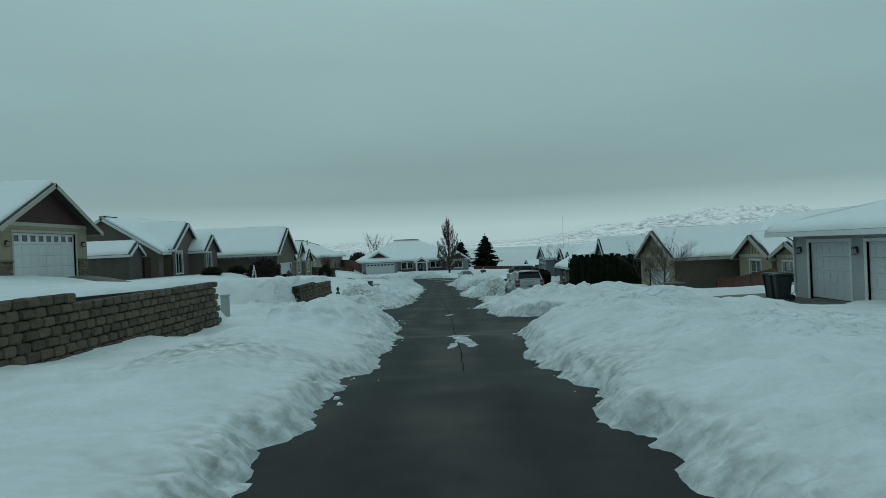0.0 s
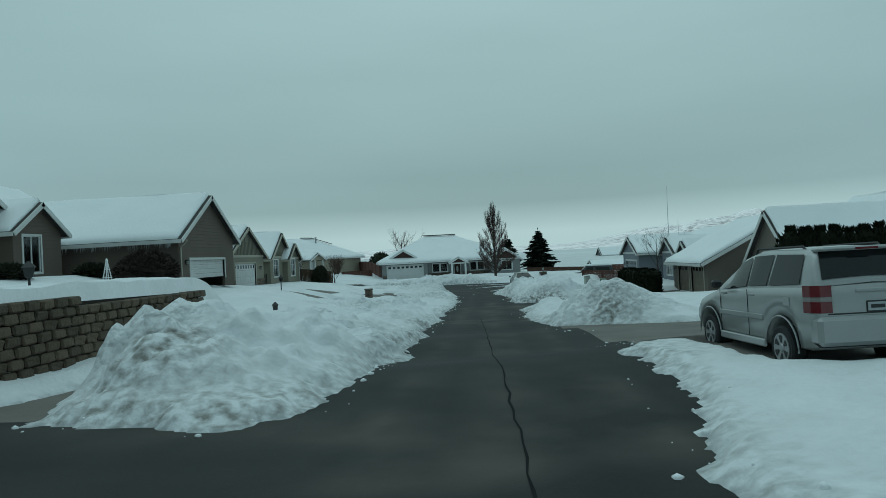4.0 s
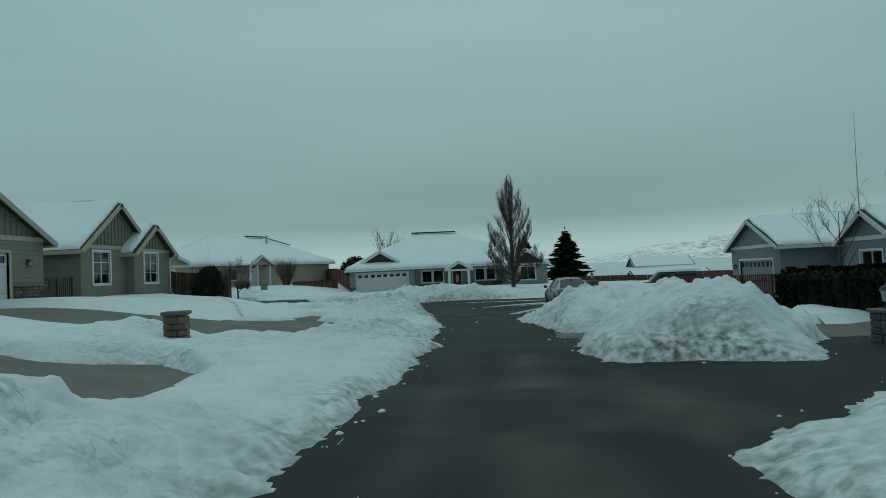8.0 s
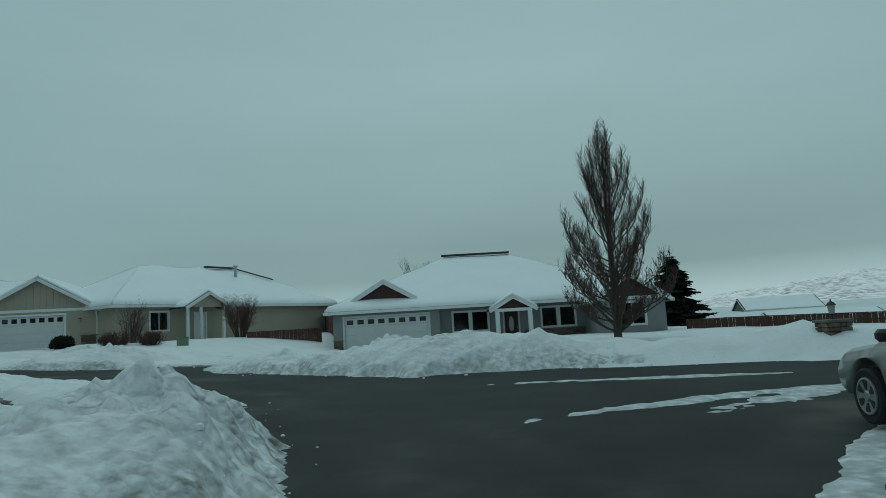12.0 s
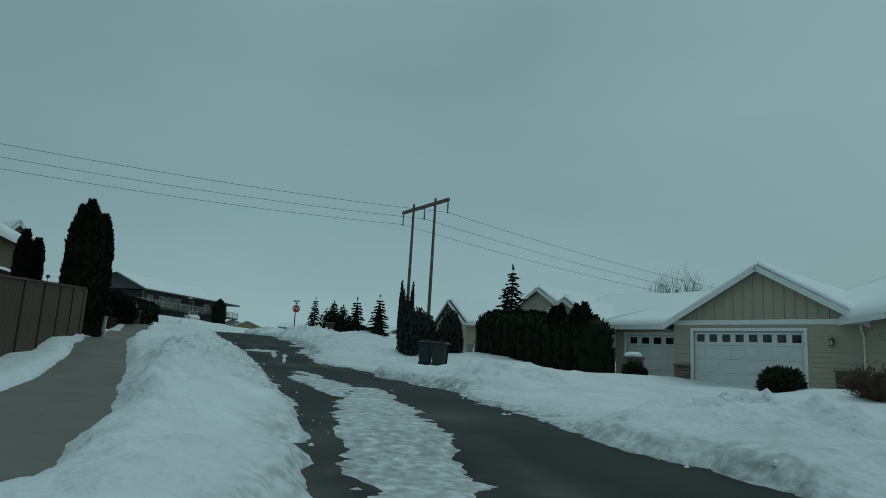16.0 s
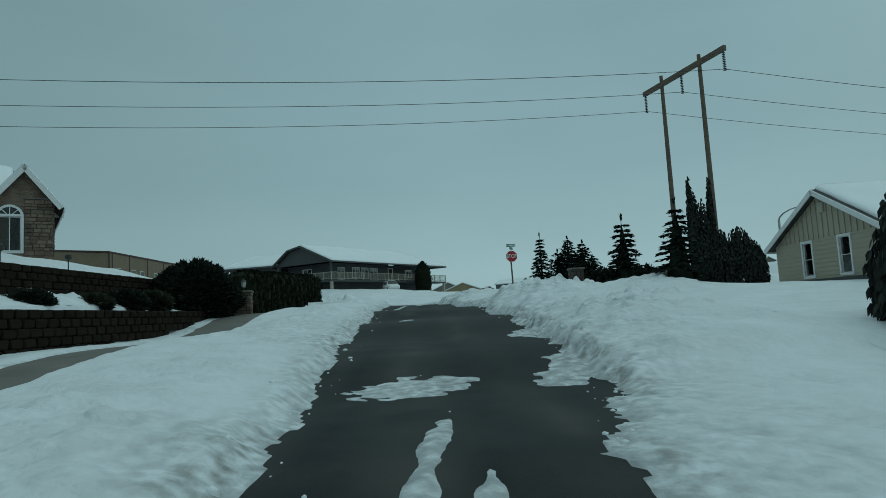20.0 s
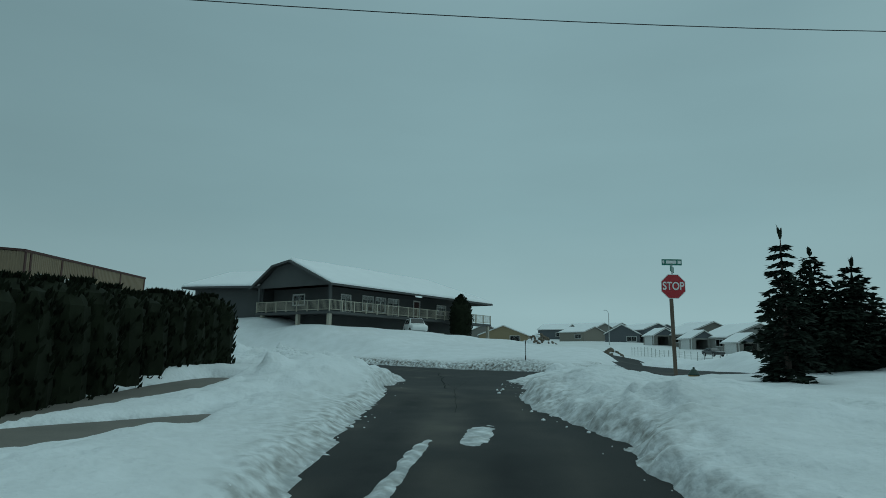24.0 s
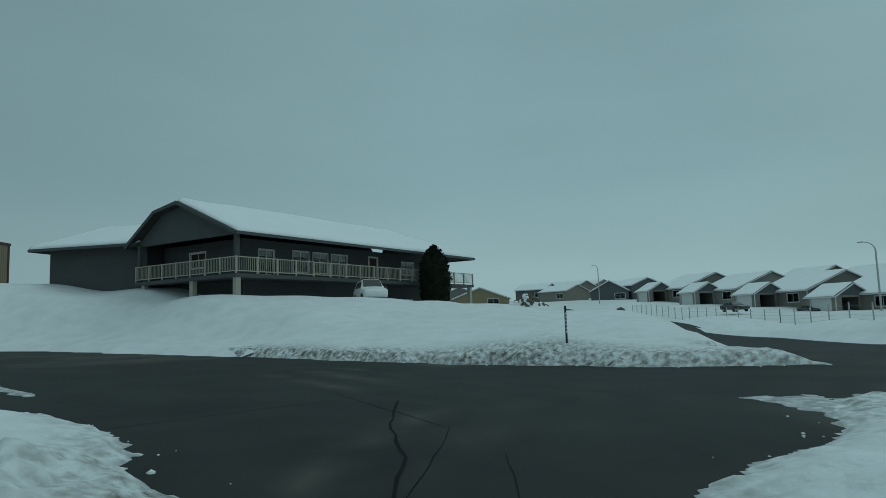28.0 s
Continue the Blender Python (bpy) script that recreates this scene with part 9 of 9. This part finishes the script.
            for k in range(6):
                a0 = k * math.pi / 3
                fan = [(wr * q * math.cos(a0 + g), wr * q * math.sin(a0 + g), sgn * (0.109 + 0.008 * (q - 0.2) / 0.36)) for q, g in ((0.24, -0.16), (0.40, -0.24), (0.55, -0.27), (0.57, 0.0), (0.55, 0.27), (0.40, 0.24), (0.24, 0.16))]
                part("rim_opening", Shape().prism(fan, (0, 0, sgn * 0.006)).moved(tm), BLACK, rim)
    for sgn in (-1, 1):
        for (x0, z0, x1, z1, y0, y1, mt) in tails:
            s = Shape()
            plan = [(x0, y0 - 0.025), (x1 - 0.09, y0 - 0.02), (x1 - 0.02, y0 + 0.05), (x1 + 0.005, y1), (x1 - 0.06, y1), (x0, y0 + 0.1)]
            s.prism([(sgn * px_, py_, z0) for px_, py_ in plan], (0, 0, z1 - z0))
            part("tail_light", s, mt, t, "red tail light")
    px, pz, py = plate
    pl = part("number_plate", Shape().cbox(-0.155, py - 0.02, pz - 0.08, 0.155, py, pz + 0.08, 0.006), BLACK, t)
    part("plate_face", Shape().box(-0.14, py - 0.024, pz - 0.06, 0.14, py - 0.019, pz + 0.06), mat("plate_grey", (0.35, 0.37, 0.38), 0.5, var=0.1), pl)
    part("bar", Shape().box(-0.10, py - 0.027, pz - 0.025, 0.10, py - 0.023, pz + 0.025), BLACK, pl)
    for sgn in (-1, 1):
        my = float(windows[0][1][0]) - 0.1
        zs, hb, zr, hr = shell(my)
        mirror = Shape().cbox(-0.10, -0.06, -0.06, 0.10, 0.08, 0.08, 0.04).moved(pose(sgn * (hb + 0.13), my, zs + 0.12))
        part("mirror", mirror, BLACK, t)
    bu = Shape().cbox(-W / 2 * 0.93, -0.03, body_keys[0][1] - 0.02, W / 2 * 0.93, 0.25, body_keys[0][1] + 0.10, 0.05)
    part("bumper_skirt", bu, RUBBER, t)
    if rack:
        for sgn in (-1, 1):
            yy = (rk[1, 0] + 0.35, rk[-2, 0] - 0.3)
            z = H - 0.02
            part("roof_rail", Shape().tube([(sgn * 0.56, yy[0], z - 0.04), (sgn * 0.57, yy[0] + 0.12, z + 0.05), (sgn * 0.57, yy[1] - 0.12, z + 0.05), (sgn * 0.56, yy[1], z - 0.04)], 0.022, 6), BLACK, t)
    if extra:
        extra(t)
    return t


CARGLASS = mat("car_glass", (0.006, 0.008, 0.008), 0.05, var=0.1, bump=0, spec=0.4)
ALLOY = mat("alloy", (0.36, 0.365, 0.37), 0.4, var=0.05, bump=0, metal=0.5)
SILVER = mat("silver_paint", (0.34, 0.35, 0.345), 0.30, var=0.04, scale=1.5, fine=20, bump=0, metal=0.35, coat=0.5)
CHAMPAGNE = mat("champagne_paint", (0.245, 0.245, 0.235), 0.32, var=0.06, scale=1.5, fine=12, bump=0, metal=0.35, coat=0.4)
TAILRED = mat("tail_red", (0.13, 0.006, 0.010), 0.2, var=0.15, bump=0, coat=0.5)
TAILCLEAR = mat("tail_clear", (0.22, 0.19, 0.18), 0.2, var=0.1, bump=0, coat=0.5)


def wrapped_light(t, sgn, plan, material, label):
    """A lamp that follows the corner of the tail. plan: x, y, foot and top of each upright edge."""
    s = Shape()
    for k in (0, 1):
        for x, y, z0, z1 in plan:
            s.v += [(sgn * (x - 0.04 * k), y + 0.05 * k, z0), (sgn * (x - 0.04 * k), y + 0.05 * k, z1)]
    n = len(plan)
    for i in range(n - 1):
        s.f += [(2 * i, 2 * i + 2, 2 * i + 3, 2 * i + 1), (2 * i + 1, 2 * i + 3, 2 * n + 2 * i + 3, 2 * n + 2 * i + 1), (2 * i, 2 * n + 2 * i, 2 * n + 2 * i + 2, 2 * i + 2)]
    s.f += [(0, 1, 2 * n + 1, 2 * n), (2 * n - 2, 4 * n - 2, 4 * n - 1, 2 * n - 1)]
    part("tail_light", s, material, t, label)


def suv_extra(t):
    part("spoiler", Shape().cbox(-0.64, 0.14, 1.80, 0.64, 0.45, 1.86, 0.025), SILVER, t)
    part("brake_light", Shape().box(-0.16, 0.13, 1.81, 0.16, 0.145, 1.84), TAILRED, t)
    for sgn in (-1, 1):
        edge = ((0.64, -0.016), (0.74, -0.016), (0.80, -0.010), (0.885, 0.10), (0.915, 0.24))
        for z0, z1, m, label in ((0.93, 1.09, TAILRED, "red tail light"), (1.095, 1.155, TAILCLEAR, "pale reversing light"), (1.16, 1.32, TAILRED, "red tail light")):
            wrapped_light(t, sgn, [(x, y, z0, z1) for x, y in edge], m, label)
        for wy in (0.95, 3.66):
            arch = Shape()
            pts = [(sgn * 0.905, wy + 0.495 * math.cos(g), 0.345 + 0.495 * math.sin(g)) for g in np.linspace(-0.05, math.pi + 0.05, 17)]
            arch.tube(pts, 0.014, 5, False)
            part("wheel_arch", arch, SILVER, t)
        part("side_sill", Shape().cbox(sgn * 0.90 - 0.03, 1.46, 0.30, sgn * 0.90 + 0.03, 3.14, 0.43, 0.02), SILVER, t)
        part("side_moulding", Shape().cbox(sgn * 0.915 - 0.012, 1.47, 0.74, sgn * 0.915 + 0.012, 3.14, 0.83, 0.01), SILVER, t)
    part("rear_bumper", Shape().cbox(-0.87, -0.07, 0.46, 0.87, 0.22, 0.88, 0.06), SILVER, t)
    part("wiper", Shape().beam((0.0, 0.10, 1.36), (0.30, 0.12, 1.38), 0.03, 0.03), BLACK, t)
    part("tailgate_seam", Shape().box(-0.70, -0.004, 0.90, 0.70, 0.01, 0.92), BLACK, t)
    part("handle_strip", Shape().cbox(-0.30, -0.02, 1.20, 0.30, 0.03, 1.26, 0.015), SILVER, t)
    for sgn in (-1, 1):
        for y in (1.75, 2.85):
            part("door_handle", Shape().cbox(sgn * 0.905 - 0.015, y, 1.12, sgn * 0.905 + 0.02, y + 0.2, 1.155, 0.008), SILVER, t)
            part("door_seam", Shape().box(sgn * 0.913 - 0.006, y + 0.24, 0.44, sgn * 0.913 + 0.002, y + 0.25, 1.22), BLACK, t)
    part("fuel_flap", Shape().cbox(-0.918, 0.62, 1.0, -0.905, 0.80, 1.14, 0.01), SILVER, t)


car(pose(5.23, 40.80, -1.887, -1.2, 0, 3.9), "silver sport utility car parked between snow banks", 4.7, 1.83, 1.86,
    [(0.0, 0.46, 1.24, 1.30, 0.80), (0.12, 0.40, 1.26, 1.32, 0.88), (0.5, 0.34, 1.28, 1.34, 0.91), (2.4, 0.32, 1.22, 1.28, 0.915), (3.4, 0.32, 1.14, 1.20, 0.91), (4.2, 0.34, 0.95, 1.04, 0.87), (4.55, 0.42, 0.82, 0.92, 0.78), (4.7, 0.50, 0.70, 0.76, 0.62)],
    [(0.06, 1.32, 0.76), (0.30, 1.80, 0.68), (0.7, 1.86, 0.68), (1.9, 1.87, 0.69), (2.6, 1.74, 0.66), (3.4, 1.22, 0.72)], SILVER, (0.95, 3.66), 0.345,
    [((2.12, 1.27), (3.12, 1.20), (2.62, 1.66), (2.14, 1.76)), ((1.42, 1.30), (2.04, 1.275), (2.06, 1.77), (1.38, 1.785)), ((0.44, 1.335), (1.34, 1.30), (1.30, 1.785), (0.52, 1.77))],
    [(0.10, 0.34, 0.70, 0.60), (3.30, 2.68, 0.66, 0.58)], [], (0, 1.0, 0.0), True, suv_extra, 0.15)


def sedan_extra(t):
    for sgn in (-1, 1):
        edge = ((0.50, -0.022, 0.0), (0.60, -0.022, 0.3), (0.70, -0.02, 0.75), (0.80, -0.012, 1.0), (0.885, 0.085, 1.0), (0.925, 0.22, 0.9))
        for z0, z1, m, label in ((0.70, 0.755, TAILRED, "red tail light"), (0.765, 0.80, TAILCLEAR, "pale reversing light"), (0.81, 0.86, TAILRED, "red tail light"), (0.87, 0.99, TAILCLEAR, "clear indicator glass")):
            rows = [(x, y, z0, max(z0 + 0.004, min(z1, 0.72 + 0.28 * k))) for x, y, k in edge if 0.72 + 0.28 * k > z0]
            wrapped_light(t, sgn, rows, m, label)
    part("plate_recess", Shape().cbox(-0.36, -0.016, 0.70, 0.36, 0.01, 0.90, 0.006), CHAMPAGNE, t)
    part("trunk_seam", Shape().box(-0.62, -0.006, 0.60, 0.62, 0.01, 0.612), BLACK, t)
    part("badge", Shape().lathe([(0.0, 0), (0.07, 0), (0.07, 0.01), (0.0, 0.012)], 14).moved(pose(0, 0.0, 0.96, 90, 0, 0) @ Matrix.Diagonal((1, 0.45, 1, 1))), BLACK, t)
    part("chrome_strip", Shape().cbox(-0.3, -0.018, 0.90, 0.3, 0.01, 0.925, 0.006), STEEL, t)
    part("roof_antenna", Shape().cbox(-0.03, 1.2, 1.52, 0.03, 1.32, 1.57, 0.015), BLACK, t)
    for sgn in (-1, 1):
        for y in (1.95, 2.95):
            part("door_handle", Shape().cbox(sgn * 0.925 - 0.015, y, 0.86, sgn * 0.925 + 0.02, y + 0.2, 0.89, 0.008), CHAMPAGNE, t)
            part("door_seam", Shape().box(sgn * 0.942 - 0.006, y + 0.26, 0.35, sgn * 0.942 + 0.002, y + 0.27, 0.95), BLACK, t)


car(pose(3.42, 95.6, land1(3.2, 98) + 0.08, 0, 0, 5), "dusty silver sedan parked on streaky snow", 5.1, 1.89, 1.54,
    [(0.0, 0.40, 0.95, 1.00, 0.80), (0.12, 0.32, 1.00, 1.04, 0.90), (0.6, 0.26, 1.01, 1.05, 0.94), (2.6, 0.24, 0.98, 1.03, 0.945), (3.7, 0.24, 0.92, 0.99, 0.93), (4.6, 0.26, 0.80, 0.88, 0.88), (4.95, 0.32, 0.68, 0.74, 0.78), (5.1, 0.42, 0.56, 0.60, 0.64)],
    [(0.66, 1.05, 0.74), (1.35, 1.46, 0.58), (1.8, 1.52, 0.58), (2.5, 1.52, 0.59), (3.0, 1.45, 0.60), (3.85, 1.00, 0.74)], CHAMPAGNE, (1.10, 3.97), 0.335,
    [((2.42, 1.04), (3.35, 1.03), (2.92, 1.38), (2.46, 1.42)), ((1.55, 1.05), (2.36, 1.04), (2.40, 1.42), (1.62, 1.42)), ((1.12, 1.07), (1.48, 1.06), (1.55, 1.41), (1.42, 1.38))],
    [(0.70, 1.32, 0.70, 0.56), (3.74, 3.05, 0.70, 0.58)], [], (0, 0.80, 0.0), False, sedan_extra)


def truck_extra(t):
    sn = Shape()
    snow_slab(sn, (-0.72, 0.2, 1.84), (0.72, 0.2, 1.84), (0.72, 3.4, 1.84), (-0.72, 3.4, 1.84), 0.24, (True,) * 4, 95)
    part("snow", sn, ROOFSNOW, t, "thick snow on the roof", smooth=True)
    sn = Shape()
    snow_slab(sn, (-0.7, 4.0, 1.10), (0.7, 4.0, 1.10), (0.6, 5.1, 0.98), (-0.6, 5.1, 0.98), 0.16, (True,) * 4, 96)
    part("snow", sn, ROOFSNOW, t, smooth=True)


DARKPAINT = mat("dark_paint", (0.018, 0.02, 0.022), 0.3, var=0.1, bump=0, coat=0.5)
car(pose(15.6, 116.0, land1(12.5, 116) - 0.45, 0, 0, 86), "dark pickup with a canopy under thick snow", 5.4, 1.9, 1.85,
    [(0.0, 0.5, 1.10, 1.16, 0.86), (0.3, 0.42, 1.12, 1.18, 0.93), (4.2, 0.42, 1.08, 1.14, 0.93), (5.1, 0.46, 1.0, 1.05, 0.88), (5.4, 0.55, 0.85, 0.9, 0.78)],
    [(0.05, 1.18, 0.8), (0.2, 1.78, 0.72), (2.9, 1.84, 0.72), (3.4, 1.80, 0.70), (4.1, 1.14, 0.78)], DARKPAINT, (1.0, 4.4), 0.37,
    [((2.5, 1.20), (3.6, 1.20), (3.2, 1.66), (2.52, 1.68)), ((0.5, 1.22), (2.2, 1.22), (2.2, 1.66), (0.55, 1.64))], [(0.06, 0.19, 0.7, 0.64)], [(0.70, 0.80, 0.92, 1.10, 0.0, 0.08, TAILRED)], (0, 0.75, 0.0), False, truck_extra)
car(pose(-139.6, 101.6, land1(-138, 101.6) - 0.1, 0, 0, -72), "white sport utility car before the dark building", 4.6, 1.8, 1.75,
    [(0.0, 0.42, 1.02, 1.08, 0.80), (0.12, 0.36, 1.04, 1.10, 0.88), (3.4, 0.28, 1.00, 1.05, 0.90), (4.4, 0.36, 0.90, 0.94, 0.80), (4.6, 0.45, 0.70, 0.74, 0.66)],
    [(0.06, 1.10, 0.74), (0.36, 1.68, 0.62), (2.6, 1.70, 0.62), (3.3, 1.06, 0.70)], WHITEPAINT, (0.9, 3.6), 0.34,
    [((2.0, 1.12), (2.9, 1.12), (2.55, 1.56), (2.02, 1.58)), ((0.6, 1.12), (1.9, 1.12), (1.9, 1.58), (0.7, 1.56))], [(0.10, 0.34, 0.70, 0.60), (3.2, 2.65, 0.66, 0.58)], [(0.62, 0.72, 0.88, 1.10, 0.0, 0.28, TAILRED)], (0, 0.88, 0.0), True)
for x, y, z, turn in ((-189.5, 146.4, 1.75, -75), (-196.0, 160.4, 1.0, -76)):
    car(pose(x, y, z, 0, 0, turn), "dark car half buried in snow before an estate house", 4.6, 1.8, 1.45,
        [(0.0, 0.42, 0.92, 0.98, 0.80), (0.12, 0.36, 0.94, 1.00, 0.88), (3.4, 0.28, 0.90, 0.95, 0.90), (4.4, 0.36, 0.80, 0.84, 0.80), (4.6, 0.45, 0.66, 0.70, 0.66)],
        [(0.4, 0.98, 0.74), (1.0, 1.40, 0.60), (2.3, 1.44, 0.60), (3.2, 0.94, 0.70)], DARKPAINT, (0.9, 3.6), 0.32,
        [((1.9, 0.98), (2.8, 0.98), (2.35, 1.32), (1.92, 1.34)), ((0.9, 0.98), (1.8, 0.98), (1.8, 1.34), (1.15, 1.33))], [(0.5, 0.95, 0.66, 0.58), (3.1, 2.45, 0.66, 0.58)], [(0.62, 0.72, 0.84, 0.90, 0.0, 0.20, TAILRED)], (0, 0.70, 0.0))
